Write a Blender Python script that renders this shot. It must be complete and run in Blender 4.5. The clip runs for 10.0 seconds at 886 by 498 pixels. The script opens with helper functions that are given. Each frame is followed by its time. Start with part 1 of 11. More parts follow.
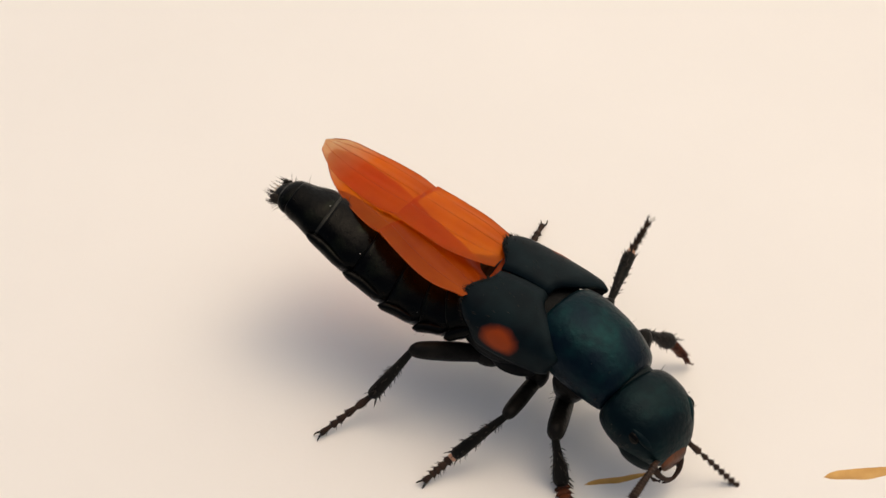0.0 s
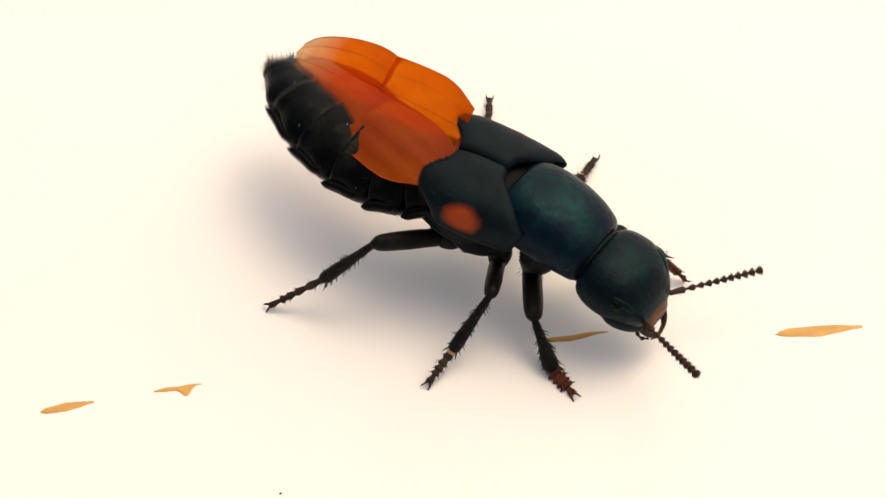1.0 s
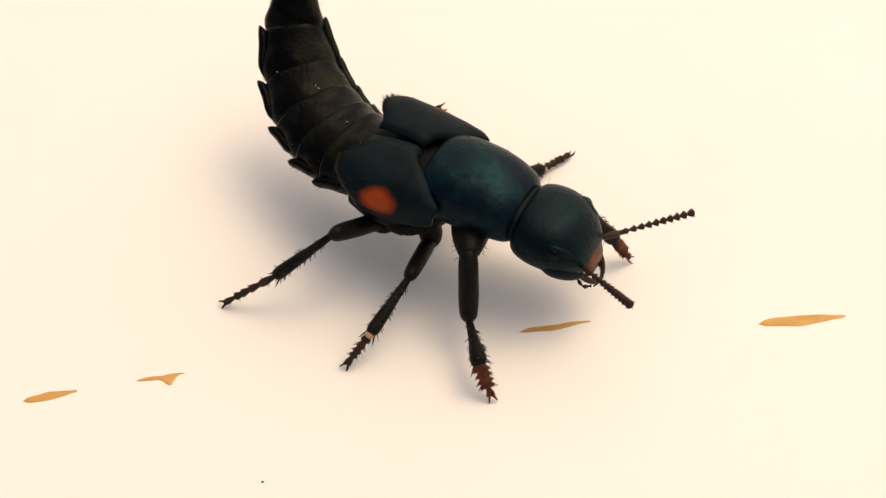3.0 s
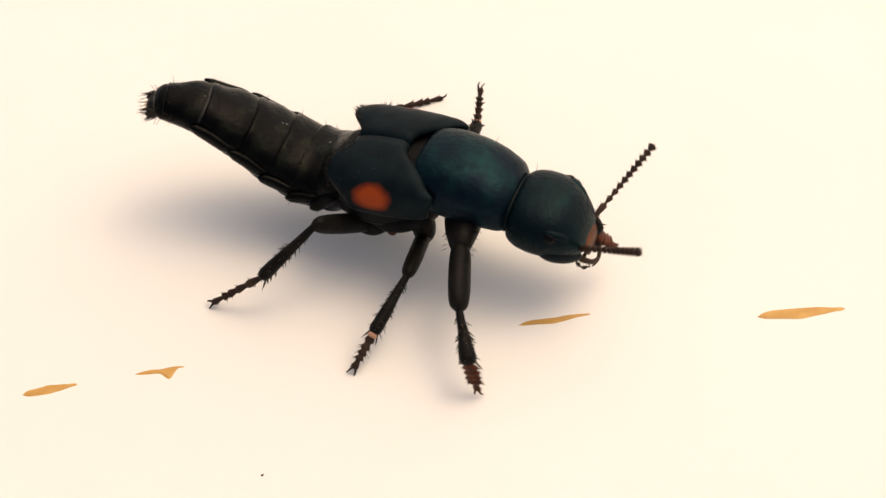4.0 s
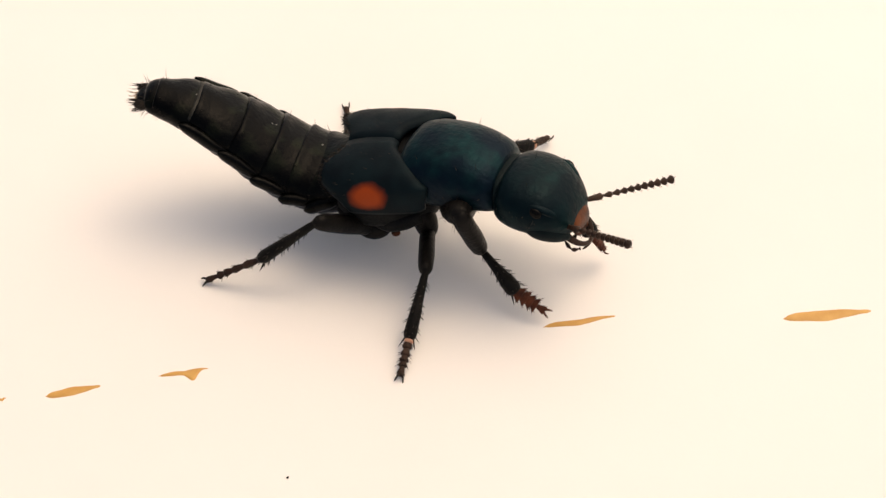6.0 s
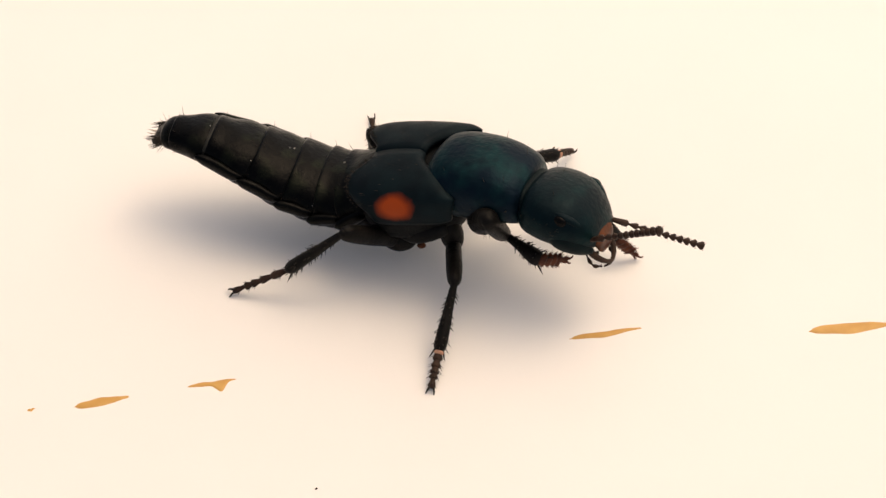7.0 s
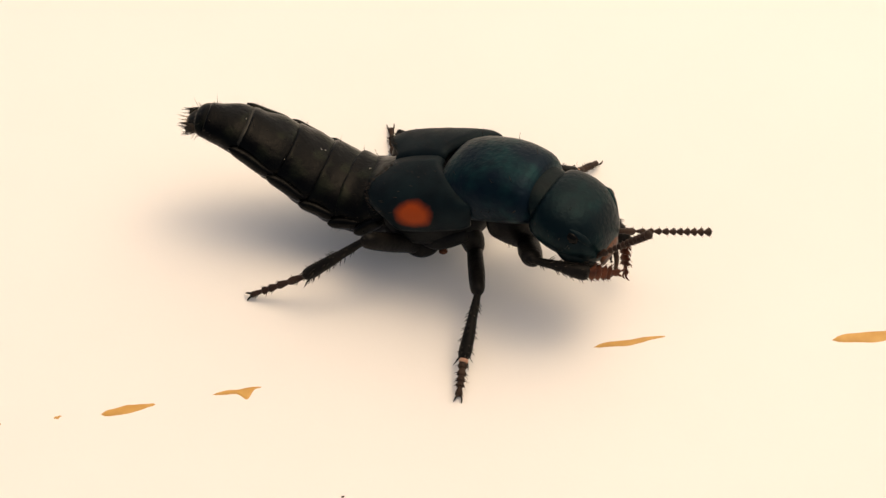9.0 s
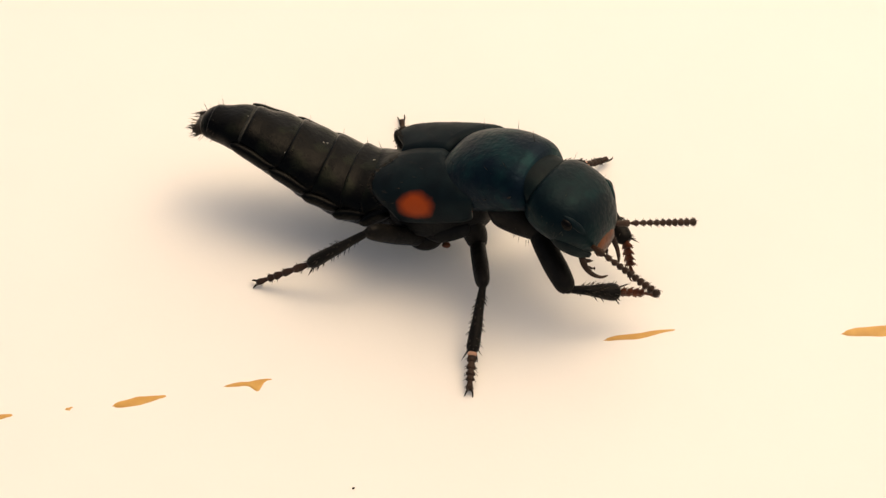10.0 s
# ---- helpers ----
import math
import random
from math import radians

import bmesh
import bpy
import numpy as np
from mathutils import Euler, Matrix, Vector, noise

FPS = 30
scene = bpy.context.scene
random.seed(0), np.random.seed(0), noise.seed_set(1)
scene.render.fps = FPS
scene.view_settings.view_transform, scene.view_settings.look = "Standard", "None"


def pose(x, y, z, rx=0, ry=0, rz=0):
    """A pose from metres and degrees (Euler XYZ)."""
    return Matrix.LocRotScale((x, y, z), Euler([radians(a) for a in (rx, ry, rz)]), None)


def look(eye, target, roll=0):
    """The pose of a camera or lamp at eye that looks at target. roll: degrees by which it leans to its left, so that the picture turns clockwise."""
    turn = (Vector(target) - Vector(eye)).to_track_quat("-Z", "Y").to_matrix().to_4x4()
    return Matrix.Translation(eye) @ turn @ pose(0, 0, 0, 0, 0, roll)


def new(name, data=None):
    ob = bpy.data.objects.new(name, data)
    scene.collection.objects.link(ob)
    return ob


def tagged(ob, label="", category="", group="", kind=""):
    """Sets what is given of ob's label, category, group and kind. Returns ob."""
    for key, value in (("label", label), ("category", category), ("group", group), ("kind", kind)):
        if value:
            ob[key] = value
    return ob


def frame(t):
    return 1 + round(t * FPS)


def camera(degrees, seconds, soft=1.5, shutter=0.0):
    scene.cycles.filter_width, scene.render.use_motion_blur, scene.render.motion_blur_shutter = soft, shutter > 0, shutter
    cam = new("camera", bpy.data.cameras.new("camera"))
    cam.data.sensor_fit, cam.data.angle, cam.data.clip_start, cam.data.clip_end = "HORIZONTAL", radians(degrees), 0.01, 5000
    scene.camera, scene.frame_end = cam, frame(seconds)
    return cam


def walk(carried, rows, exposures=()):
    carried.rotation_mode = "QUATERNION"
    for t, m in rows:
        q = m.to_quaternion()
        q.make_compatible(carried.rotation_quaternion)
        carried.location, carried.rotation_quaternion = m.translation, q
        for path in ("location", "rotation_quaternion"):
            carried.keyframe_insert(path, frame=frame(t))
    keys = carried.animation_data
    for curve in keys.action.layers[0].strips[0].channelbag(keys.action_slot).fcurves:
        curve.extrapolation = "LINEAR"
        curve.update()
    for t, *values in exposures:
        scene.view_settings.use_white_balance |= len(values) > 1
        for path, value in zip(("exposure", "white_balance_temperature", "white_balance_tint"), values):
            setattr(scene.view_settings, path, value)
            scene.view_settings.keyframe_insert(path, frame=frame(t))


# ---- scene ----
MM = 0.001


def mm(x, y, z, rx=0, ry=0, rz=0):
    """A pose from millimetres and degrees."""
    return pose(x * MM, y * MM, z * MM, rx, ry, rz)



# ---- camera ----
cam = camera(30, 10.0, 1.4, 0.3)
walk(cam, [
    (0, mm(-2.353, -43.864, 54.359, 44.2, 0, 0.4)),
    (0.2, mm(-2.419, -43.751, 53.76, 44, 0, 0.1)),
    (0.5, mm(-2.05, -45.149, 52.353, 43.6, 0, 0.3)),
    (0.7, mm(-1.622, -45.794, 51.55, 43.2, 0, 0.2)),
    (1, mm(-0.614, -47.114, 51.214, 43.2, 0, 0.1)),
    (1.2, mm(-0.268, -47.353, 51.285, 43.1, 0, 0.1)),
    (1.5, mm(-0.092, -47.399, 51.365, 43.1, 0, 0.1)),
    (1.7, mm(0.019, -47.39, 51.244, 43.2, 0, 0.2)),
    (2, mm(-0.131, -47.417, 51.301, 43.1, 0, 0.1)),
    (2.2, mm(-0.054, -47.47, 51.282, 43.1, 0, 0.2)),
    (2.5, mm(-0.112, -47.429, 51.243, 43.1, 0, 0.1)),
    (2.7, mm(-0.016, -47.45, 51.109, 43.2, 0, 0.1)),
    (3.8, mm(0.107, -47.496, 50.91, 43.1, 0, 0.1)),
    (4, mm(0.01, -47.509, 50.954, 43, 0, 0)),
    (4.5, mm(-0.252, -47.51, 50.955, 42.9, 0, -0)),
    (5, mm(-0.411, -47.652, 50.794, 43.1, 0, -0)),
    (5.5, mm(-0.606, -47.695, 50.857, 43.1, 0, -0.1)),
    (5.7, mm(-0.672, -47.433, 50.778, 43, 0, -0)),
    (6.8, mm(-1.721, -47.172, 50.974, 43.1, 0, 0.2)),
    (7, mm(-1.825, -47.247, 51.112, 43.2, 0, 0.3)),
    (7.5, mm(-1.977, -47.095, 51.617, 43.2, 0, 0.4)),
    (8, mm(-1.991, -47.072, 51.73, 43.3, 0, 0.4)),
    (8.5, mm(-2.352, -47.095, 51.528, 43.4, 0, 0.3)),
    (9, mm(-2.739, -47.144, 51.487, 43.2, 0, 0.4)),
    (9.5, mm(-2.935, -47.275, 51.41, 43.2, 0, 0.5)),
    (10, mm(-2.995, -47.47, 51.423, 43.2, 0, 0.6))],
    exposures=[(0, -0.84, 8200, 8), (0.2, -0.75, 8400, 9), (0.5, -0.55, 8500, 11), (1, -0.42, 8600, 10), (1.5, -0.48, 9000, 12), (2.5, -0.57, 9200, 12), (4, -0.53, 8900, 12), (5, -0.53, 8700, 12), (8, -0.6, 9000, 12), (9, -0.6, 9500, 11), (10, -0.58, 9700, 10)])


# ---- world and light ----
SUN_ELEVATION, SUN_TURN = 66, 58
world = bpy.data.worlds.new("sky")
scene.world = world
world.use_nodes = True
wn, wl = world.node_tree.nodes, world.node_tree.links
sky = wn.new("ShaderNodeTexSky")
sky.sky_type, sky.sun_disc = "NISHITA", False
sky.sun_elevation, sky.sun_rotation = radians(SUN_ELEVATION), radians(SUN_TURN)
sky.air_density, sky.dust_density, sky.ozone_density = 0.7, 4.0, 0.6
wl.new(sky.outputs[0], wn["Background"].inputs[0])
wn["Background"].inputs[1].default_value = 0.27

# soft daylight from above and behind: an added lamp standing in for an unseen window
stand_in_lamp = new("window_stand_in", bpy.data.lights.new("window_stand_in", "AREA"))
stand_in_lamp.data.shape, stand_in_lamp.data.size, stand_in_lamp.data.size_y = "RECTANGLE", 0.3, 0.28
stand_in_lamp.data.energy, stand_in_lamp.data.color = 0.24, (1.0, 0.97, 0.94)
stand_in_lamp.matrix_world = look((0.055, 0.068, 0.1), (0, 0, 0))


# ---- materials ----
def material(name):
    m = bpy.data.materials.new(name)
    m.use_nodes = True
    return m, m.node_tree.nodes, m.node_tree.links, m.node_tree.nodes["Principled BSDF"]


def noise_node(n, l, scale, detail=4, coord="Object"):
    tc = n.new("ShaderNodeTexCoord")
    t = n.new("ShaderNodeTexNoise")
    t.inputs["Scale"].default_value, t.inputs["Detail"].default_value = scale, detail
    l.new(tc.outputs[coord], t.inputs["Vector"])
    return t


def ramp(n, l, source, stops):
    r = n.new("ShaderNodeValToRGB")
    el = r.color_ramp.elements
    while len(el) < len(stops):
        el.new(0.5)
    for e_, (p, c) in zip(el, stops):
        e_.position, e_.color = p, (*c, 1)
    l.new(source, r.inputs[0])
    return r


def bump(n, l, b, source, strength, distance):
    k = n.new("ShaderNodeBump")
    k.inputs["Strength"].default_value, k.inputs["Distance"].default_value = strength, distance
    l.new(source, k.inputs["Height"])
    l.new(k.outputs[0], b.inputs["Normal"])


def chitin(name, dark, light, rough, metal, coarse=450, grain=9000, bump_mm=0.012, tint=None, spec=0.16, low=0.32):
    """Beetle cuticle: mottled colour at two scales, fine pits, uneven gloss."""
    m, n, l, b = material(name)
    big, fine = noise_node(n, l, coarse, 6), noise_node(n, l, grain, 3)
    r = ramp(n, l, big.outputs[0], [(low, dark), (0.68, light)])
    colour = r.outputs[0]
    if tint:
        broad = noise_node(n, l, coarse * 0.45, 2)
        mx = n.new("ShaderNodeMix")
        mx.data_type = "RGBA"
        k = n.new("ShaderNodeMapRange")
        k.inputs["From Min"].default_value, k.inputs["From Max"].default_value = 0.42, 0.62
        l.new(broad.outputs[0], k.inputs["Value"])
        l.new(k.outputs[0], mx.inputs["Factor"])
        l.new(colour, mx.inputs[6])
        mx.inputs[7].default_value = (*tint, 1)
        colour = mx.outputs[2]
    l.new(colour, b.inputs["Base Color"])
    rr = n.new("ShaderNodeMapRange")
    rr.inputs["To Min"].default_value, rr.inputs["To Max"].default_value = rough - 0.1, rough + 0.12
    l.new(fine.outputs[0], rr.inputs["Value"])
    l.new(rr.outputs[0], b.inputs["Roughness"])
    b.inputs["Metallic"].default_value = metal
    b.inputs["Specular IOR Level"].default_value = spec
    bump(n, l, b, fine.outputs[0], 0.8, bump_mm * 1.3 * MM)
    return m


TEAL = chitin("teal_cuticle", (0.001, 0.008, 0.013), (0.0025, 0.028, 0.031), 0.38, 0.6, 1500, 5000, 0.026, tint=(0.0015, 0.008, 0.015), spec=0.12)
HEAD = chitin("green_cuticle", (0.001, 0.007, 0.0095), (0.0017, 0.0185, 0.0205), 0.4, 0.55, 1500, 5000, 0.026, tint=(0.001, 0.007, 0.01), spec=0.12)
NECK = chitin("collar_cuticle", (0.001, 0.0045, 0.006), (0.003, 0.01, 0.011), 0.5, 0.2, 1300, 7000, 0.012, spec=0.1)
BLACK = chitin("black_cuticle", (0.003, 0.0035, 0.004), (0.012, 0.0125, 0.0125), 0.5, 0.0, 1100, 10000, 0.02, spec=0.05)
# the tail's blotchy sheen is painted in as olive mottle on black
BRONZE = chitin("bronze_black_cuticle", (0.0006, 0.0008, 0.001), (0.019, 0.0255, 0.0145), 0.3, 0.4, 620, 5000, 0.022, tint=(0.0008, 0.001, 0.0011), spec=0.1, low=0.46)
LEGBLACK = chitin("leg_cuticle", (0.003, 0.003, 0.003), (0.009, 0.008, 0.007), 0.4, 0.0, 1200, 7000, 0.025, spec=0.07)
TARSUS = chitin("reddish_cuticle", (0.03, 0.008, 0.004), (0.11, 0.03, 0.012), 0.45, 0.0, 2500, 9000)
BROWN = chitin("brown_cuticle", (0.018, 0.009, 0.006), (0.04, 0.02, 0.012), 0.5, 0.0, 2500, 9000)
AMBER = chitin("amber_cuticle", (0.014, 0.006, 0.003), (0.13, 0.036, 0.011), 0.4, 0.0, 1900, 9000)
OCHRE = chitin("ochre_cuticle", (0.09, 0.035, 0.011), (0.26, 0.12, 0.04), 0.45, 0.0, 1500, 9000)
PALE = chitin("pale_membrane", (0.42, 0.2, 0.13), (0.6, 0.34, 0.23), 0.5, 0.0, 2500, 9000)
SEAM = chitin("grey_membrane", (0.012, 0.012, 0.01), (0.035, 0.034, 0.028), 0.5, 0.0, 1500, 9000)
HAIR = chitin("dark_hair", (0.012, 0.01, 0.008), (0.03, 0.022, 0.015), 0.5, 0.0, 2500, 9000)
DUST = chitin("pale_dust", (0.3, 0.29, 0.26), (0.5, 0.48, 0.44), 0.7, 0.0, 2500, 9000)
PALEHAIR = chitin("pale_hair", (0.25, 0.2, 0.15), (0.45, 0.38, 0.3), 0.5, 0.0, 2500, 9000)


def eye_material():
    m, n, l, b = material("eye_lens")
    v = n.new("ShaderNodeTexVoronoi")
    tc = n.new("ShaderNodeTexCoord")
    v.inputs["Scale"].default_value = 14000
    l.new(tc.outputs["Object"], v.inputs["Vector"])
    b.inputs["Base Color"].default_value = (0.002, 0.002, 0.002, 1)
    b.inputs["Specular IOR Level"].default_value = 0.07
    b.inputs["Roughness"].default_value = 0.06
    bump(n, l, b, v.outputs["Distance"], 0.3, 0.01 * MM)
    return m


EYE = eye_material()


def elytron_material(side):
    """Dark blue-green wing case with one orange blotch on its flank."""
    m, n, l, b = material("wing_case_cuticle")
    tc = n.new("ShaderNodeTexCoord")
    big, fine = noise_node(n, l, 900, 6), noise_node(n, l, 19000, 3)
    base = ramp(n, l, big.outputs[0], [(0.32, (0.001, 0.004, 0.0065)), (0.68, (0.0028, 0.0105, 0.0135))])
    wob = noise_node(n, l, 1500, 3)
    mp = n.new("ShaderNodeMapping")
    mp.inputs["Location"].default_value = (SPOT[0] * -MM / 0.0008, SPOT[1] * -side * MM / 0.0008, SPOT[2] * -MM / 0.00052)
    mp.inputs["Scale"].default_value = (1 / 0.0008, 1 / 0.0008, 1 / 0.00052)
    l.new(tc.outputs["Object"], mp.inputs["Vector"])
    ln = n.new("ShaderNodeVectorMath")
    ln.operation = "LENGTH"
    l.new(mp.outputs[0], ln.inputs[0])
    ad = n.new("ShaderNodeMath")
    ad.operation = "MULTIPLY_ADD"
    ad.inputs[1].default_value = 0.5
    l.new(wob.outputs[0], ad.inputs[0])
    l.new(ln.outputs["Value"], ad.inputs[2])
    sc = n.new("ShaderNodeMapRange")
    sc.inputs["From Min"].default_value, sc.inputs["From Max"].default_value = 0.86, 1.46
    sc.inputs["To Min"].default_value, sc.inputs["To Max"].default_value = 1.0, 0.0
    l.new(ad.outputs[0], sc.inputs["Value"])
    mx = n.new("ShaderNodeMix")
    mx.data_type = "RGBA"
    l.new(sc.outputs[0], mx.inputs["Factor"])
    l.new(base.outputs[0], mx.inputs[6])
    mx.inputs[7].default_value = (0.33, 0.045, 0.008, 1)
    l.new(mx.outputs[2], b.inputs["Base Color"])
    mt = n.new("ShaderNodeMath")
    mt.operation = "MULTIPLY_ADD"
    mt.inputs[1].default_value, mt.inputs[2].default_value = -0.45, 0.45
    l.new(sc.outputs[0], mt.inputs[0])
    l.new(mt.outputs[0], b.inputs["Metallic"])
    b.inputs["Roughness"].default_value = 0.55
    b.inputs["Specular IOR Level"].default_value = 0.12
    bump(n, l, b, fine.outputs[0], 0.8, 0.012 * MM)
    return m


def wing_material(name, pale_tip):
    """Thin orange membrane that light passes through; the outer panel is clear at its tip."""
    m, n, l, b = material(name)
    tc = n.new("ShaderNodeTexCoord")
    big = noise_node(n, l, 420, 5)
    st = n.new("ShaderNodeMapping")
    st.inputs["Scale"].default_value = (90, 300, 160)
    l.new(tc.outputs["Object"], st.inputs["Vector"])
    streak = n.new("ShaderNodeTexNoise")
    streak.inputs["Scale"].default_value, streak.inputs["Detail"].default_value = 1.0, 5
    l.new(st.outputs[0], streak.inputs["Vector"])
    wv = n.new("ShaderNodeTexWave")
    wv.bands_direction = "Y"
    wv.inputs["Scale"].default_value, wv.inputs["Distortion"].default_value = 70, 7
    l.new(tc.outputs["Object"], wv.inputs["Vector"])
    both = n.new("ShaderNodeMath")
    both.operation = "MULTIPLY_ADD"
    both.inputs[1].default_value = 0.6
    l.new(streak.outputs[0], both.inputs[0])
    half = n.new("ShaderNodeMath")
    half.operation = "MULTIPLY"
    half.inputs[1].default_value = 0.4
    l.new(big.outputs[0], half.inputs[0])
    l.new(half.outputs[0], both.inputs[2])
    body = ramp(n, l, both.outputs[0], [(0.34, (0.42, 0.04, 0.001)), (0.5, (0.58, 0.075, 0.002)), (0.66, (0.68, 0.12, 0.004))])
    clear = ramp(n, l, both.outputs[0], [(0.34, (0.72, 0.13, 0.005)), (0.5, (0.86, 0.2, 0.012)), (0.66, (0.93, 0.29, 0.025))])
    body_out, clear_out = body.outputs[0], clear.outputs[0]
    if pale_tip:
        sep = n.new("ShaderNodeSeparateXYZ")
        l.new(tc.outputs["Object"], sep.inputs[0])
        edge = n.new("ShaderNodeMapRange")
        edge.inputs["From Min"].default_value, edge.inputs["From Max"].default_value = -2.7 * MM, -4.5 * MM
        l.new(sep.outputs[0], edge.inputs["Value"])
        fade = n.new("ShaderNodeMath")
        fade.operation, fade.use_clamp = "MULTIPLY", True
        l.new(edge.outputs[0], fade.inputs[0])
        gain = n.new("ShaderNodeMath")
        gain.operation = "MULTIPLY"
        gain.inputs[1].default_value = 1.5
        l.new(big.outputs[0], gain.inputs[0])
        l.new(gain.outputs[0], fade.inputs[1])
        outs = []
        for source, tint in ((body_out, (0.55, 0.33, 0.16, 1)), (clear_out, (0.92, 0.72, 0.45, 1))):
            mx = n.new("ShaderNodeMix")
            mx.data_type = "RGBA"
            l.new(fade.outputs[0], mx.inputs["Factor"])
            l.new(source, mx.inputs[6])
            mx.inputs[7].default_value = tint
            outs.append(mx.outputs[2])
        body_out, clear_out = outs
    l.new(body_out, b.inputs["Base Color"])
    b.inputs["Roughness"].default_value = 0.36
    b.inputs["Specular IOR Level"].default_value = 0.25
    bump(n, l, b, wv.outputs["Fac"], 0.5, 0.08 * MM)
    tr = n.new("ShaderNodeBsdfTranslucent")
    l.new(body_out, tr.inputs["Color"])
    tp = n.new("ShaderNodeBsdfTransparent")
    l.new(clear_out, tp.inputs["Color"])
    m1, m2 = n.new("ShaderNodeMixShader"), n.new("ShaderNodeMixShader")
    m1.inputs[0].default_value, m2.inputs[0].default_value = 0.5, 0.32
    l.new(b.outputs[0], m1.inputs[1])
    l.new(tr.outputs[0], m1.inputs[2])
    l.new(m1.outputs[0], m2.inputs[1])
    l.new(tp.outputs[0], m2.inputs[2])
    l.new(m2.outputs[0], n["Material Output"].inputs[0])
    return m


def paper_material():
    m, n, l, b = material("white_paper")
    big, fine = noise_node(n, l, 60, 4), noise_node(n, l, 5000, 5)
    c = ramp(n, l, big.outputs[0], [(0.3, (0.83, 0.81, 0.78)), (0.7, (0.86, 0.84, 0.81))])
    l.new(c.outputs[0], b.inputs["Base Color"])
    b.inputs["Roughness"].default_value = 0.65
    b.inputs["Specular IOR Level"].default_value = 0.25
    bump(n, l, b, fine.outputs[0], 0.25, 0.01 * MM)
    return m


def stain_material():
    m, n, l, b = material("dried_amber_stain")
    big = noise_node(n, l, 900, 4)
    c = ramp(n, l, big.outputs[0], [(0.3, (0.5, 0.24, 0.045)), (0.7, (0.66, 0.37, 0.1))])
    l.new(c.outputs[0], b.inputs["Base Color"])
    b.inputs["Roughness"].default_value = 0.5
    bump(n, l, b, big.outputs[0], 0.3, 0.03 * MM)
    return m


SPOT = (-1.35, -2.42, 0.62)
WING, WINGTIP = wing_material("orange_wing_membrane", False), wing_material("pale_tipped_membrane", True)
PAPER, STAIN = paper_material(), stain_material()


# ---- mesh helpers (millimetres) ----
def part(name, bm, mat, parent=None, label="", at=None):
    """Links a bmesh built in millimetres as one mesh object."""
    bmesh.ops.scale(bm, vec=(MM, MM, MM), verts=bm.verts)
    bmesh.ops.recalc_face_normals(bm, faces=bm.faces)
    me = bpy.data.meshes.new(name)
    bm.to_mesh(me)
    bm.free()
    for f in me.polygons:
        f.use_smooth = True
    for k in mat if isinstance(mat, (list, tuple)) else [mat]:
        me.materials.append(k)
    ob = new(name, me)
    if parent:
        ob.parent = parent
    if at is not None:
        ob.matrix_basis = at
    if label:
        tagged(ob, label)
    return ob


def glide(rows, steps):
    """Catmull-Rom through rows of equal length."""
    out, k = [], len(rows)
    for i in range(k - 1):
        p0, p1, p2, p3 = (np.array(rows[max(0, min(k - 1, j))], float) for j in (i - 1, i, i + 1, i + 2))
        for s in range(steps):
            t = s / steps
            out.append(0.5 * (2 * p1 + (p2 - p0) * t + (2 * p0 - 5 * p1 + 4 * p2 - p3) * t * t + (3 * p1 - p0 - 3 * p2 + p3) * t ** 3))
    out.append(np.array(rows[-1], float))
    return out


def loft(bm, rows, n=24, steps=4, power=2.0, wobble=0.0, mat=0):
    """A closed skin through rings across x. Rows: x, y, z, half width, height up, height down."""
    rings = []
    for x, y, z, w, u, d in glide(rows, steps) if steps > 1 else rows:
        ring = []
        for i in range(n):
            a_ = 2 * math.pi * i / n
            c, s = math.cos(a_), math.sin(a_)
            yy = max(w, 0.01) * math.copysign(abs(c) ** (2 / power), c)
            zz = max(u if s > 0 else d, 0.01) * math.copysign(abs(s) ** (2 / power), s)
            k = 1 + wobble * noise.noise((x * 1.3, yy * 1.3, zz * 1.3))
            ring.append(bm.verts.new((x, y + yy * k, z + zz * k)))
        rings.append(ring)
    for a_, b_ in zip(rings, rings[1:]):
        for i in range(n):
            bm.faces.new((a_[i], a_[(i + 1) % n], b_[(i + 1) % n], b_[i])).material_index = mat
    bm.faces.new(rings[0]).material_index = mat
    bm.faces.new(rings[-1][::-1]).material_index = mat
    return bm


def spine(bm, p, q, r, n=5, mat=0, bend=(0, 0, 0)):
    """A tapered bristle from p to q."""
    p, q = Vector(p), Vector(q)
    ax = (q - p).normalized()
    side = ax.orthogonal().normalized()
    up = ax.cross(side)
    mid = (p + q) / 2 + Vector(bend)
    rings = []
    for c, k in ((p, r), (mid, r * 0.7)):
        rings.append([bm.verts.new(c + (side * math.cos(2 * math.pi * i / n) + up * math.sin(2 * math.pi * i / n)) * k) for i in range(n)])
    tip = bm.verts.new(q)
    for i in range(n):
        bm.faces.new((rings[0][i], rings[0][(i + 1) % n], rings[1][(i + 1) % n], rings[1][i])).material_index = mat
        bm.faces.new((rings[1][i], rings[1][(i + 1) % n], tip)).material_index = mat
    bm.faces.new(rings[0][::-1]).material_index = mat


def tube(bm, pts, radii, n=8, mat=0):
    """A round tube along points."""
    rings = []
    for i, p in enumerate(pts):
        p = Vector(p)
        d = (Vector(pts[min(i + 1, len(pts) - 1)]) - Vector(pts[max(i - 1, 0)])).normalized()
        s = d.cross(Vector((0.13, 0.2, 1))).normalized()
        u = d.cross(s)
        rings.append([bm.verts.new(p + (s * math.cos(2 * math.pi * k / n) + u * math.sin(2 * math.pi * k / n)) * radii[i]) for k in range(n)])
    for a_, b_ in zip(rings, rings[1:]):
        for k in range(n):
            bm.faces.new((a_[k], a_[(k + 1) % n], b_[(k + 1) % n], b_[k])).material_index = mat
    bm.faces.new(rings[0]).material_index = mat
    bm.faces.new(rings[-1][::-1]).material_index = mat


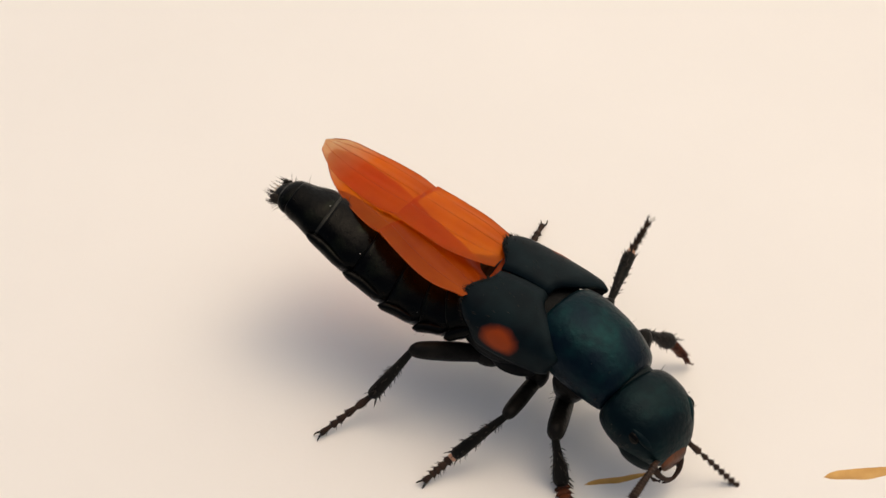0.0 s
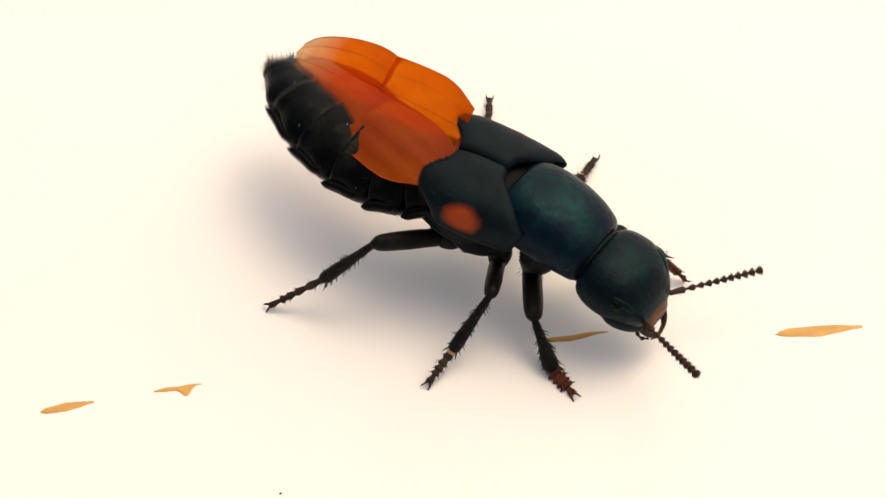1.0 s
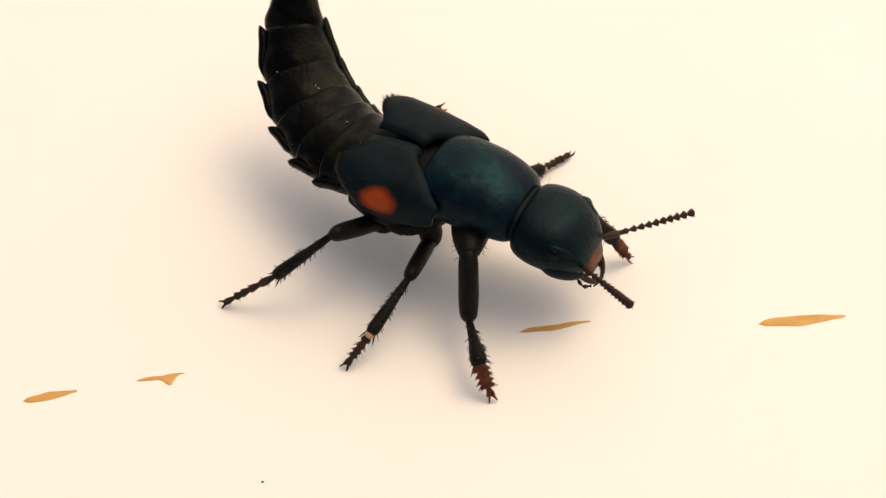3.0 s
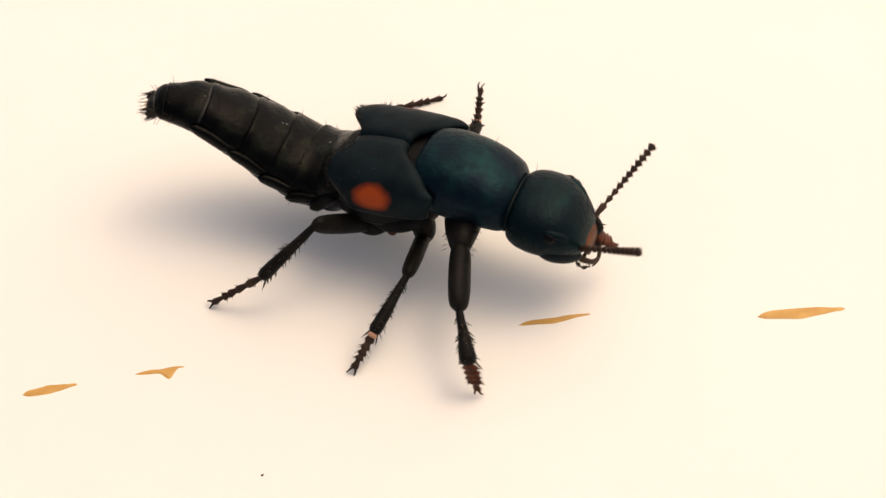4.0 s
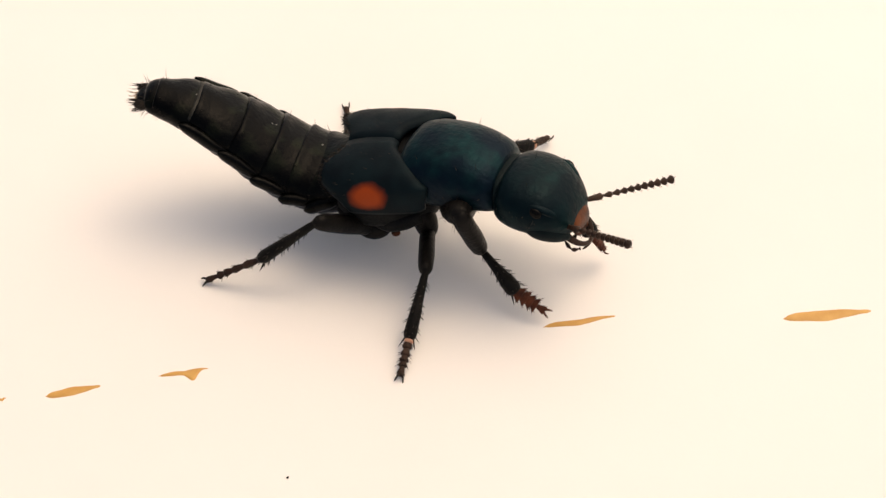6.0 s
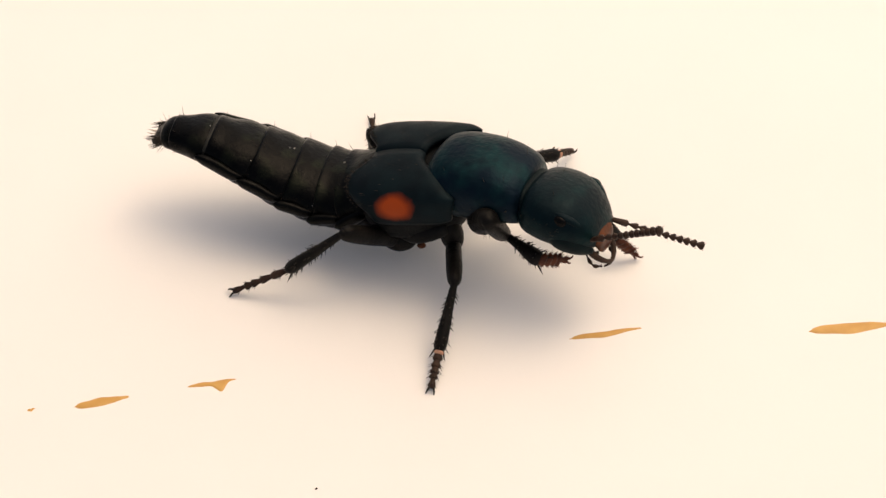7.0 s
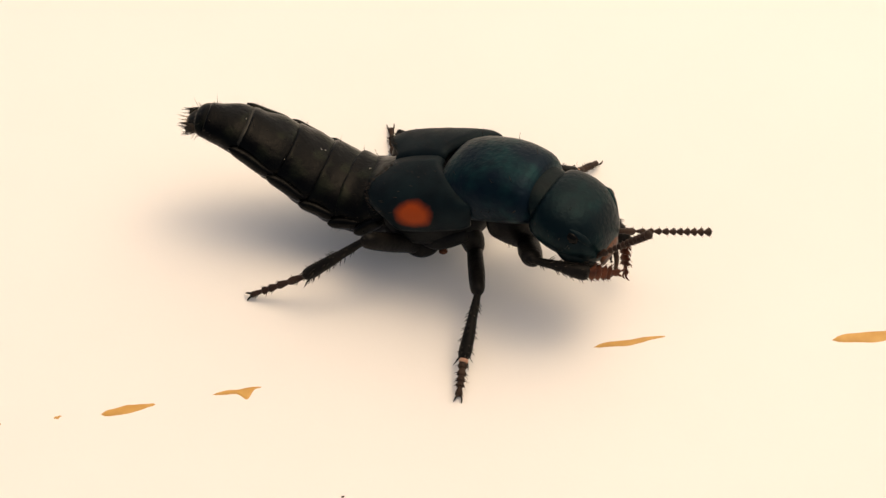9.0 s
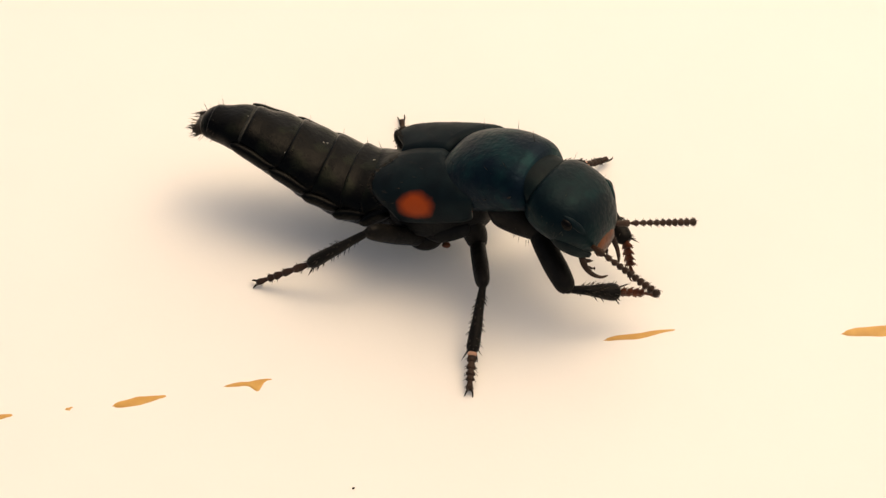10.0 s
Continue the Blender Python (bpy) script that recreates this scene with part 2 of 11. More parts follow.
def ball(bm, c, r, mat=0, seg=12):
    made = bmesh.ops.create_uvsphere(bm, u_segments=seg, v_segments=seg // 2 + 2, radius=1)["verts"]
    rr = r if isinstance(r, (tuple, list)) else (r, r, r)
    for v in made:
        v.co = Vector((v.co.x * rr[0] + c[0], v.co.y * rr[1] + c[1], v.co.z * rr[2] + c[2]))
    for f in {f for v in made for f in v.link_faces}:
        f.material_index = mat


# ---- the sheet of paper ----
def sheet():
    bm = bmesh.new()
    bmesh.ops.create_grid(bm, x_segments=40, y_segments=40, size=300)
    ext = bmesh.ops.extrude_face_region(bm, geom=bm.faces[:])
    for v in [v for v in ext["geom"] if isinstance(v, bmesh.types.BMVert)]:
        v.co.z -= 0.4
    return tagged(part("ground", bm, PAPER), "smooth white sheet of paper lying flat", "paper", kind="structure")


sheet()


def stain(length, width, lobe=0.0, skew=0.35, seed=1):
    """A thin dried smear, pointed at both ends, domed in its middle."""
    bm = bmesh.new()
    k, n = 30, 7
    grid = []
    for i in range(k + 1):
        t = i / k
        w = width * (math.sin(math.pi * min(1, t * 1.02) ** 0.8) ** 0.85 * 0.8 + 0.12 * (t > 0.05)) * (1 + 0.18 * noise.noise((t * 5, seed, 0)))
        if t > 0.78:
            w = max(w, width * 0.34 * (1 - ((t - 0.93) / 0.09) ** 2 if t > 0.93 else 1))
        w = max(w, 0.015)
        off = 0.06 * noise.noise((t * 3, seed, 5)) - lobe * 0.5 * math.exp(-((t - 0.68) / 0.13) ** 2)
        w += lobe * math.exp(-((t - 0.68) / 0.12) ** 2)
        row = []
        for j in range(n):
            s = j / (n - 1) * 2 - 1
            row.append(bm.verts.new(((t - 0.5) * length, off + s * w / 2, 0.004 + 0.045 * (1 - s * s) ** 0.5 * min(1, w * 3))))
        grid.append(row)
    for a_, b_ in zip(grid, grid[1:]):
        for j in range(n - 1):
            bm.faces.new((a_[j], a_[j + 1], b_[j + 1], b_[j]))
    for row in grid:
        row[0].co.z = row[-1].co.z = -0.002
    return bm


tagged(part("stain", stain(2.12, 0.46, 0.00, seed=1), STAIN, at=mm(-15.35, -7.50, 0, 0, 0, 14.5)), "thin amber spindle stain dried on the paper", "stain", "stains on the paper")
tagged(part("stain", stain(1.93, 0.24, 0.42, seed=2), STAIN, at=mm(-11.16, -6.55, 0, 0, 0, 11.9)), "small amber stain with a side lobe on the paper", "stain", "stains on the paper")
tagged(part("stain", stain(3.00, 0.34, 0.00, seed=3), STAIN, at=mm(4.53, -3.91, 0, 0, 0, 11.6)), "narrow pale amber stain dried on the paper", "stain", "stains on the paper")
tagged(part("stain", stain(3.66, 0.62, 0.00, seed=4), STAIN, at=mm(14.57, -3.54, 0, 0, 0, 7.1)), "long amber streak stain dried on the paper", "stain", "stains on the paper")
tagged(part("stain", stain(2.07, 0.46, 0.00, seed=5), STAIN, at=mm(-21.19, -8.50, 0, 0, 0, 14.6)), "amber stain streak lying beside a faint fleck", "stain", "stains on the paper")
tagged(part("stain", stain(0.31, 0.16, 0.00, seed=6), STAIN, at=mm(-18.04, -7.90, 0, 0, 0, 21.2)), "faint tiny amber fleck on the paper", "stain", "stains on the paper")
bm = bmesh.new()
ball(bm, (0, 0, 0.02), (0.06, 0.04, 0.035), 0, 10)
tagged(part("speck", bm, HAIR, at=mm(-6.74, -11.56, 0, 0, 0, 30)), "tiny dark speck lying on the paper", "speck")


# ---- the beetle ----
beetle = tagged(new("rove_beetle"), "metallic blue-green rove beetle with orange spots and orange wings", "beetle")
rng = random.Random(7)


def bristles(bm, spots, r, mat=0):
    for p, d, length in spots:
        p, d = Vector(p), Vector(d).normalized()
        spine(bm, p - d * 0.03, p + d * length, r, 4, mat, d.orthogonal() * length * 0.06 * rng.uniform(-1, 1))


def body_parts():
    bm = bmesh.new()
    loft(bm, [(1.0, 0, -0.3, 1.2, 1.1, 0.8), (0.4, 0, -0.45, 1.6, 1.4, 1.6), (-0.6, 0, -0.5, 2.1, 1.5, 1.75),
              (-1.8, 0, -0.5, 2.3, 1.5, 1.8), (-2.8, 0, -0.4, 2.1, 1.25, 1.75), (-3.6, 0, -0.3, 1.6, 0.9, 1.0)], 30, 5, 2.3, 0.02)
    for s in (-1, 1):
        loft(bm, [(-0.5, s * 1.75, -1.0, 0.12, 0.25, 0.3), (-1.2, s * 1.95, -1.0, 0.22, 0.42, 0.45), (-2.2, s * 2.0, -0.95, 0.22, 0.4, 0.45),
                  (-3.2, s * 1.85, -0.85, 0.12, 0.25, 0.25)], 12, 4)
        loft(bm, [(0.2, s * 1.6, -1.3, 0.2, 0.3, 0.3), (-0.4, s * 1.85, -1.35, 0.36, 0.45, 0.4), (-1.2, s * 1.8, -1.5, 0.4, 0.4, 0.4), (-2.0, s * 1.5, -1.7, 0.2, 0.3, 0.3)], 8, 3, 1.6, 0.1)
    thorax = part("thorax", bm, BLACK, beetle, "black ridged underside of the thorax")
    bm = bmesh.new()
    loft(bm, [(0.8, 0, 0.55, 1.0, 0.25, 0.5), (0.1, 0, 0.7, 1.6, 0.32, 0.5), (-0.5, 0, 0.82, 1.2, 0.3, 0.45), (-0.85, 0, 0.92, 0.4, 0.22, 0.3), (-1.05, 0, 0.98, 0.04, 0.12, 0.2)], 18, 4)
    part("scutellum", bm, BLACK, beetle, "small black triangular shield")
    return thorax


body_parts()


def elytron(side):
    """One wing case: a domed shell with thickness; side -1 is the beetle's right."""
    bm = bmesh.new()
    nu, nv = 26, 28
    lay = []

    def dome(u, v, depth):
        """Height and breadth of the flat-topped shell."""
        w = 2.72 * (0.86 + 0.14 * math.sin(math.pi * (0.1 + 0.62 * u)) ** 0.7)
        if u > 0.85:
            w -= 0.35 * ((u - 0.85) / 0.15) ** 2
        if u < 0.12:
            w -= 0.12 * ((0.12 - u) / 0.12) ** 2
        h = 1.62 - 0.06 * (1 - u) ** 2 - 0.26 * u ** 3 - 0.2 * max(0, (0.13 - u) / 0.13) ** 2
        th = math.radians(90 - 84 * v)
        c, s = max(0, math.cos(th)), math.sin(th)
        z = (h - depth) * abs(s) ** 0.7 if s > 0 else h * 1.6 * s
        return (w - depth) * c ** 0.66, z + 0.02 - 0.03 * math.exp(-(v / 0.03) ** 2)

    for depth in (0.0, 0.13):
        g = []
        for i in range(nu + 1):
            u = i / nu
            row = []
            for j in range(nv + 1):
                v = 1.12 * j / nv
                rear = 3.3 + 0.3 * math.sin(math.pi * min(1, v)) - 0.5 * math.exp(-(v / 0.2) ** 2) - 0.45 * v ** 4
                front = 0.9 * math.exp(-(v / 0.2) ** 2) - 0.3 - 0.85 * min(1, v / 0.75) ** 2 + 0.7 * max(0, v - 0.7)
                x = -front - u * (rear - front)
                y, z = dome(u, v, depth)
                k = 0.012 * noise.noise((x * 2.2, y * 2.2 * side, z * 2.2))
                row.append(bm.verts.new((x, side * (y + 0.012 + k), z + k)))
            g.append(row)
        lay.append(g)
    for g in lay:
        for a_, b_ in zip(g, g[1:]):
            for j in range(nv):
                bm.faces.new((a_[j], a_[j + 1], b_[j + 1], b_[j]))
    a_, b_ = lay
    for j in range(nv):
        bm.faces.new((a_[0][j], a_[0][j + 1], b_[0][j + 1], b_[0][j]))
        bm.faces.new((a_[nu][j], a_[nu][j + 1], b_[nu][j + 1], b_[nu][j]))
    for i in range(nu):
        bm.faces.new((a_[i][0], a_[i + 1][0], b_[i + 1][0], b_[i][0]))
        bm.faces.new((a_[i][nv], a_[i + 1][nv], b_[i + 1][nv], b_[i][nv]))
    ob = part("wing_case", bm, elytron_material(-side), beetle, "dark blue-green wing case with an orange blotch")
    bm = bmesh.new()
    hairs = []
    for k in range(120):
        v, u = rng.uniform(0.02, 0.95), rng.uniform(0.05, 1.0)
        if k < 100:
            u = rng.uniform(0.95, 1.0)
        rear = 3.3 + 0.3 * math.sin(math.pi * v) - 0.5 * math.exp(-(v / 0.2) ** 2) - 0.45 * v ** 4
        y, z = dome(u, v, 0)
        hairs.append(((-0.2 - u * (rear - 0.2), side * y, z), (-0.9, side * v * 0.8, 0.9 - v * 0.8), rng.uniform(0.1, 0.22)))
    hairs += [((-0.9, side * 1.1, 1.3), (-0.3, side * 0.4, 1), 0.5), ((-2.6, side * 1.5, 1.2), (-0.3, side * 0.4, 1), 0.45)]
    bristles(bm, hairs, 0.011)
    tagged(part("hair_coat", bm, HAIR, ob), "fine dark hairs", kind="stuff")
    return ob


elytra = {s: elytron(s) for s in (-1, 1)}


def pronotum_part():
    bm = bmesh.new()
    loft(bm, [(-0.26, 0, 0.25, 1.0, 0.85, 0.65), (-0.12, 0, 0.3, 1.5, 1.2, 0.85), (0.25, 0, 0.34, 1.8, 1.4, 0.98), (1.1, 0, 0.36, 1.96, 1.48, 1.04),
              (2.1, 0, 0.34, 1.95, 1.46, 1.04), (3.0, 0, 0.26, 1.84, 1.34, 0.98), (3.65, 0, 0.16, 1.66, 1.14, 0.9), (3.92, 0, 0.06, 1.42, 0.94, 0.76)], 40, 5, 2.5, 0.012)
    ob = part("pronotum", bm, TEAL, beetle, "shiny teal shield behind the head")
    bm = bmesh.new()
    hairs = []
    for k in range(26):
        x = rng.uniform(0.3, 3.7)
        s = rng.choice((-1, 1))
        hairs.append(((x, s * (1.9 - 0.06 * (x - 1.6) ** 2), 0.45), (0.1, s * 0.9, 0.4), rng.uniform(0.12, 0.3)))
    for _ in range(40):
        x, a_ = rng.uniform(0.1, 3.7), rng.uniform(0.1, 3.04)
        w, u = 1.92 - 0.08 * (x - 1.6) ** 2, 1.42 - 0.07 * (x - 1.3) ** 2
        hairs.append(((x, w * math.copysign(abs(math.cos(a_)) ** 0.77, math.cos(a_)), 0.3 + u * math.sin(a_) ** 0.77), (-0.6, math.cos(a_), math.sin(a_)), rng.uniform(0.08, 0.16)))
    for x, y in ((3.5, 0.8), (3.3, -1.0), (2.4, 1.3), (0.7, 1.2), (0.8, -1.2), (2.6, -1.3)):
        hairs.append(((x, y, 1.6 - 0.07 * x), (0.2, y * 0.3, 1), 0.5))
    bristles(bm, hairs, 0.012)
    tagged(part("hair_coat", bm, HAIR, ob), "fine dark hairs", kind="stuff")
    return ob


pronotum = pronotum_part()


def head_part():
    bm = bmesh.new()
    loft(bm, [(0.18, 0, -0.02, 1.2, 0.8, 0.8), (0.3, 0, -0.02, 1.52, 0.96, 0.95), (0.55, 0, -0.01, 1.76, 1.05, 1.04), (0.95, 0, 0, 1.9, 1.11, 1.1), (1.5, 0, 0, 1.93, 1.13, 1.15),
              (2.1, 0, -0.03, 1.82, 1.06, 1.13), (2.6, 0, -0.12, 1.58, 0.87, 1.02), (3.0, 0, -0.26, 1.26, 0.64, 0.82), (3.25, 0, -0.4, 0.98, 0.42, 0.58), (3.4, 0, -0.52, 0.6, 0.24, 0.34)], 36, 5, 2.3, 0.014)
    ob = part("head", bm, HEAD, beetle, "dark metallic green head")
    bm = bmesh.new()
    loft(bm, [(-0.75, 0, -0.04, 1.2, 0.76, 0.72), (-0.3, 0, -0.03, 1.34, 0.85, 0.8), (0.12, 0, -0.02, 1.38, 0.88, 0.84), (0.3, 0, -0.02, 1.3, 0.82, 0.8), (0.5, 0, 0, 0.8, 0.5, 0.5)], 30, 4, 2.3, 0.01)
    part("neck", bm, NECK, ob, "dull grey-green collar")
    for s in (-1, 1):
        bm = bmesh.new()
        ball(bm, (2.06, s * 1.56, 0.42), (0.3, 0.18, 0.26), 0, 20)
        part("eye", bm, EYE, ob, "glossy black bulging eye")
        bm = bmesh.new()
        ball(bm, (3.1, s * 0.85, -0.33), (0.22, 0.2, 0.17), 0, 14)
        part("antenna_socket", bm, BROWN, ob)
        bm = bmesh.new()
        loft(bm, [(1.7, s * 1.66, -0.35, 0.1, 0.14, 0.18), (2.15, s * 1.6, -0.38, 0.22, 0.26, 0.4), (2.6, s * 1.4, -0.5, 0.26, 0.28, 0.42), (3.05, s * 1.08, -0.7, 0.24, 0.24, 0.32), (3.35, s * 0.82, -0.88, 0.1, 0.1, 0.12)], 14, 4, 1.8, 0.14)
        part("cheek", bm, NECK, ob, "rough black plate between eye and jaw")
        bm = bmesh.new()
        loft(bm, [(1.8, s * 1.5, 0.68, 0.05, 0.05, 0.08), (2.15, s * 1.42, 0.62, 0.15, 0.12, 0.16), (2.6, s * 1.22, 0.4, 0.18, 0.12, 0.16), (3.0, s * 0.98, 0.06, 0.08, 0.07, 0.1)], 12, 3, 2.0, 0.1)
        part("brow", bm, HEAD, ob, "low ridge over the eye")
        bm = bmesh.new()
        pts = glide([(2.85, s * 0.6, -1.05), (3.2, s * 0.75, -1.4), (3.45, s * 0.72, -1.62), (3.68, s * 0.5, -1.66)], 4)
        tube(bm, pts, [0.06 + 0.03 * math.sin(i * 1.6) for i in range(len(pts))], 8)
        part("palp", bm, BROWN, ob, "short jointed mouth feeler")
    bm = bmesh.new()
    loft(bm, [(2.82, 0, -0.06, 0.5, 0.46, 0.3), (3.06, 0, -0.24, 0.68, 0.46, 0.4), (3.3, 0, -0.48, 0.72, 0.4, 0.42), (3.5, 0, -0.74, 0.64, 0.3, 0.36), (3.58, 0, -0.96, 0.44, 0.16, 0.22)], 20, 4, 2.5, 0.06)
    part("labrum", bm, AMBER, ob, "amber upper lip plate")
    bm = bmesh.new()
    loft(bm, [(2.74, 0, 0.12, 0.44, 0.28, 0.3), (2.86, 0, 0.06, 0.56, 0.34, 0.3), (2.98, 0, -0.02, 0.6, 0.34, 0.3), (3.05, 0, -0.09, 0.54, 0.27, 0.3)], 20, 3, 2.5, 0.07)
    part("clypeus", bm, OCHRE, ob, "pale ochre plate between head and lip")
    bm = bmesh.new()
    hairs = [((rng.uniform(0.5, 2.3), s * 1.86, rng.uniform(-0.2, 0.4)), (0.2, s, 0.4), rng.uniform(0.12, 0.28)) for s in (-1, 1) for _ in range(14)]
    hairs += [((3.46, y, -0.9), (0.8, 0, -0.6), 0.22) for y in (-0.4, -0.22, 0, 0.22, 0.4)]
    hairs += [((1.0, 0.7, 1.02), (0, 0.3, 1), 0.5), ((2.0, 1.0, 0.8), (0.2, 0.3, 1), 0.45), ((1.4, -0.9, 0.95), (0, -0.3, 1), 0.45), ((0.5, 1.2, 0.7), (-0.2, 0.6, 1), 0.5)]
    bristles(bm, hairs, 0.012)
    tagged(part("hair_coat", bm, HAIR, ob), "fine dark hairs", kind="stuff")
    jaws = {}
    for s in (-1, 1):
        bm = bmesh.new()
        pts = glide([(-0.2, 0, 0), (0.3, s * 0.2, -0.02), (0.75, s * 0.22, -0.06), (1.15, s * 0.0, -0.12), (1.4, s * -0.4, -0.16), (1.42, s * -0.78, -0.18)], 5)
        k = len(pts)
        tube(bm, pts, [0.17 * (1 - i / k) ** 0.8 + 0.012 for i in range(k)], 12)
        spine(bm, (0.62, s * 0.1, -0.06), (0.72, s * -0.28, -0.08), 0.1, 8)
        jaws[s] = part("mandible", bm, BROWN, ob, "curved dark brown jaw", mm(3.0, s * 0.62, -0.86))
    feelers = {}
    for s in (-1, 1):
        bm = bmesh.new()
        rows = [(0, 0.06), (0.12, 0.1), (0.5, 0.13), (0.72, 0.15), (0.82, 0.06)]
        x = 0.85
        for i in range(10):
            ln = (0.44, 0.36, 0.34, 0.33, 0.32, 0.32, 0.31, 0.31, 0.31, 0.36)[i]
            w = 0.115 + 0.005 * i
            rows += [(x, 0.045), (x + ln * 0.3, w * 0.72), (x + ln * 0.66, w * 1.15), (x + ln * 0.84, w * 0.95), (x + ln * 0.93, 0.05)]
            x += ln
        rows.append((x - 0.01, 0.03))
        loft(bm, [(q, 0, 0, r, r, r) for q, r in rows], 10, 1)
        bristles(bm, [((q, r * math.cos(a_), r * math.sin(a_)), (0.7, math.cos(a_), math.sin(a_)), 0.1) for q, r in rows if r > 0.12 for a_ in (0.4, 2.0, 3.6, 5.2)], 0.008)
        feelers[s] = part("antenna", bm, BROWN, ob, "dark beaded antenna", mm(3.2, s * 0.85, -0.36, 0, 0, s * 40))
    return ob, jaws, feelers


head, jaws, feelers = head_part()


SEGMENT_LENGTHS = (1.2, 1.2, 1.45, 1.7, 1.9, 1.6, 0.55)
SEGMENT_WIDTHS = (1.95, 2.0, 1.98, 1.86, 1.61, 1.24, 0.88)


def abdomen_part(k):
    """One ring of the tail; its joint is at the origin and it reaches backward."""
    ln, w = SEGMENT_LENGTHS[k], SEGMENT_WIDTHS[k]
    w2 = SEGMENT_WIDTHS[k + 1] * 0.98 if k < 6 else 0.68
    u, d, u2, d2 = w * 0.57, w * 0.61, w2 * 0.58, w2 * 0.61
    bm = bmesh.new()
    rows = [(0.3, 0, 0, w * 0.84, u * 0.82, d * 0.84), (0.05, 0, 0, w * 0.96, u * 0.97, d * 0.97), (-0.3 * ln, 0, 0, w * 1.0, u * 1.04, d * 1.03),
            (-0.75 * ln, 0, 0, (w * 0.35 + w2 * 0.65) * 1.03, (u * 0.4 + u2 * 0.6) * 1.08, (d * 0.4 + d2 * 0.6) * 1.06),
            (-1.04 * ln, 0, 0, w2 * 1.05, u2 * 1.16, d2 * 1.1), (-1.1 * ln, 0, 0, w2 * 0.94, u2 * 0.98, d2 * 0.96), (-1.06 * ln, 0, 0, w2 * 0.7, u2 * 0.6, d2 * 0.6)]
    if k == 6:
        rows = rows[:4] + [(-1.0 * ln, 0, 0, w2 * 0.95, u2 * 0.95, d2 * 0.95), (-1.5 * ln, 0, 0, w2 * 0.7, u2 * 0.7, d2 * 0.7), (-1.85 * ln, 0, 0, w2 * 0.25, u2 * 0.3, d2 * 0.3)]
    loft(bm, rows, 32, 4, 2.15, 0.05)
    if k < 5:
        for s in (-1, 1):
            loft(bm, [(0.05, s * w * 0.9, 0.1, 0.05, 0.06, 0.15), (-0.3 * ln, s * w * 1.0, 0.12, 0.16, 0.15, 0.36), (-0.75 * ln, s * (w * 0.4 + w2 * 0.6) * 1.04, 0.12, 0.2, 0.16, 0.42),
                      (-1.1 * ln, s * w2 * 1.12, 0.1, 0.18, 0.13, 0.34), (-1.26 * ln, s * w2 * 1.17, 0.04, 0.03, 0.03, 0.06)], 10, 3, 2.0, 0.05)
    ob = part("abdomen_segment", bm, BRONZE, beetle, "black tail ring with a dull bronze sheen")
    bm = bmesh.new()
    hairs = []
    for _ in range(150 if k < 6 else 30):
        t, a_ = rng.random(), rng.uniform(0, 2 * math.pi)
        ww, hh = w + (w2 - w) * t, (u if math.sin(a_) > 0 else d)
        hh *= 1 + (w2 / w - 1) * t
        hairs.append(((-t * ln, ww * math.cos(a_) * 1.0, hh * math.sin(a_)), (-0.8, math.cos(a_) * 0.5, math.sin(a_) * 0.5), rng.uniform(0.1, 0.24)))
    for s in (-1, 1):
        for _ in range(5):
            hairs.append(((-rng.uniform(0.5, 1) * ln, s * w2 * 1.02, rng.uniform(-0.2, 0.2)), (-0.6, s, rng.uniform(-0.4, 0.5)), rng.uniform(0.3, 0.55)))
    hairs += [((-0.95 * ln, y * w2, u2 * 0.95), (-0.4, y, 1), rng.uniform(0.25, 0.45)) for y in (-0.6, -0.2, 0.3, 0.7)]
    bristles(bm, hairs, 0.012)
    tagged(part("hair_coat", bm, HAIR, ob), "fine dark hairs", kind="stuff")
    if k < 6:
        bm = bmesh.new()
        for _ in range(5):
            t, a_ = rng.random(), rng.uniform(-1.0, 4.1)
            ww, hh = (w + (w2 - w) * t) * 1.02, (u + (u2 - u) * t) * 1.06
            c = Vector((-t * ln, ww * math.cos(a_), hh * math.sin(a_)))
            spine(bm, c, c + Vector((rng.uniform(-0.16, 0.16), rng.uniform(-0.08, 0.08), 0.03)), rng.uniform(0.02, 0.045), 5)
        tagged(part("dust", bm, DUST, ob), "pale specks of dust", kind="stuff")
    if k == 4:
        bm = bmesh.new()
        loft(bm, [(-1.02 * ln, 0, 0, w2 * 0.98, u2 * 1.06, d2 * 1.01), (-1.08 * ln, 0, 0, w2 * 1.0, u2 * 1.08, d2 * 1.03), (-1.15 * ln, 0, 0, w2 * 0.97, u2 * 1.03, d2 * 1.0), (-1.16 * ln, 0, 0, w2 * 0.85, u2 * 0.9, d2 * 0.88)], 32, 2, 2.15)
        part("seam", bm, SEAM, ob, "pale grey membrane between two tail rings")
    if k == 6:
        for s in (-1, 1):
            bm = bmesh.new()
            loft(bm, [(-0.4, s * 0.42, 0.05, 0.26, 0.24, 0.24), (-0.75, s * 0.46, 0.06, 0.22, 0.2, 0.2), (-0.98, s * 0.46, 0.08, 0.1, 0.1, 0.1)], 10, 3)
            tuft = []
            for _ in range(60):
                a_, t = rng.uniform(0, 6.28), rng.random()
                tuft.append(((-0.45 - 0.5 * t, s * 0.46 + 0.2 * math.cos(a_), 0.05 + 0.19 * math.sin(a_)), (-1, math.cos(a_) * 0.22, math.sin(a_) * 0.22), rng.uniform(0.25, 0.48)))
            bristles(bm, tuft, 0.016)
            part("tail_tuft", bm, HAIR, ob, "bristly black tuft")
        bm = bmesh.new()
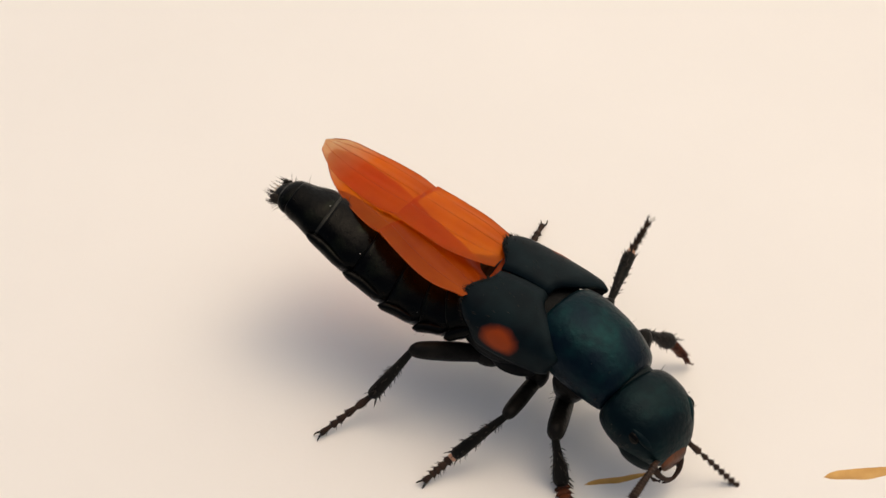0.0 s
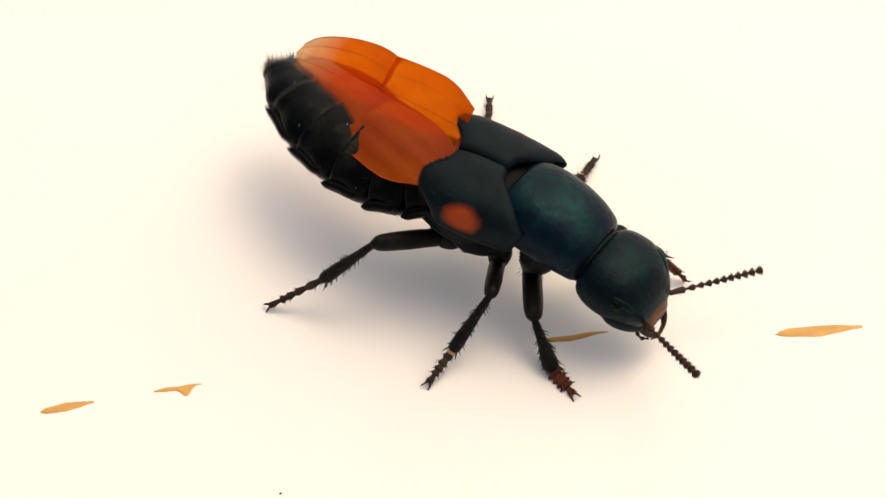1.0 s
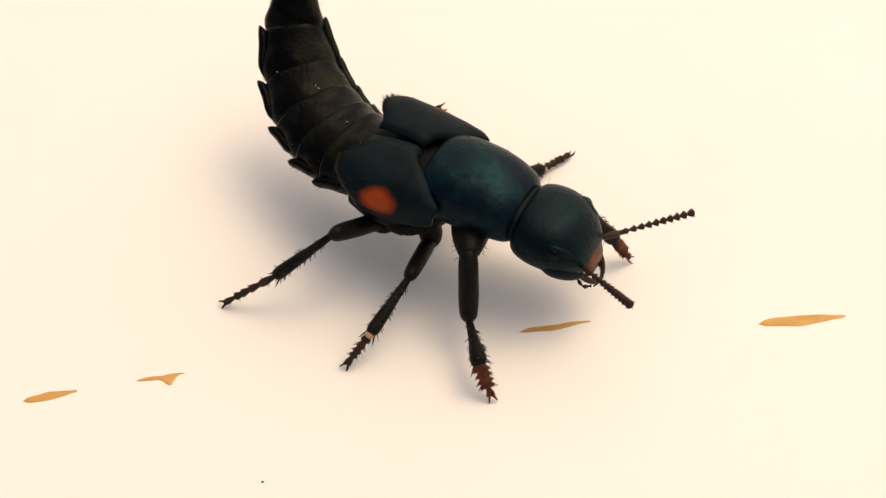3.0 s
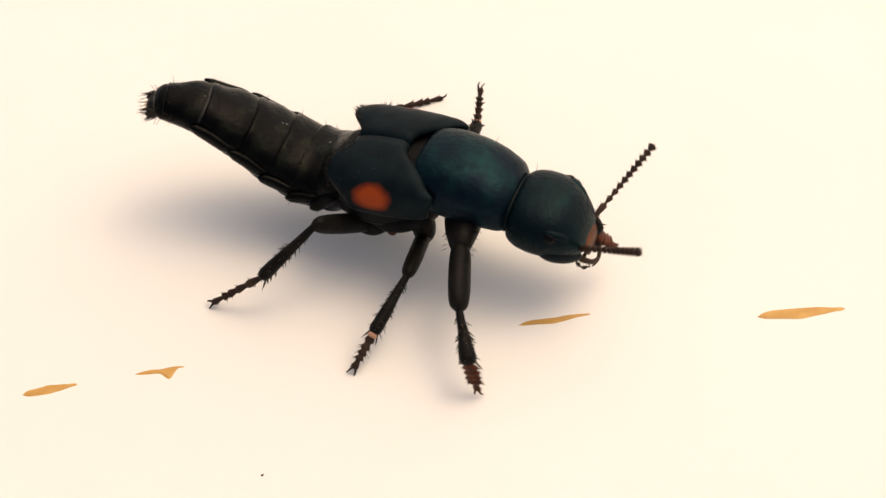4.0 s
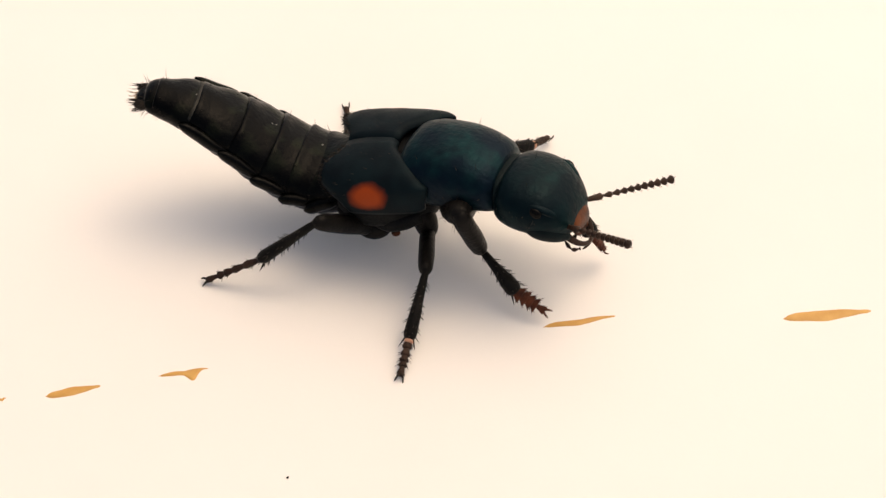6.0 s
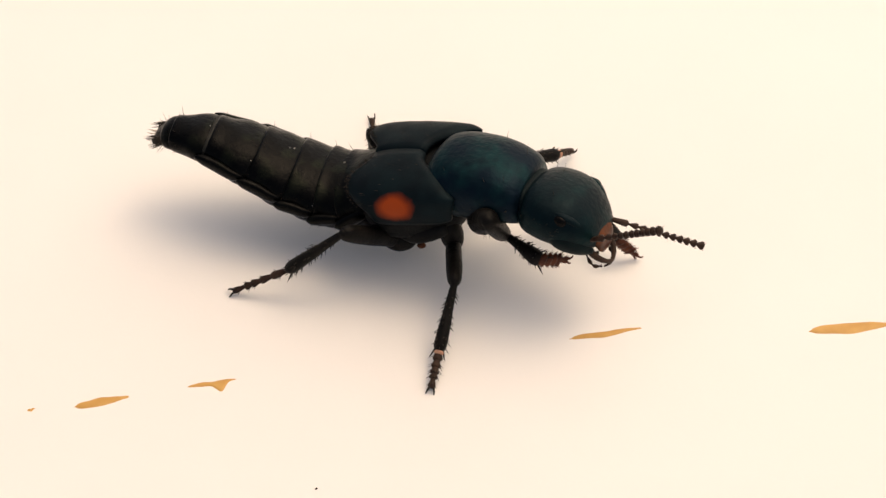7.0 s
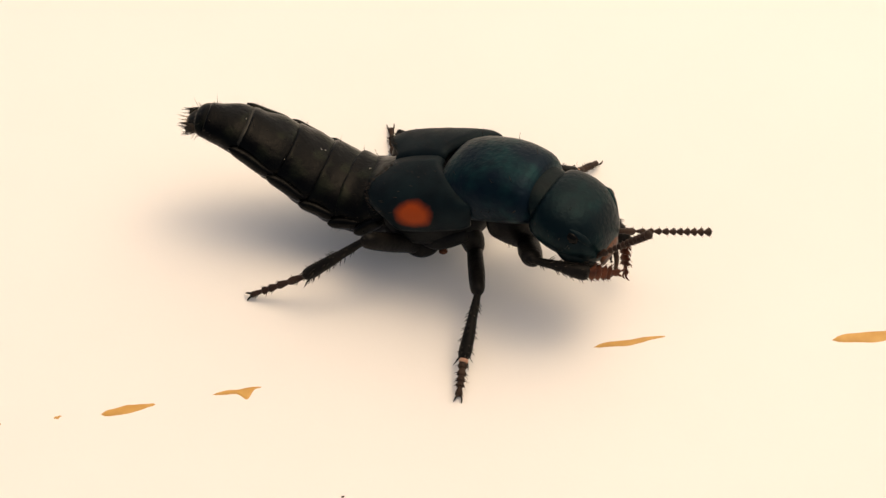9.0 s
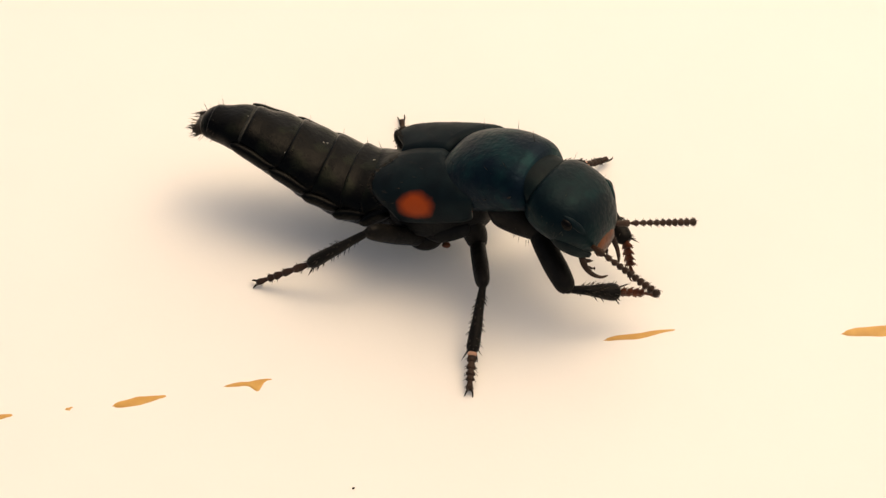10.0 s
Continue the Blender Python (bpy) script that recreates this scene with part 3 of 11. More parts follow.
        bristles(bm, [((-0.95, y, 0.15), (-1, y * 0.5, rng.uniform(-0.1, 0.5)), rng.uniform(0.35, 0.55)) for y in (-0.15, -0.07, 0, 0.08, 0.16)], 0.025)
        tagged(part("hair_tuft", bm, PALEHAIR, ob), "pale hairs at the tail tip", kind="stuff")
    return ob


abdomen = [abdomen_part(k) for k in range(7)]


LEG_LENGTHS = {'H': (3.5, 3.1, 2.65), 'M': (2.55, 2.8, 1.6), 'F': (1.75, 2.6, 2.25, 1.4)}


def leg_parts(kind, side):
    """Thigh, shin and foot of one leg, each along its own x axis."""
    lf, lt, lr = LEG_LENGTHS[kind][-3:]
    fat = {"H": 0.47, "M": 0.42, "F": 0.52}[kind]
    bm = bmesh.new()
    loft(bm, [(-0.2, 0, 0, 0.2, 0.24, 0.24), (0.1, 0, 0, fat * 0.7, fat * 0.78, fat * 0.78), (lf * 0.35, 0, 0, fat * 0.78, fat * 0.98, fat * 0.92), (lf * 0.7, 0, 0, fat * 0.76, fat * 0.96, fat * 0.9),
              (lf * 0.94, 0, 0, fat * 0.66, fat * 0.82, fat * 0.74), (lf + 0.1, 0, 0, fat * 0.35, fat * 0.5, fat * 0.4)], 18, 4, 2.1, 0.04)
    thigh = part("femur", bm, LEGBLACK, beetle, "black thigh")
    bm = bmesh.new()
    top = {"H": 0.29, "M": 0.29, "F": 0.36}[kind]
    loft(bm, [(-0.08, 0, 0, 0.1, 0.12, 0.1), (0.1, 0, 0, 0.14, 0.16, 0.14), (lt * 0.4, 0, 0, 0.2, 0.22, 0.2), (lt * 0.8, 0, 0, top * 0.9, top, top * 0.95), (lt * 0.96, 0, 0, top * 0.85, top * 0.95, top * 0.9),
              (lt + 0.04, 0, 0, top * 0.4, top * 0.4, top * 0.4)], 14, 4, 2.0, 0.05)
    ball(bm, (0, 0, 0), (0.2, 0.17, 0.2), 0, 12)
    shin = part("tibia", bm, LEGBLACK, beetle, "black spiny shin")
    bm = bmesh.new()
    spots = []
    for _ in range(60):
        t, a_ = rng.uniform(0.15, 1), rng.uniform(0, 6.28)
        r = 0.14 + (top - 0.14) * t
        spots.append(((t * lt, r * math.cos(a_), r * math.sin(a_)), (0.9, math.cos(a_), math.sin(a_)), rng.uniform(0.12, 0.28)))
    bristles(bm, spots, 0.024)
    for a_ in (0.6, 2.4):
        spine(bm, (lt * 0.96, top * 0.6 * math.cos(a_), -top * 0.6 * math.sin(a_)), (lt + 0.38, top * 1.5 * math.cos(a_), -top * 1.3 * math.sin(a_)), 0.05, 6)
    tagged(part("bristle_fringe", bm, HAIR, shin), "short stiff dark bristles", kind="stuff")
    bm = bmesh.new()
    wide = {"H": 0.16, "M": 0.18, "F": 0.3}[kind]
    share = {"H": (0.3, 0.2, 0.16, 0.12, 0.22), "M": (0.27, 0.19, 0.16, 0.13, 0.25), "F": (0.2, 0.19, 0.18, 0.15, 0.28)}[kind]
    x = 0.0
    for i, s_ in enumerate(share):
        ln = s_ * lr
        w = wide * (1 if i < 4 else 0.5 if kind == "F" else 0.8)
        pale = 1 if i == 0 and kind == "M" else 0
        flat = 0.5 if kind == "F" else 0.85
        loft(bm, [(x - 0.03, 0, 0, w * 0.62, w * 0.62 * flat, w * 0.6 * flat), (x + ln * 0.25, 0, 0, w * 0.78, w * 0.78 * flat, w * 0.74 * flat), (x + ln * 0.8, 0, -0.01, w * 1.1, w * 1.05 * flat, w * 1.1 * flat),
                  (x + ln * 1.0, 0, -0.02, w * 0.72, w * 0.72 * flat, w * 0.72 * flat)], 12, 2, 2.0, 0.05, 0)
        if pale:
            loft(bm, [(x - 0.05, 0, 0, w * 0.7, w * 0.7, w * 0.7), (x + ln * 0.2, 0, 0, w * 1.1, w * 1.1, w * 1.1), (x + ln * 0.42, 0, 0, w * 0.8, w * 0.8, w * 0.8)], 12, 2, 2.0, 0.08, 2)
        for k in range(26 if kind == "F" else 9):
            a_, b_, c_ = rng.uniform(0, 6.28), rng.uniform(0.45, 0.85), rng.uniform(1.25, 1.55) if kind == "F" else rng.uniform(1.5, 2.0)
            spine(bm, (x + ln * b_, w * 0.9 * math.cos(a_), w * 0.8 * flat * math.sin(a_)), (x + ln * b_ + 0.12, w * c_ * math.cos(a_), w * c_ * 0.85 * flat * math.sin(a_) - 0.03), 0.014, 4, 1)
        x += ln
    for s in (-1, 1):
        pts = glide([(lr - 0.08, s * 0.03, 0.02), (lr + 0.08, s * 0.12, 0.05), (lr + 0.22, s * 0.16, -0.02), (lr + 0.25, s * 0.17, -0.08)], 3)
        tube(bm, pts, [0.05 * (1 - i / len(pts)) + 0.008 for i in range(len(pts))], 6, 1)
    foot = part("tarsus", bm, [TARSUS if kind == "F" else BROWN, TARSUS if kind == "F" else HAIR, PALE], beetle, "jointed foot with two claws")
    if kind != "F":
        return thigh, shin, foot
    bm = bmesh.new()
    loft(bm, [(-0.45, 0, 0, 0.4, 0.4, 0.4), (0.1, 0, 0, 0.78, 0.72, 0.72), (0.8, 0, 0, 0.72, 0.66, 0.66), (1.45, 0, 0, 0.52, 0.48, 0.48), (1.8, 0, 0, 0.34, 0.34, 0.34), (1.95, 0, 0, 0.1, 0.1, 0.1)], 16, 4, 2.0, 0.04)
    bristles(bm, [((rng.uniform(0.5, 1.7), 0.6 * math.cos(a_), 0.58 * math.sin(a_)), (0.5, math.cos(a_), math.sin(a_)), rng.uniform(0.12, 0.28)) for a_ in [rng.uniform(0, 6.28) for _ in range(40)]], 0.012)
    return part("coxa", bm, LEGBLACK, beetle, "stout black leg joint"), thigh, shin, foot


legs = {(k, s): leg_parts(k, s) for k in "HMF" for s in (-1, 1)}


def coxae():
    for s in (-1, 1):
        for x, y, z, r in ((0.15, 1.25, -1.85, (0.5, 0.5, 0.9)), (-2.15, 1.25, -2.1, (0.8, 0.7, 0.6))):
            bm = bmesh.new()
            ball(bm, (x, s * y, z), r, 0, 18)
            part("coxa", bm, LEGBLACK, beetle, "black leg joint")
        bm = bmesh.new()
        ball(bm, (-1.28, s * 1.35, -2.5), (0.2, 0.14, 0.14), 0, 10)
        part("hip_membrane", bm, AMBER, beetle, "orange skin at the leg joint")


coxae()


WING_LENGTHS = (3.0, 4.6, 4.9)


def wing_panel(k, side):
    """One stiff panel of a wing: an arched membrane with raised veins, running backward from its joint."""
    ln = WING_LENGTHS[k]
    bm = bmesh.new()
    nu, nv = 18, 14

    def place(u, v):
        if k == 0:
            inner, outer = -0.45 - 0.75 * u ** 2, 0.6 + 0.55 * u ** 2
        elif k == 1:
            g = 0.62 + 0.38 * math.sin(min(1, u / 0.5) * 1.57)
            inner, outer = -1.7 * g + 0.1 * u ** 4, 1.74 * g - 0.1 * u ** 4
        else:
            f = math.sqrt(max(0, 1 - max(0, (u - 0.2) / 0.8) ** 1.9)) - 0.12 * (max(0, 0.2 - u) / 0.2) ** 2
            inner, outer = 0.02 - 0.1 * u - 1.74 * f, 0.02 - 0.1 * u + 1.74 * f
        y = inner + (outer - inner) * v
        z = 0.3 * math.cos((y - 0.2) * 0.9) + 0.03 * math.sin(y * 7 + u * 2) - 0.25
        front = 0.16 if k == 2 else 0.06
        return (front - u * (ln + front), side * y, z - 0.05 * (k == 2))

    g = [[bm.verts.new(place(i / nu, j / nv)) for j in range(nv + 1)] for i in range(nu + 1)]
    for a_, b_ in zip(g, g[1:]):
        for j in range(nv):
            try:
                bm.faces.new((a_[j], a_[j + 1], b_[j + 1], b_[j]))
            except ValueError:
                pass
    ob = part("wing_panel", bm, WINGTIP if k == 2 else WING, beetle, "translucent orange wing membrane")
    bm = bmesh.new()
    for v in (0.04, 0.3, 0.55, 0.78, 0.97):
        pts = [Vector(place(i / 12 * 0.97, min(1, max(0, v + 0.1 * (v - 0.5) * math.sin(i / 12 * 3))))) for i in range(13)]
        tube(bm, pts, [0.022 if v > 0.9 else 0.01] * 13, 5)
    tagged(part("vein_network", bm, VEIN, ob), "brown wing veins", kind="stuff")
    return ob


VEIN = chitin("wing_vein", (0.3, 0.04, 0.004), (0.45, 0.08, 0.01), 0.45, 0.0, 900, 5000)
wings = {(k, s): wing_panel(k, s) for k in range(3) for s in (-1, 1)}


# ---- what moves ----
def motions():
    # body, then what sits on it
    walk(beetle, [
        (0, mm(1.892, 0.595, 4.366, -0.3, 6.5, -30.4)), (0.1, mm(2.03, 0.489, 4.363, -0.2, 6.9, -31.1)), (0.2, mm(2.196, 0.329, 4.362, -0.1, 7.3, -31.6)), (0.3, mm(2.372, -0.033, 4.386, -0.1, 7.6, -30.5)),
        (0.4, mm(2.545, -0.507, 4.432, -0.1, 7.9, -28.5)), (0.5, mm(2.623, -0.743, 4.456, -0.1, 8.1, -27.3)), (0.6, mm(2.417, -0.603, 4.43, 0.3, 7.3, -27.8)), (0.7, mm(2.211, -0.463, 4.404, 0.6, 6.6, -28.2)),
        (0.8, mm(2.213, -0.495, 4.45, 0.6, 6.8, -27.8)), (0.9, mm(2.215, -0.559, 4.52, 0.6, 7, -27)), (1, mm(2.217, -0.642, 4.56, 0.5, 7.2, -25.8)), (1.1, mm(1.974, -0.757, 4.489, 0.8, 7.2, -21.4)),
        (1.2, mm(1.713, -0.901, 4.393, 1.1, 7.2, -15.6)), (1.3, mm(1.693, -1.145, 4.344, 1.4, 6.7, -10.2)), (1.4, mm(1.683, -1.43, 4.305, 1.6, 5.6, -5.1)), (1.5, mm(1.662, -1.567, 4.29, 1.7, 4.6, -2.9)),
        (1.6, mm(1.256, -0.74, 4.347, 0.1, 3.8, -10.1)), (1.7, mm(0.767, 0.129, 4.403, -1.6, 3, -19.2)), (1.8, mm(0.612, 0.183, 4.355, -1.2, 1.2, -22.4)), (1.9, mm(0.503, 0.217, 4.282, -0.5, -0.7, -24.3)),
        (2, mm(0.406, 0.261, 4.24, -0.1, -1.7, -25)), (2.1, mm(0.282, 0.377, 4.252, -0.3, -0.3, -23)), (2.2, mm(0.212, 0.515, 4.287, -0.8, 1.1, -21)), (2.3, mm(0.435, 0.616, 4.452, -1.6, 0.6, -27.5)),
        (2.4, mm(0.338, 0.621, 4.519, -2.2, 2.2, -25.5)), (2.5, mm(0.119, 0.623, 4.579, -2.5, 3.7, -23)), (2.6, mm(-0.319, 0.506, 4.692, 3.2, 3.6, -22.3)), (2.7, mm(-0.196, 0.393, 4.479, 3.4, 0.6, -25.5)),
        (3, mm(-0.206, 0.318, 4.279, 3.1, -3.1, -28.8)), (3.3, mm(-0.236, 0.273, 4.148, 2.5, -5.7, -31)), (3.6, mm(-0.293, 0.251, 4.081, 1.6, -7.2, -32.1)), (3.8, mm(-0.348, 0.247, 4.069, 1.1, -7.5, -32.3)),
        (3.9, mm(-0.503, 0.362, 4.071, 0.8, -6.2, -26.5)), (4, mm(-0.643, 0.476, 4.078, 0.5, -4.8, -19.8)), (4.2, mm(-0.605, 0.431, 4.153, 0.5, -4.5, -17.2)), (4.3, mm(-0.573, 0.393, 4.21, 0.5, -4.4, -16.3)),
        (4.5, mm(-0.535, 0.348, 4.276, 0.5, -4.4, -15.7)), (4.7, mm(-0.702, 0.437, 4.221, 0.4, -6, -16.5)), (4.9, mm(-1.033, 0.604, 4.124, 0.3, -8.9, -17.9)), (5, mm(-1.18, 0.67, 4.091, 0.3, -10, -18.2)),
        (5.2, mm(-1.457, 0.77, 4.053, 0.4, -11.3, -18)), (5.5, mm(-1.784, 0.878, 4.016, 0.6, -12.4, -17.1)), (5.7, mm(-1.861, 0.907, 4.006, 0, -12.5, -15.4)), (6.1, mm(-1.894, 0.93, 3.996, -0.7, -12.9, -15)),
        (6.5, mm(-1.91, 0.945, 3.99, -1.1, -13.2, -14.8)), (6.8, mm(-1.918, 0.948, 3.985, -1.6, -13.3, -14.7)), (7, mm(-1.922, 0.944, 3.981, -2.2, -13, -14.8)), (7.3, mm(-1.904, 0.939, 3.974, -2.1, -13.3, -15.6)),
        (7.5, mm(-1.894, 0.937, 3.972, -2, -13.7, -15.9)), (7.7, mm(-1.92, 0.995, 3.972, -1.7, -14.1, -15.6)), (7.8, mm(-1.941, 1.044, 3.973, -1.6, -14.3, -15.3)), (8, mm(-1.967, 1.102, 3.973, -1.3, -14.5, -14.9)),
        (8.2, mm(-1.95, 1.067, 3.976, -1.3, -14.4, -15.6)), (8.3, mm(-1.936, 1.037, 3.979, -1.3, -14.4, -16.2)), (8.5, mm(-1.919, 1.002, 3.981, -1.3, -14.3, -16.9)), (8.7, mm(-1.969, 1.056, 3.955, -1.4, -14.7, -16.7)),
        (9, mm(-2.108, 1.156, 3.906, -1.6, -15.5, -16.3)), (9.3, mm(-2.21, 1.131, 3.936, -2.3, -15.6, -17.2)), (9.5, mm(-2.266, 1.11, 3.953, -2.7, -15.7, -17.8)), (9.7, mm(-2.31, 1.098, 3.952, -2.8, -15.8, -18)),
        (10, mm(-2.359, 1.086, 3.95, -2.8, -15.9, -18.2))])
    walk(pronotum, [
        (0, mm(0, 0, 0, 0, 6.6, -12.7)), (0.1, mm(0, 0, 0, 0, 6.6, -12.6)), (0.2, mm(0, 0, 0, 0, 6.7, -12.5)), (0.3, mm(0, 0, 0, 0, 5.5, -11.1)),
        (0.4, mm(0, 0, 0, 0, 3.4, -8.6)), (0.5, mm(0, 0, 0, 0, 2.3, -7.1)), (0.6, mm(0, 0, 0, 0, 2.5, -6.8)), (0.7, mm(0, 0, 0, 0, 3, -6.7)),
        (0.8, mm(0, 0, 0, 0, 3.8, -7.5)), (0.9, mm(0, 0, 0, 0, 4.7, -8.7)), (1, mm(0, 0, 0, 0, 5.2, -9.4)), (1.1, mm(0, 0, 0, 0, 3.8, -8.7)),
        (1.2, mm(0, 0, 0, 0, 1.7, -8.1)), (1.3, mm(0, 0, 0, 0, 0.2, -9.5)), (1.4, mm(0, 0, 0, 0, -1.1, -12)), (1.5, mm(0, 0, 0, 0, -1.7, -13.4)),
        (1.6, mm(0, 0, 0, 0, 3.6, -10.4)), (1.7, mm(0, 0, 0, 0, 8.9, -7.5)), (1.8, mm(0, 0, 0, 0, 6.4, -7.8)), (1.9, mm(0, 0, 0, 0, 2.6, -8.4)),
        (2, mm(0, 0, 0, 0, 0.4, -9)), (2.1, mm(0, 0, 0, 0, 2.8, -9.7)), (2.2, mm(0, 0, 0, 0, 7.4, -10.5)), (2.3, mm(0, 0, 0, 0, 12, -11.7)),
        (2.4, mm(0, 0, 0, 0, 11.5, -11.3)), (2.5, mm(0, 0, 0, 0, 10.2, -10.2)), (2.6, mm(0, 0, 0, 0, 5.8, -3.2)), (2.7, mm(0, 0, 0, 0, 5.5, -0.6)),
        (3, mm(0, 0, 0, 0, 4.4, -0.7)), (3.3, mm(0, 0, 0, 0, 3.2, -0.9)), (3.6, mm(0, 0, 0, 0, 2.3, -1.4)), (3.8, mm(0, 0, 0, 0, 2, -1.8)),
        (3.9, mm(0, 0, 0, 0, 4.6, -2.9)), (4, mm(0, 0, 0, 0, 7.2, -3.9)), (4.2, mm(0, 0, 0, 0, 6.7, 0.2)), (4.3, mm(0, 0, 0, 0, 6.3, 3.7)),
        (4.5, mm(0, 0, 0, 0, 5.1, 7.8)), (4.7, mm(0, 0, 0, 0, 3.1, 0.9)), (4.9, mm(0, 0, 0, 0, 0.7, -9.7)), (5, mm(0, 0, 0, 0, 0.1, -11.7)),
        (5.2, mm(0, 0, 0, 0, -0.4, -10.8)), (5.5, mm(0, 0, 0, 0, -0.7, -9.2)), (5.7, mm(0, 0, 0, 0, 0.5, -9.5)), (6.1, mm(0, 0, 0, 0, 0.6, -10.6)),
        (6.5, mm(0, 0, 0, 0, 0.6, -11.8)), (6.8, mm(0, 0, 0, 0, 0.6, -12.2)), (7, mm(0, 0, 0, 0, 1.5, -10.5)), (7.3, mm(0, 0, 0, 0, 0.6, -9.9)),
        (7.5, mm(0, 0, 0, 0, 0.1, -9.5)), (7.7, mm(0, 0, 0, 0, 0.1, -9)), (7.8, mm(0, 0, 0, 0, 0.2, -8.8)), (8, mm(0, 0, 0, 0, 0.3, -8.3)),
        (8.2, mm(0, 0, 0, 0, -0.7, -7.7)), (8.3, mm(0, 0, 0, 0, -1.5, -7.4)), (8.5, mm(0, 0, 0, 0, -3.1, -7.2)), (8.7, mm(0, 0, 0, 0, -4, -9.2)),
        (9, mm(0, 0, 0, 0, -5.3, -13.6)), (9.3, mm(0, 0, 0, 0, -8.3, -14.7)), (9.5, mm(0, 0, 0, 0, -10, -15)), (9.7, mm(0, 0, 0, 0, -10.7, -14.9)),
        (10, mm(0, 0, 0, 0, -11.4, -14.8))])
    walk(head, [
        (0, mm(3.625, -0.816, -0.427, -3, 10.3, -20.1)), (0.1, mm(3.625, -0.812, -0.432, -0.1, 8.2, -16.9)), (0.2, mm(3.626, -0.805, -0.436, 2.1, 6.7, -14.5)), (0.3, mm(3.653, -0.718, -0.362, 1.9, 6.9, -13.8)),
        (0.4, mm(3.691, -0.561, -0.223, 1.8, 7.4, -12.6)), (0.5, mm(3.708, -0.463, -0.148, 1.7, 7.8, -11.8)), (0.6, mm(3.71, -0.445, -0.164, 1.6, 8.1, -11.3)), (0.7, mm(3.709, -0.437, -0.196, 1.6, 8.6, -10.9)),
        (0.8, mm(3.7, -0.487, -0.25, 2.5, 9, -10.8)), (0.9, mm(3.685, -0.562, -0.307, 3.9, 9.2, -10.9)), (1, mm(3.675, -0.606, -0.337, 4.7, 8.6, -11)), (1.1, mm(3.689, -0.568, -0.245, 4.1, 4.7, -10.5)),
        (1.2, mm(3.701, -0.529, -0.109, 3.1, 0.8, -10.3)), (1.3, mm(3.689, -0.617, -0.012, 2.2, -0.3, -12.7)), (1.4, mm(3.657, -0.778, 0.073, 1.3, -1.1, -16.6)), (1.5, mm(3.637, -0.864, 0.11, 0.9, -1.3, -18.6)),
        (1.6, mm(3.671, -0.676, -0.235, 1.2, 2.7, -14.5)), (1.7, mm(3.664, -0.483, -0.577, 2, 6.8, -9.6)), (1.8, mm(3.683, -0.504, -0.414, 2.4, 7.2, -8.1)), (1.9, mm(3.697, -0.543, -0.168, 2.6, 7.8, -7.2)),
        (2, mm(3.694, -0.586, -0.024, 2.6, 8.2, -7.2)), (2.1, mm(3.682, -0.628, -0.186, 2.3, 7.4, -9.6)), (2.2, mm(3.647, -0.676, -0.479, 1.7, 8.7, -12.2)), (2.3, mm(3.582, -0.741, -0.78, 4.7, 13.5, -6.3)),
        (2.4, mm(3.593, -0.718, -0.749, 5.4, 13, -9)), (2.5, mm(3.623, -0.65, -0.665, 5.5, 11.7, -10.9)), (2.6, mm(3.715, -0.21, -0.375, -0.2, 3.7, -3.8)), (2.7, mm(3.723, -0.04, -0.358, -0.9, 6.2, 0.2)),
        (3, mm(3.729, -0.045, -0.289, -1.8, 11.3, 0.8)), (3.3, mm(3.734, -0.06, -0.208, -2.4, 15.4, 0.9)), (3.6, mm(3.736, -0.088, -0.148, -2.7, 17.9, 0.7)), (3.8, mm(3.736, -0.115, -0.134, -2.8, 18.5, 0.3)),
        (3.9, mm(3.723, -0.19, -0.301, -0.2, 14.4, -1.2)), (4, mm(3.702, -0.255, -0.467, 2.5, 9.5, -2.6)), (4.2, mm(3.714, 0.012, -0.439, 3, 6.2, 1.7)), (4.3, mm(3.71, 0.237, -0.408, 3.2, 4.8, 5.4)),
        (4.5, mm(3.691, 0.504, -0.334, 3.3, 3, 9.7)), (4.7, mm(3.734, 0.06, -0.201, 1.5, 4.7, 1.6)), (4.9, mm(3.686, -0.629, -0.048, -1.2, 8.2, -11)), (5, mm(3.662, -0.759, -0.008, -1.7, 8.8, -13.4)),
        (5.2, mm(3.674, -0.702, 0.023, -1.4, 8.4, -12.2)), (5.5, mm(3.692, -0.595, 0.044, -0.9, 8.2, -9.8)), (5.7, mm(3.689, -0.615, -0.034, -1.8, 12.4, -10.3)), (6.1, mm(3.676, -0.686, -0.036, -5.1, 12.5, -13.1)),
        (6.5, mm(3.661, -0.764, -0.037, -9, 12.6, -16.6)), (6.8, mm(3.656, -0.789, -0.039, -10.9, 12.6, -17.7)), (7, mm(3.676, -0.682, -0.095, -11.5, 12.1, -15.6)), (7.3, mm(3.684, -0.642, -0.036, -9.5, 12.7, -11.9)),
        (7.5, mm(3.688, -0.62, -0.004, -7.5, 14, -10.2)), (7.7, mm(3.694, -0.588, -0.008, -5.4, 16.3, -10.1)), (7.8, mm(3.696, -0.57, -0.012, -4.3, 17.7, -10.2)), (8, mm(3.701, -0.537, -0.017, -2.3, 20.9, -10.5)),
        (8.2, mm(3.706, -0.501, 0.044, -0.4, 23.5, -11)), (8.3, mm(3.707, -0.484, 0.101, 0.5, 24.6, -11.2)), (8.5, mm(3.705, -0.466, 0.203, 1.5, 26.6, -11.4)), (8.7, mm(3.683, -0.598, 0.258, -1, 28.4, -12.9)),
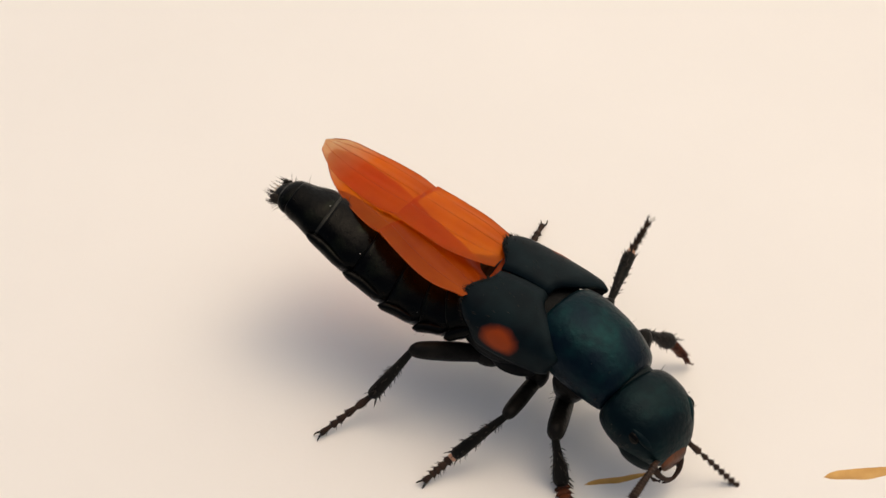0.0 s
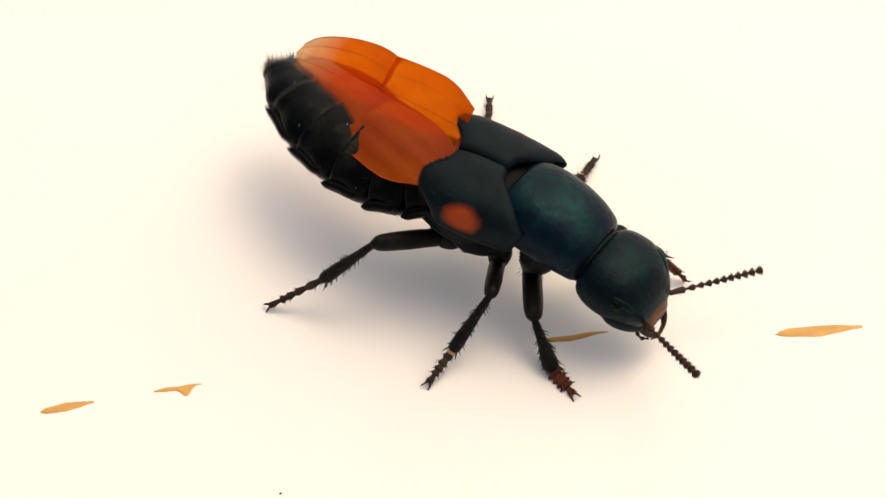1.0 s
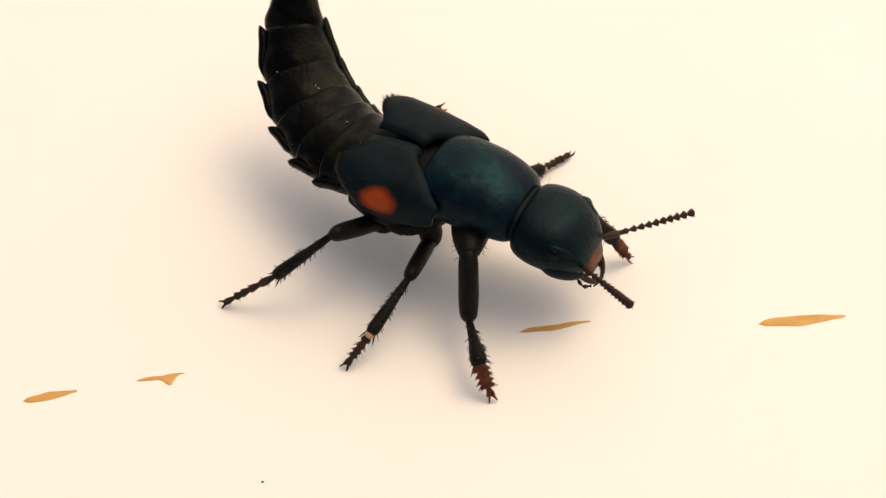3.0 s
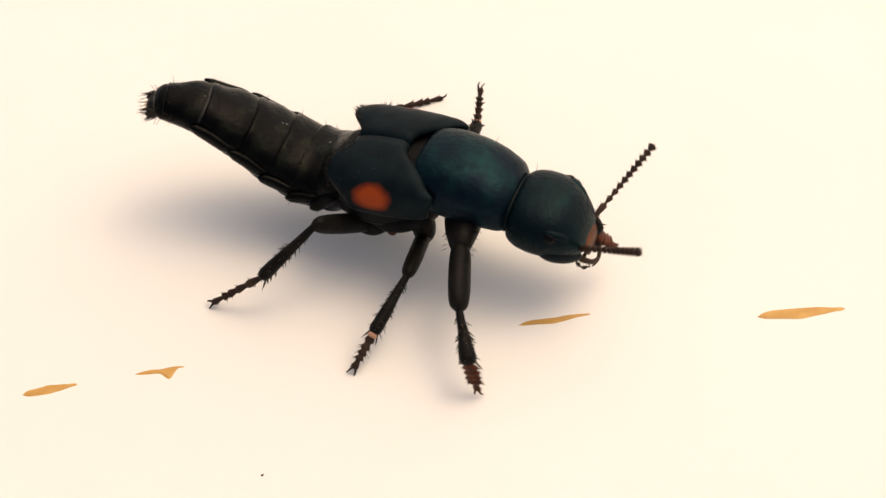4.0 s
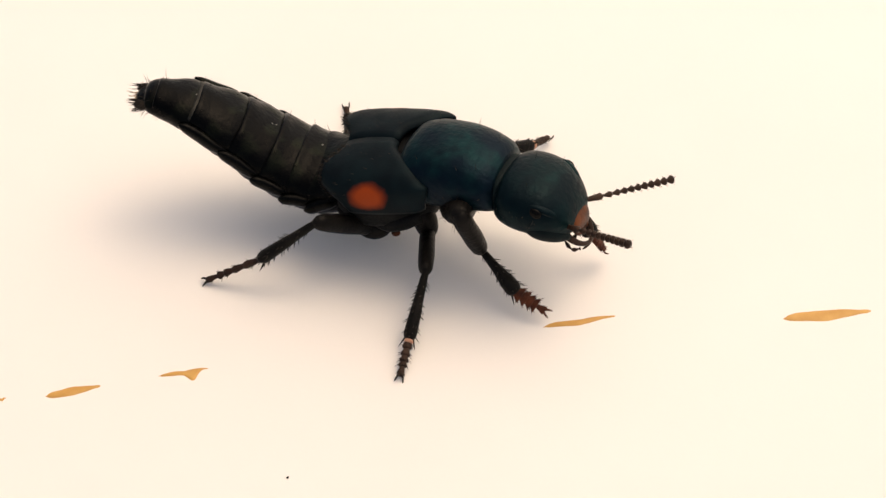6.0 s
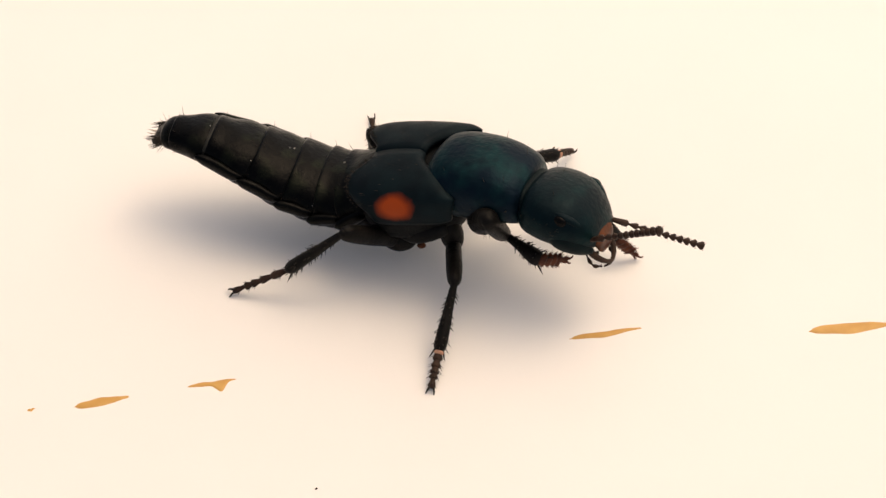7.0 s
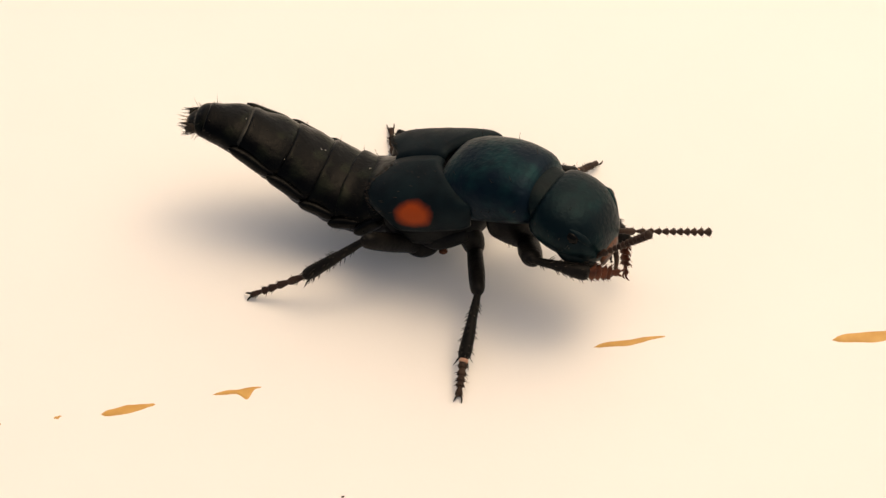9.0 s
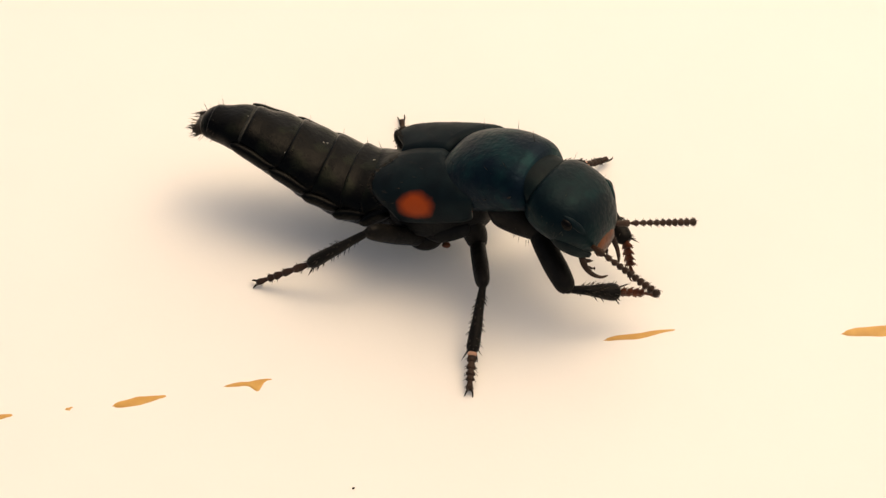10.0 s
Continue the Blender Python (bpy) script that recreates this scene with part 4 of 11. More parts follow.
        (9, mm(3.619, -0.878, 0.343, -6.8, 30.9, -16.4)), (9.3, mm(3.579, -0.941, 0.54, -9.1, 33, -17.6)), (9.5, mm(3.558, -0.952, 0.648, -9.6, 33.1, -18.1)), (9.7, mm(3.551, -0.947, 0.694, -9.4, 32, -18.3)),
        (10, mm(3.545, -0.937, 0.737, -9.3, 30.6, -18.5))])
    walk(abdomen[0], [
        (0, mm(-3, 0, -0.3, 0, -29.3, 15.9)), (0.1, mm(-3, 0, -0.3, 0, -27.6, 15.6)), (0.2, mm(-3, 0, -0.3, 0, -25.3, 15.2)), (0.3, mm(-3, 0, -0.3, 0, -22.2, 14.4)),
        (0.4, mm(-3, 0, -0.3, 0, -18.5, 13.4)), (0.5, mm(-3, 0, -0.3, 0, -15.6, 12.9)), (0.6, mm(-3, 0, -0.3, 0, -13.6, 13.8)), (0.7, mm(-3, 0, -0.3, 0, -12.4, 14.7)),
        (0.8, mm(-3, 0, -0.3, 0, -12, 14.5)), (0.9, mm(-3, 0, -0.3, 0, -11.8, 14.2)), (1, mm(-3, 0, -0.3, 0, -17.1, 15.5)), (1.1, mm(-3, 0, -0.3, 0, -18.3, 13.3)),
        (1.2, mm(-3, 0, -0.3, 0, -18.7, 8.6)), (1.3, mm(-3, 0, -0.3, 0, -14.2, -1.9)), (1.4, mm(-3, 0, -0.3, 0, -5.9, -16)), (1.5, mm(-3, 0, -0.3, 0, -1.4, -23.2)),
        (1.6, mm(-3, 0, -0.3, 0, -12.3, -14)), (1.7, mm(-3, 0, -0.3, 0, -27.3, -4.8)), (1.8, mm(-3, 0, -0.3, 0, -34, -7.7)), (1.9, mm(-3, 0, -0.3, 0, -39.2, -14)),
        (2, mm(-3, 0, -0.3, 0, -43.9, -24.7)), (2.1, mm(-3, 0, -0.3, 0, -17, -18.8)), (2.2, mm(-3, 0, -0.3, 0, -26.4, 4.3)), (2.3, mm(-3, 0, -0.3, 0, -30.6, 12.8)),
        (2.4, mm(-3, 0, -0.3, 0, -29.4, 7.7)), (2.5, mm(-3, 0, -0.3, 0, -62.6, 3.9)), (2.6, mm(-3, 0, -0.3, 0, -46.5, -8.2)), (2.7, mm(-3, 0, -0.3, 0, -29.3, -13.6)),
        (3, mm(-3, 0, -0.3, 0, -5.7, -9.6)), (3.3, mm(-3, 0, -0.3, 0, 11.4, -1.1)), (3.6, mm(-3, 0, -0.3, 0, 21.1, 6.6)), (3.8, mm(-3, 0, -0.3, 0, 23.1, 8.5)),
        (3.9, mm(-3, 0, -0.3, 0, -5.8, 2.2)), (4, mm(-3, 0, -0.3, 0, -34.6, -4)), (4.2, mm(-3, 0, -0.3, 0, -32.1, -1.2)), (4.3, mm(-3, 0, -0.3, 0, -30.1, 1.1)),
        (4.5, mm(-3, 0, -0.3, 0, -27.6, 4)), (4.7, mm(-3, 0, -0.3, 0, -28.5, 0.4)), (4.9, mm(-3, 0, -0.3, 0, -29.9, -5.1)), (5, mm(-3, 0, -0.3, 0, -30.1, -6.2)),
        (5.2, mm(-3, 0, -0.3, 0, -26.2, -6)), (5.5, mm(-3, 0, -0.3, 0, -14.2, -4.9)), (5.7, mm(-3, 0, -0.3, 0, -7, -1.9)), (6.1, mm(-3, 0, -0.3, 0, -9.2, -0.7)),
        (6.5, mm(-3, 0, -0.3, 0, -13.8, -0.2)), (6.8, mm(-3, 0, -0.3, 0, -16.7, 0.6)), (7, mm(-3, 0, -0.3, 0, -18.1, 2.1)), (7.3, mm(-3, 0, -0.3, 0, -19.9, 3.4)),
        (7.5, mm(-3, 0, -0.3, 0, -21, 3.8)), (7.7, mm(-3, 0, -0.3, 0, -22.5, 3.5)), (7.8, mm(-3, 0, -0.3, 0, -23.2, 3.2)), (8, mm(-3, 0, -0.3, 0, -24, 2.9)),
        (8.2, mm(-3, 0, -0.3, 0, -20.2, 3.1)), (8.3, mm(-3, 0, -0.3, 0, -17.1, 3.3)), (8.5, mm(-3, 0, -0.3, 0, -13.3, 3.5)), (8.7, mm(-3, 0, -0.3, 0, -15.2, 1.2)),
        (9, mm(-3, 0, -0.3, 0, -19.5, -2.9)), (9.3, mm(-3, 0, -0.3, 0, -20.9, 3.4)), (9.5, mm(-3, 0, -0.3, 0, -21.3, 6.8)), (9.7, mm(-3, 0, -0.3, 0, -19.1, 5.6)),
        (10, mm(-3, 0, -0.3, 0, -14, 2.8))])
    walk(abdomen[1], [
        (0, mm(-4.043, -0.297, -0.908, 1.4, -2.4, 13.4)), (0.1, mm(-4.05, -0.293, -0.87, 1.5, 0.2, 12.7)), (0.2, mm(-4.065, -0.288, -0.822, 1.6, 2.9, 11.8)), (0.3, mm(-4.106, -0.283, -0.766, 1.8, 2.1, 10.1)),
        (0.4, mm(-4.16, -0.276, -0.699, 1.8, -2, 7.9)), (0.5, mm(-4.193, -0.273, -0.642, 1.7, -7.6, 6.7)), (0.6, mm(-4.194, -0.294, -0.597, 1.5, -14.1, 7.4)), (0.7, mm(-4.183, -0.311, -0.568, 1.4, -17.6, 8.3)),
        (0.8, mm(-4.166, -0.301, -0.555, 1, -17.7, 9.5)), (0.9, mm(-4.155, -0.292, -0.549, 0.7, -15.5, 10.7)), (1, mm(-4.192, -0.331, -0.682, 3.3, -8.9, 4.4)), (1.1, mm(-4.148, -0.271, -0.69, 3.7, 9.6, 2.9)),
        (1.2, mm(-4.1, -0.166, -0.677, 4, 21.3, -1.1)), (1.3, mm(-4.111, 0.037, -0.581, 2.6, 17.2, -11)), (1.4, mm(-4.075, 0.309, -0.415, 0.8, 10.7, -23.3)), (1.5, mm(-4.026, 0.439, -0.327, 0.1, 4.9, -29.1)),
        (1.6, mm(-4.099, 0.274, -0.547, 1.3, -2.9, -20.1)), (1.7, mm(-4.064, 0.089, -0.852, 3, -12.6, -11.1)), (1.8, mm(-3.977, 0.132, -0.965, 2.4, -13.9, -11.7)), (1.9, mm(-3.88, 0.219, -1.04, 0.6, -13.7, -14.8)),
        (2, mm(-3.758, 0.348, -1.104, -0.6, -18, -23.9)), (2.1, mm(-4.045, 0.356, -0.639, -0.7, -4.8, -16.4)), (2.2, mm(-4.054, -0.078, -0.825, -0.1, -16.8, 4.5)), (2.3, mm(-4.035, -0.235, -0.929, -2.1, -24.3, 17)),
        (2.4, mm(-4.037, -0.139, -0.889, -2, -23.8, 11.6)), (2.5, mm(-3.533, -0.036, -1.329, -1.3, -20.3, 5)), (2.6, mm(-3.83, 0.12, -1.185, 7.2, -34.6, -17.9)), (2.7, mm(-4.066, 0.259, -0.916, 7.1, -28.1, -28.2)),
        (3, mm(-4.221, 0.206, -0.424, 1, 1.8, -19.3)), (3.3, mm(-4.19, 0.022, -0.06, -0.8, 33.6, -4.9)), (3.6, mm(-4.101, -0.127, 0.128, 1.6, 56.6, 10.2)), (3.8, mm(-4.075, -0.16, 0.162, 3.5, 61.8, 15.6)),
        (3.9, mm(-4.178, -0.046, -0.419, -0.5, 32.6, 6.4)), (4, mm(-3.977, 0.069, -0.975, -2.6, 3.3, -0.4)), (4.2, mm(-4.01, 0.021, -0.935, -1.8, 7, 1.4)), (4.3, mm(-4.033, -0.021, -0.899, -1.2, 10.2, 2.9)),
        (4.5, mm(-4.059, -0.073, -0.856, -0.5, 14.4, 4.8)), (4.7, mm(-4.064, -0.007, -0.878, -1, 15.5, 1.9)), (4.9, mm(-4.06, 0.095, -0.911, -1.8, 16.6, -2.6)), (5, mm(-4.057, 0.115, -0.917, -2, 16.8, -3.5)),
        (5.2, mm(-4.08, 0.113, -0.833, -1.8, 17.3, -3)), (5.5, mm(-4.132, 0.097, -0.587, -1.1, 20.1, -1.3)), (5.7, mm(-4.165, 0.038, -0.443, -0.4, 23.5, 1.1)), (6.1, mm(-4.164, 0.015, -0.489, -0.3, 20.4, 1.1)),
        (6.5, mm(-4.155, 0.004, -0.584, -0.3, 15.2, 0.9)), (6.8, mm(-4.148, -0.012, -0.646, -0.2, 11.8, 1.2)), (7, mm(-4.154, -0.042, -0.676, -0.2, 10.4, 2.5)), (7.3, mm(-4.134, -0.068, -0.71, -0.3, 9.8, 4.1)),
        (7.5, mm(-4.121, -0.074, -0.732, -0.4, 9.8, 4.7)), (7.7, mm(-4.11, -0.067, -0.76, -0.4, 9.7, 4.5)), (7.8, mm(-4.104, -0.062, -0.774, -0.5, 9.8, 4.2)), (8, mm(-4.098, -0.056, -0.788, -0.5, 9.9, 3.9)),
        (8.2, mm(-4.124, -0.061, -0.714, -0.4, 13.4, 4.2)), (8.3, mm(-4.142, -0.065, -0.651, -0.4, 16.3, 4.4)), (8.5, mm(-4.159, -0.07, -0.575, -0.3, 19.8, 4.6)), (8.7, mm(-4.157, -0.025, -0.615, -0.5, 18.3, 2.7)),
        (9, mm(-4.14, 0.058, -0.704, -0.8, 14.9, -0.9)), (9.3, mm(-4.124, -0.066, -0.73, -0.8, 15.4, 5.2)), (9.5, mm(-4.109, -0.132, -0.735, -0.7, 15.8, 8.4)), (9.7, mm(-4.118, -0.11, -0.69, -0.5, 15.5, 6.8)),
        (10, mm(-4.139, -0.055, -0.583, -0.1, 15.5, 3.1))])
    walk(abdomen[2], [
        (0, mm(-5.251, -0.585, -0.961, 1.5, 14.9, 11.1)), (0.1, mm(-5.249, -0.564, -0.865, 1.5, 17.5, 10)), (0.2, mm(-5.257, -0.538, -0.76, 1.5, 19.6, 8.4)), (0.3, mm(-5.32, -0.499, -0.72, 1.7, 16.1, 5.8)),
        (0.4, mm(-5.406, -0.448, -0.744, 2, 7.1, 2.5)), (0.5, mm(-5.445, -0.42, -0.81, 2.5, -3.6, 0.6)), (0.6, mm(-5.41, -0.452, -0.905, 3, -13.9, 1)), (0.7, mm(-5.364, -0.483, -0.947, 3.4, -18.8, 1.7)),
        (0.8, mm(-5.323, -0.494, -0.931, 2.6, -20.3, 4.3)), (0.9, mm(-5.307, -0.509, -0.874, 1.7, -17.8, 7.2)), (1, mm(-5.468, -0.429, -0.882, 4.9, -3.4, -6.3)), (1.1, mm(-5.371, -0.334, -0.482, 1.8, 26.1, -8.3)),
        (1.2, mm(-5.195, -0.146, -0.251, -0.8, 43.9, -13.9)), (1.3, mm(-5.185, 0.246, -0.242, -0.7, 33.8, -21.9)), (1.4, mm(-5.091, 0.746, -0.206, -0.7, 17.5, -30.9)), (1.5, mm(-4.999, 0.979, -0.231, -0.4, 5.2, -35)),
        (1.6, mm(-5.187, 0.671, -0.607, 1.6, 2.2, -26.1)), (1.7, mm(-5.215, 0.316, -1.114, 4.3, -1.1, -16.8)), (1.8, mm(-5.108, 0.367, -1.251, 3.3, 0, -15.2)), (1.9, mm(-4.979, 0.51, -1.318, 0.8, 2.6, -15.5)),
        (2, mm(-4.765, 0.795, -1.462, -0.8, -0.7, -23.3)), (2.1, mm(-5.149, 0.682, -0.736, -0.9, 2.6, -14.1)), (2.2, mm(-5.18, -0.167, -1.166, -0.2, -10.7, 4.8)), (2.3, mm(-5.11, -0.563, -1.437, -3.8, -20.2, 20.9)),
        (2.4, mm(-5.113, -0.361, -1.374, -3.5, -19.5, 15.3)), (2.5, mm(-4.615, -0.132, -1.732, -1.8, 9.9, 5.6)), (2.6, mm(-4.784, 0.429, -1.876, 11.2, -20.4, -24.6)), (2.7, mm(-5.045, 0.783, -1.508, 12.8, -18.8, -40.5)),
        (3, mm(-5.394, 0.618, -0.384, 0.7, 11.9, -29.1)), (3.3, mm(-5.198, 0.109, 0.613, -4, 49.2, -10.4)), (3.6, mm(-4.745, -0.242, 1.12, 13.4, 77.2, 23.3)), (3.8, mm(-4.613, -0.31, 1.203, 42.4, 81.9, 56.6)),
        (3.9, mm(-5.17, -0.158, 0.219, 3.5, 55.7, 13.4)), (4, mm(-5.164, 0.077, -0.906, -2.6, 27.6, 3.2)), (4.2, mm(-5.194, -0.008, -0.789, -1.6, 31.8, 4.1)), (4.3, mm(-5.207, -0.081, -0.687, -0.9, 35.6, 4.9)),
        (4.5, mm(-5.215, -0.17, -0.558, -0.3, 40.6, 5.7)), (4.7, mm(-5.231, -0.045, -0.555, -0.6, 43.5, 3.7)), (4.9, mm(-5.234, 0.149, -0.56, -1.1, 46.9, 0.5)), (5, mm(-5.232, 0.186, -0.562, -1.2, 47.6, -0.1)),
        (5.2, mm(-5.233, 0.173, -0.474, -0.8, 45, 0.8)), (5.5, mm(-5.233, 0.122, -0.183, 0.5, 40.8, 3.2)), (5.7, mm(-5.241, 0.018, 0.026, 1.2, 42.7, 4.9)), (6.1, mm(-5.27, -0.008, -0.078, 0.5, 39, 3.5)),
        (6.5, mm(-5.302, -0.014, -0.272, 0, 33.2, 2.1)), (6.8, mm(-5.322, -0.038, -0.4, -0.1, 29.5, 1.9)), (7, mm(-5.347, -0.094, -0.457, -0.1, 28.2, 3)), (7.3, mm(-5.321, -0.154, -0.504, -0.2, 28.2, 4.9)),
        (7.5, mm(-5.303, -0.171, -0.527, -0.2, 28.8, 5.7)), (7.7, mm(-5.292, -0.159, -0.557, -0.3, 29.8, 5.5)), (7.8, mm(-5.286, -0.149, -0.569, -0.3, 30.5, 5.3)), (8, mm(-5.28, -0.137, -0.58, -0.3, 31.3, 5.1)),
        (8.2, mm(-5.287, -0.146, -0.436, -0.2, 34.6, 5.4)), (8.3, mm(-5.286, -0.153, -0.315, 0, 37.4, 5.7)), (8.5, mm(-5.277, -0.161, -0.171, 0.2, 40.6, 6.1)), (8.7, mm(-5.294, -0.079, -0.238, 0.1, 39.6, 4.6)),
        (9, mm(-5.309, 0.077, -0.392, -0.2, 37.1, 1.5)), (9.3, mm(-5.281, -0.171, -0.41, -0.3, 38.5, 7.3)), (9.5, mm(-5.25, -0.3, -0.408, -0.2, 39, 10.2)), (9.7, mm(-5.256, -0.245, -0.371, -0.1, 37, 8.1)),
        (10, mm(-5.269, -0.117, -0.27, 0, 33.6, 3.5))])
    walk(abdomen[3], [
        (0, mm(-6.675, -0.864, -0.574, 0.8, 22.8, 8.3)), (0.1, mm(-6.646, -0.81, -0.419, 0.6, 24, 6.7)), (0.2, mm(-6.632, -0.741, -0.266, 0.2, 24.7, 4.4)), (0.3, mm(-6.744, -0.642, -0.306, 0.3, 19.8, 0.9)),
        (0.4, mm(-6.913, -0.513, -0.555, 1.3, 8.8, -3.3)), (0.5, mm(-6.978, -0.435, -0.906, 2.9, -3.7, -5.7)), (0.6, mm(-6.894, -0.478, -1.272, 4.5, -12.9, -5.3)), (0.7, mm(-6.796, -0.524, -1.434, 5.4, -16, -4.6)),
        (0.8, mm(-6.715, -0.599, -1.447, 4.3, -19.6, -0.7)), (0.9, mm(-6.695, -0.684, -1.324, 2.7, -18.7, 3.6)), (1, mm(-7.02, -0.258, -0.976, 5.5, -0.9, -17.2)), (1.1, mm(-6.706, -0.14, 0.178, -4, 30.2, -21.4)),
        (1.2, mm(-6.188, 0.101, 0.733, -12.8, 47.3, -31.4)), (1.3, mm(-6.253, 0.675, 0.528, -7.5, 34.6, -34.3)), (1.4, mm(-6.203, 1.412, 0.204, -2.9, 14.4, -38.5)), (1.5, mm(-6.1, 1.75, -0.109, -0.9, -0.5, -40.8)),
        (1.6, mm(-6.444, 1.286, -0.552, 1.4, 3.1, -32.2)), (1.7, mm(-6.605, 0.736, -1.141, 4.4, 7, -22.6)), (1.8, mm(-6.495, 0.744, -1.251, 3.3, 7.6, -18.9)), (1.9, mm(-6.341, 0.889, -1.254, 0.8, 9.7, -16.4)),
        (2, mm(-6.05, 1.349, -1.478, -0.8, 8.1, -22.7)), (2.1, mm(-6.501, 1.023, -0.674, -0.8, 5.2, -11.7)), (2.2, mm(-6.576, -0.283, -1.432, -0.2, -8.2, 5)), (2.3, mm(-6.417, -1.062, -1.951, -5.1, -18.3, 24.8)),
        (2.4, mm(-6.432, -0.723, -1.858, -4.7, -16.5, 19)), (2.5, mm(-5.989, -0.266, -1.492, -1.7, 28, 6.5)), (2.6, mm(-6.039, 1.004, -2.389, 13.3, -4.2, -29.5)), (2.7, mm(-6.139, 1.719, -1.999, 16, -2.3, -49.6)),
        (3, mm(-6.681, 1.333, -0.074, -1.5, 24.2, -39.4)), (3.3, mm(-6.14, 0.282, 1.725, -9.9, 58, -18.1)), (3.6, mm(-5.037, -0.368, 2.519, 41.5, 81.9, 52)), (3.8, mm(-4.724, -0.478, 2.616, 88.2, 80.3, 103.1)),
        (3.9, mm(-5.955, -0.345, 1.401, 12.6, 63, 24.4)), (4, mm(-6.436, 0.006, -0.241, -0.3, 38, 8.3)), (4.2, mm(-6.415, -0.096, -0.029, 0.5, 42.2, 8.2)), (4.3, mm(-6.377, -0.181, 0.152, 0.9, 45.9, 7.9)),
        (4.5, mm(-6.309, -0.279, 0.384, 0.7, 51.1, 7.3)), (4.7, mm(-6.291, -0.114, 0.452, 1.7, 55.4, 6.9)), (4.9, mm(-6.246, 0.141, 0.523, 3.8, 60.9, 7)), (5, mm(-6.235, 0.187, 0.535, 4.3, 61.9, 7.2)),
        (5.2, mm(-6.266, 0.158, 0.56, 4.1, 57, 7.6)), (5.5, mm(-6.303, 0.063, 0.743, 4.5, 47.7, 9.2)), (5.7, mm(-6.279, -0.072, 0.989, 4.7, 50.5, 10.1)), (6.1, mm(-6.375, -0.074, 0.82, 2.4, 46.6, 6.5)),
        (6.5, mm(-6.503, -0.058, 0.515, 0.9, 40.3, 3.6)), (6.8, mm(-6.582, -0.081, 0.314, 0.4, 36.4, 2.8)), (7, mm(-6.639, -0.162, 0.236, 0.2, 35.2, 3.6)), (7.3, mm(-6.602, -0.264, 0.185, 0.3, 35.3, 5.9)),
        (7.5, mm(-6.571, -0.298, 0.173, 0.4, 36, 7)), (7.7, mm(-6.548, -0.281, 0.165, 0.4, 37.6, 6.9)), (7.8, mm(-6.534, -0.265, 0.169, 0.4, 38.8, 6.7)), (8, mm(-6.516, -0.247, 0.175, 0.5, 40.2, 6.6)),
        (8.2, mm(-6.474, -0.258, 0.387, 0.8, 43.4, 7.1)), (8.3, mm(-6.429, -0.267, 0.563, 1.1, 46, 7.5)), (8.5, mm(-6.366, -0.278, 0.766, 1.5, 49.1, 8.2)), (8.7, mm(-6.407, -0.168, 0.685, 1.8, 48.6, 7.2)),
        (9, mm(-6.475, 0.047, 0.49, 1.8, 47, 4.8)), (9.3, mm(-6.412, -0.316, 0.496, 1.7, 48.2, 10.5)), (9.5, mm(-6.358, -0.5, 0.504, 1.5, 48.3, 13)), (9.7, mm(-6.392, -0.406, 0.494, 1, 45.4, 10)),
        (10, mm(-6.449, -0.19, 0.515, 0.3, 40.4, 4.1))])
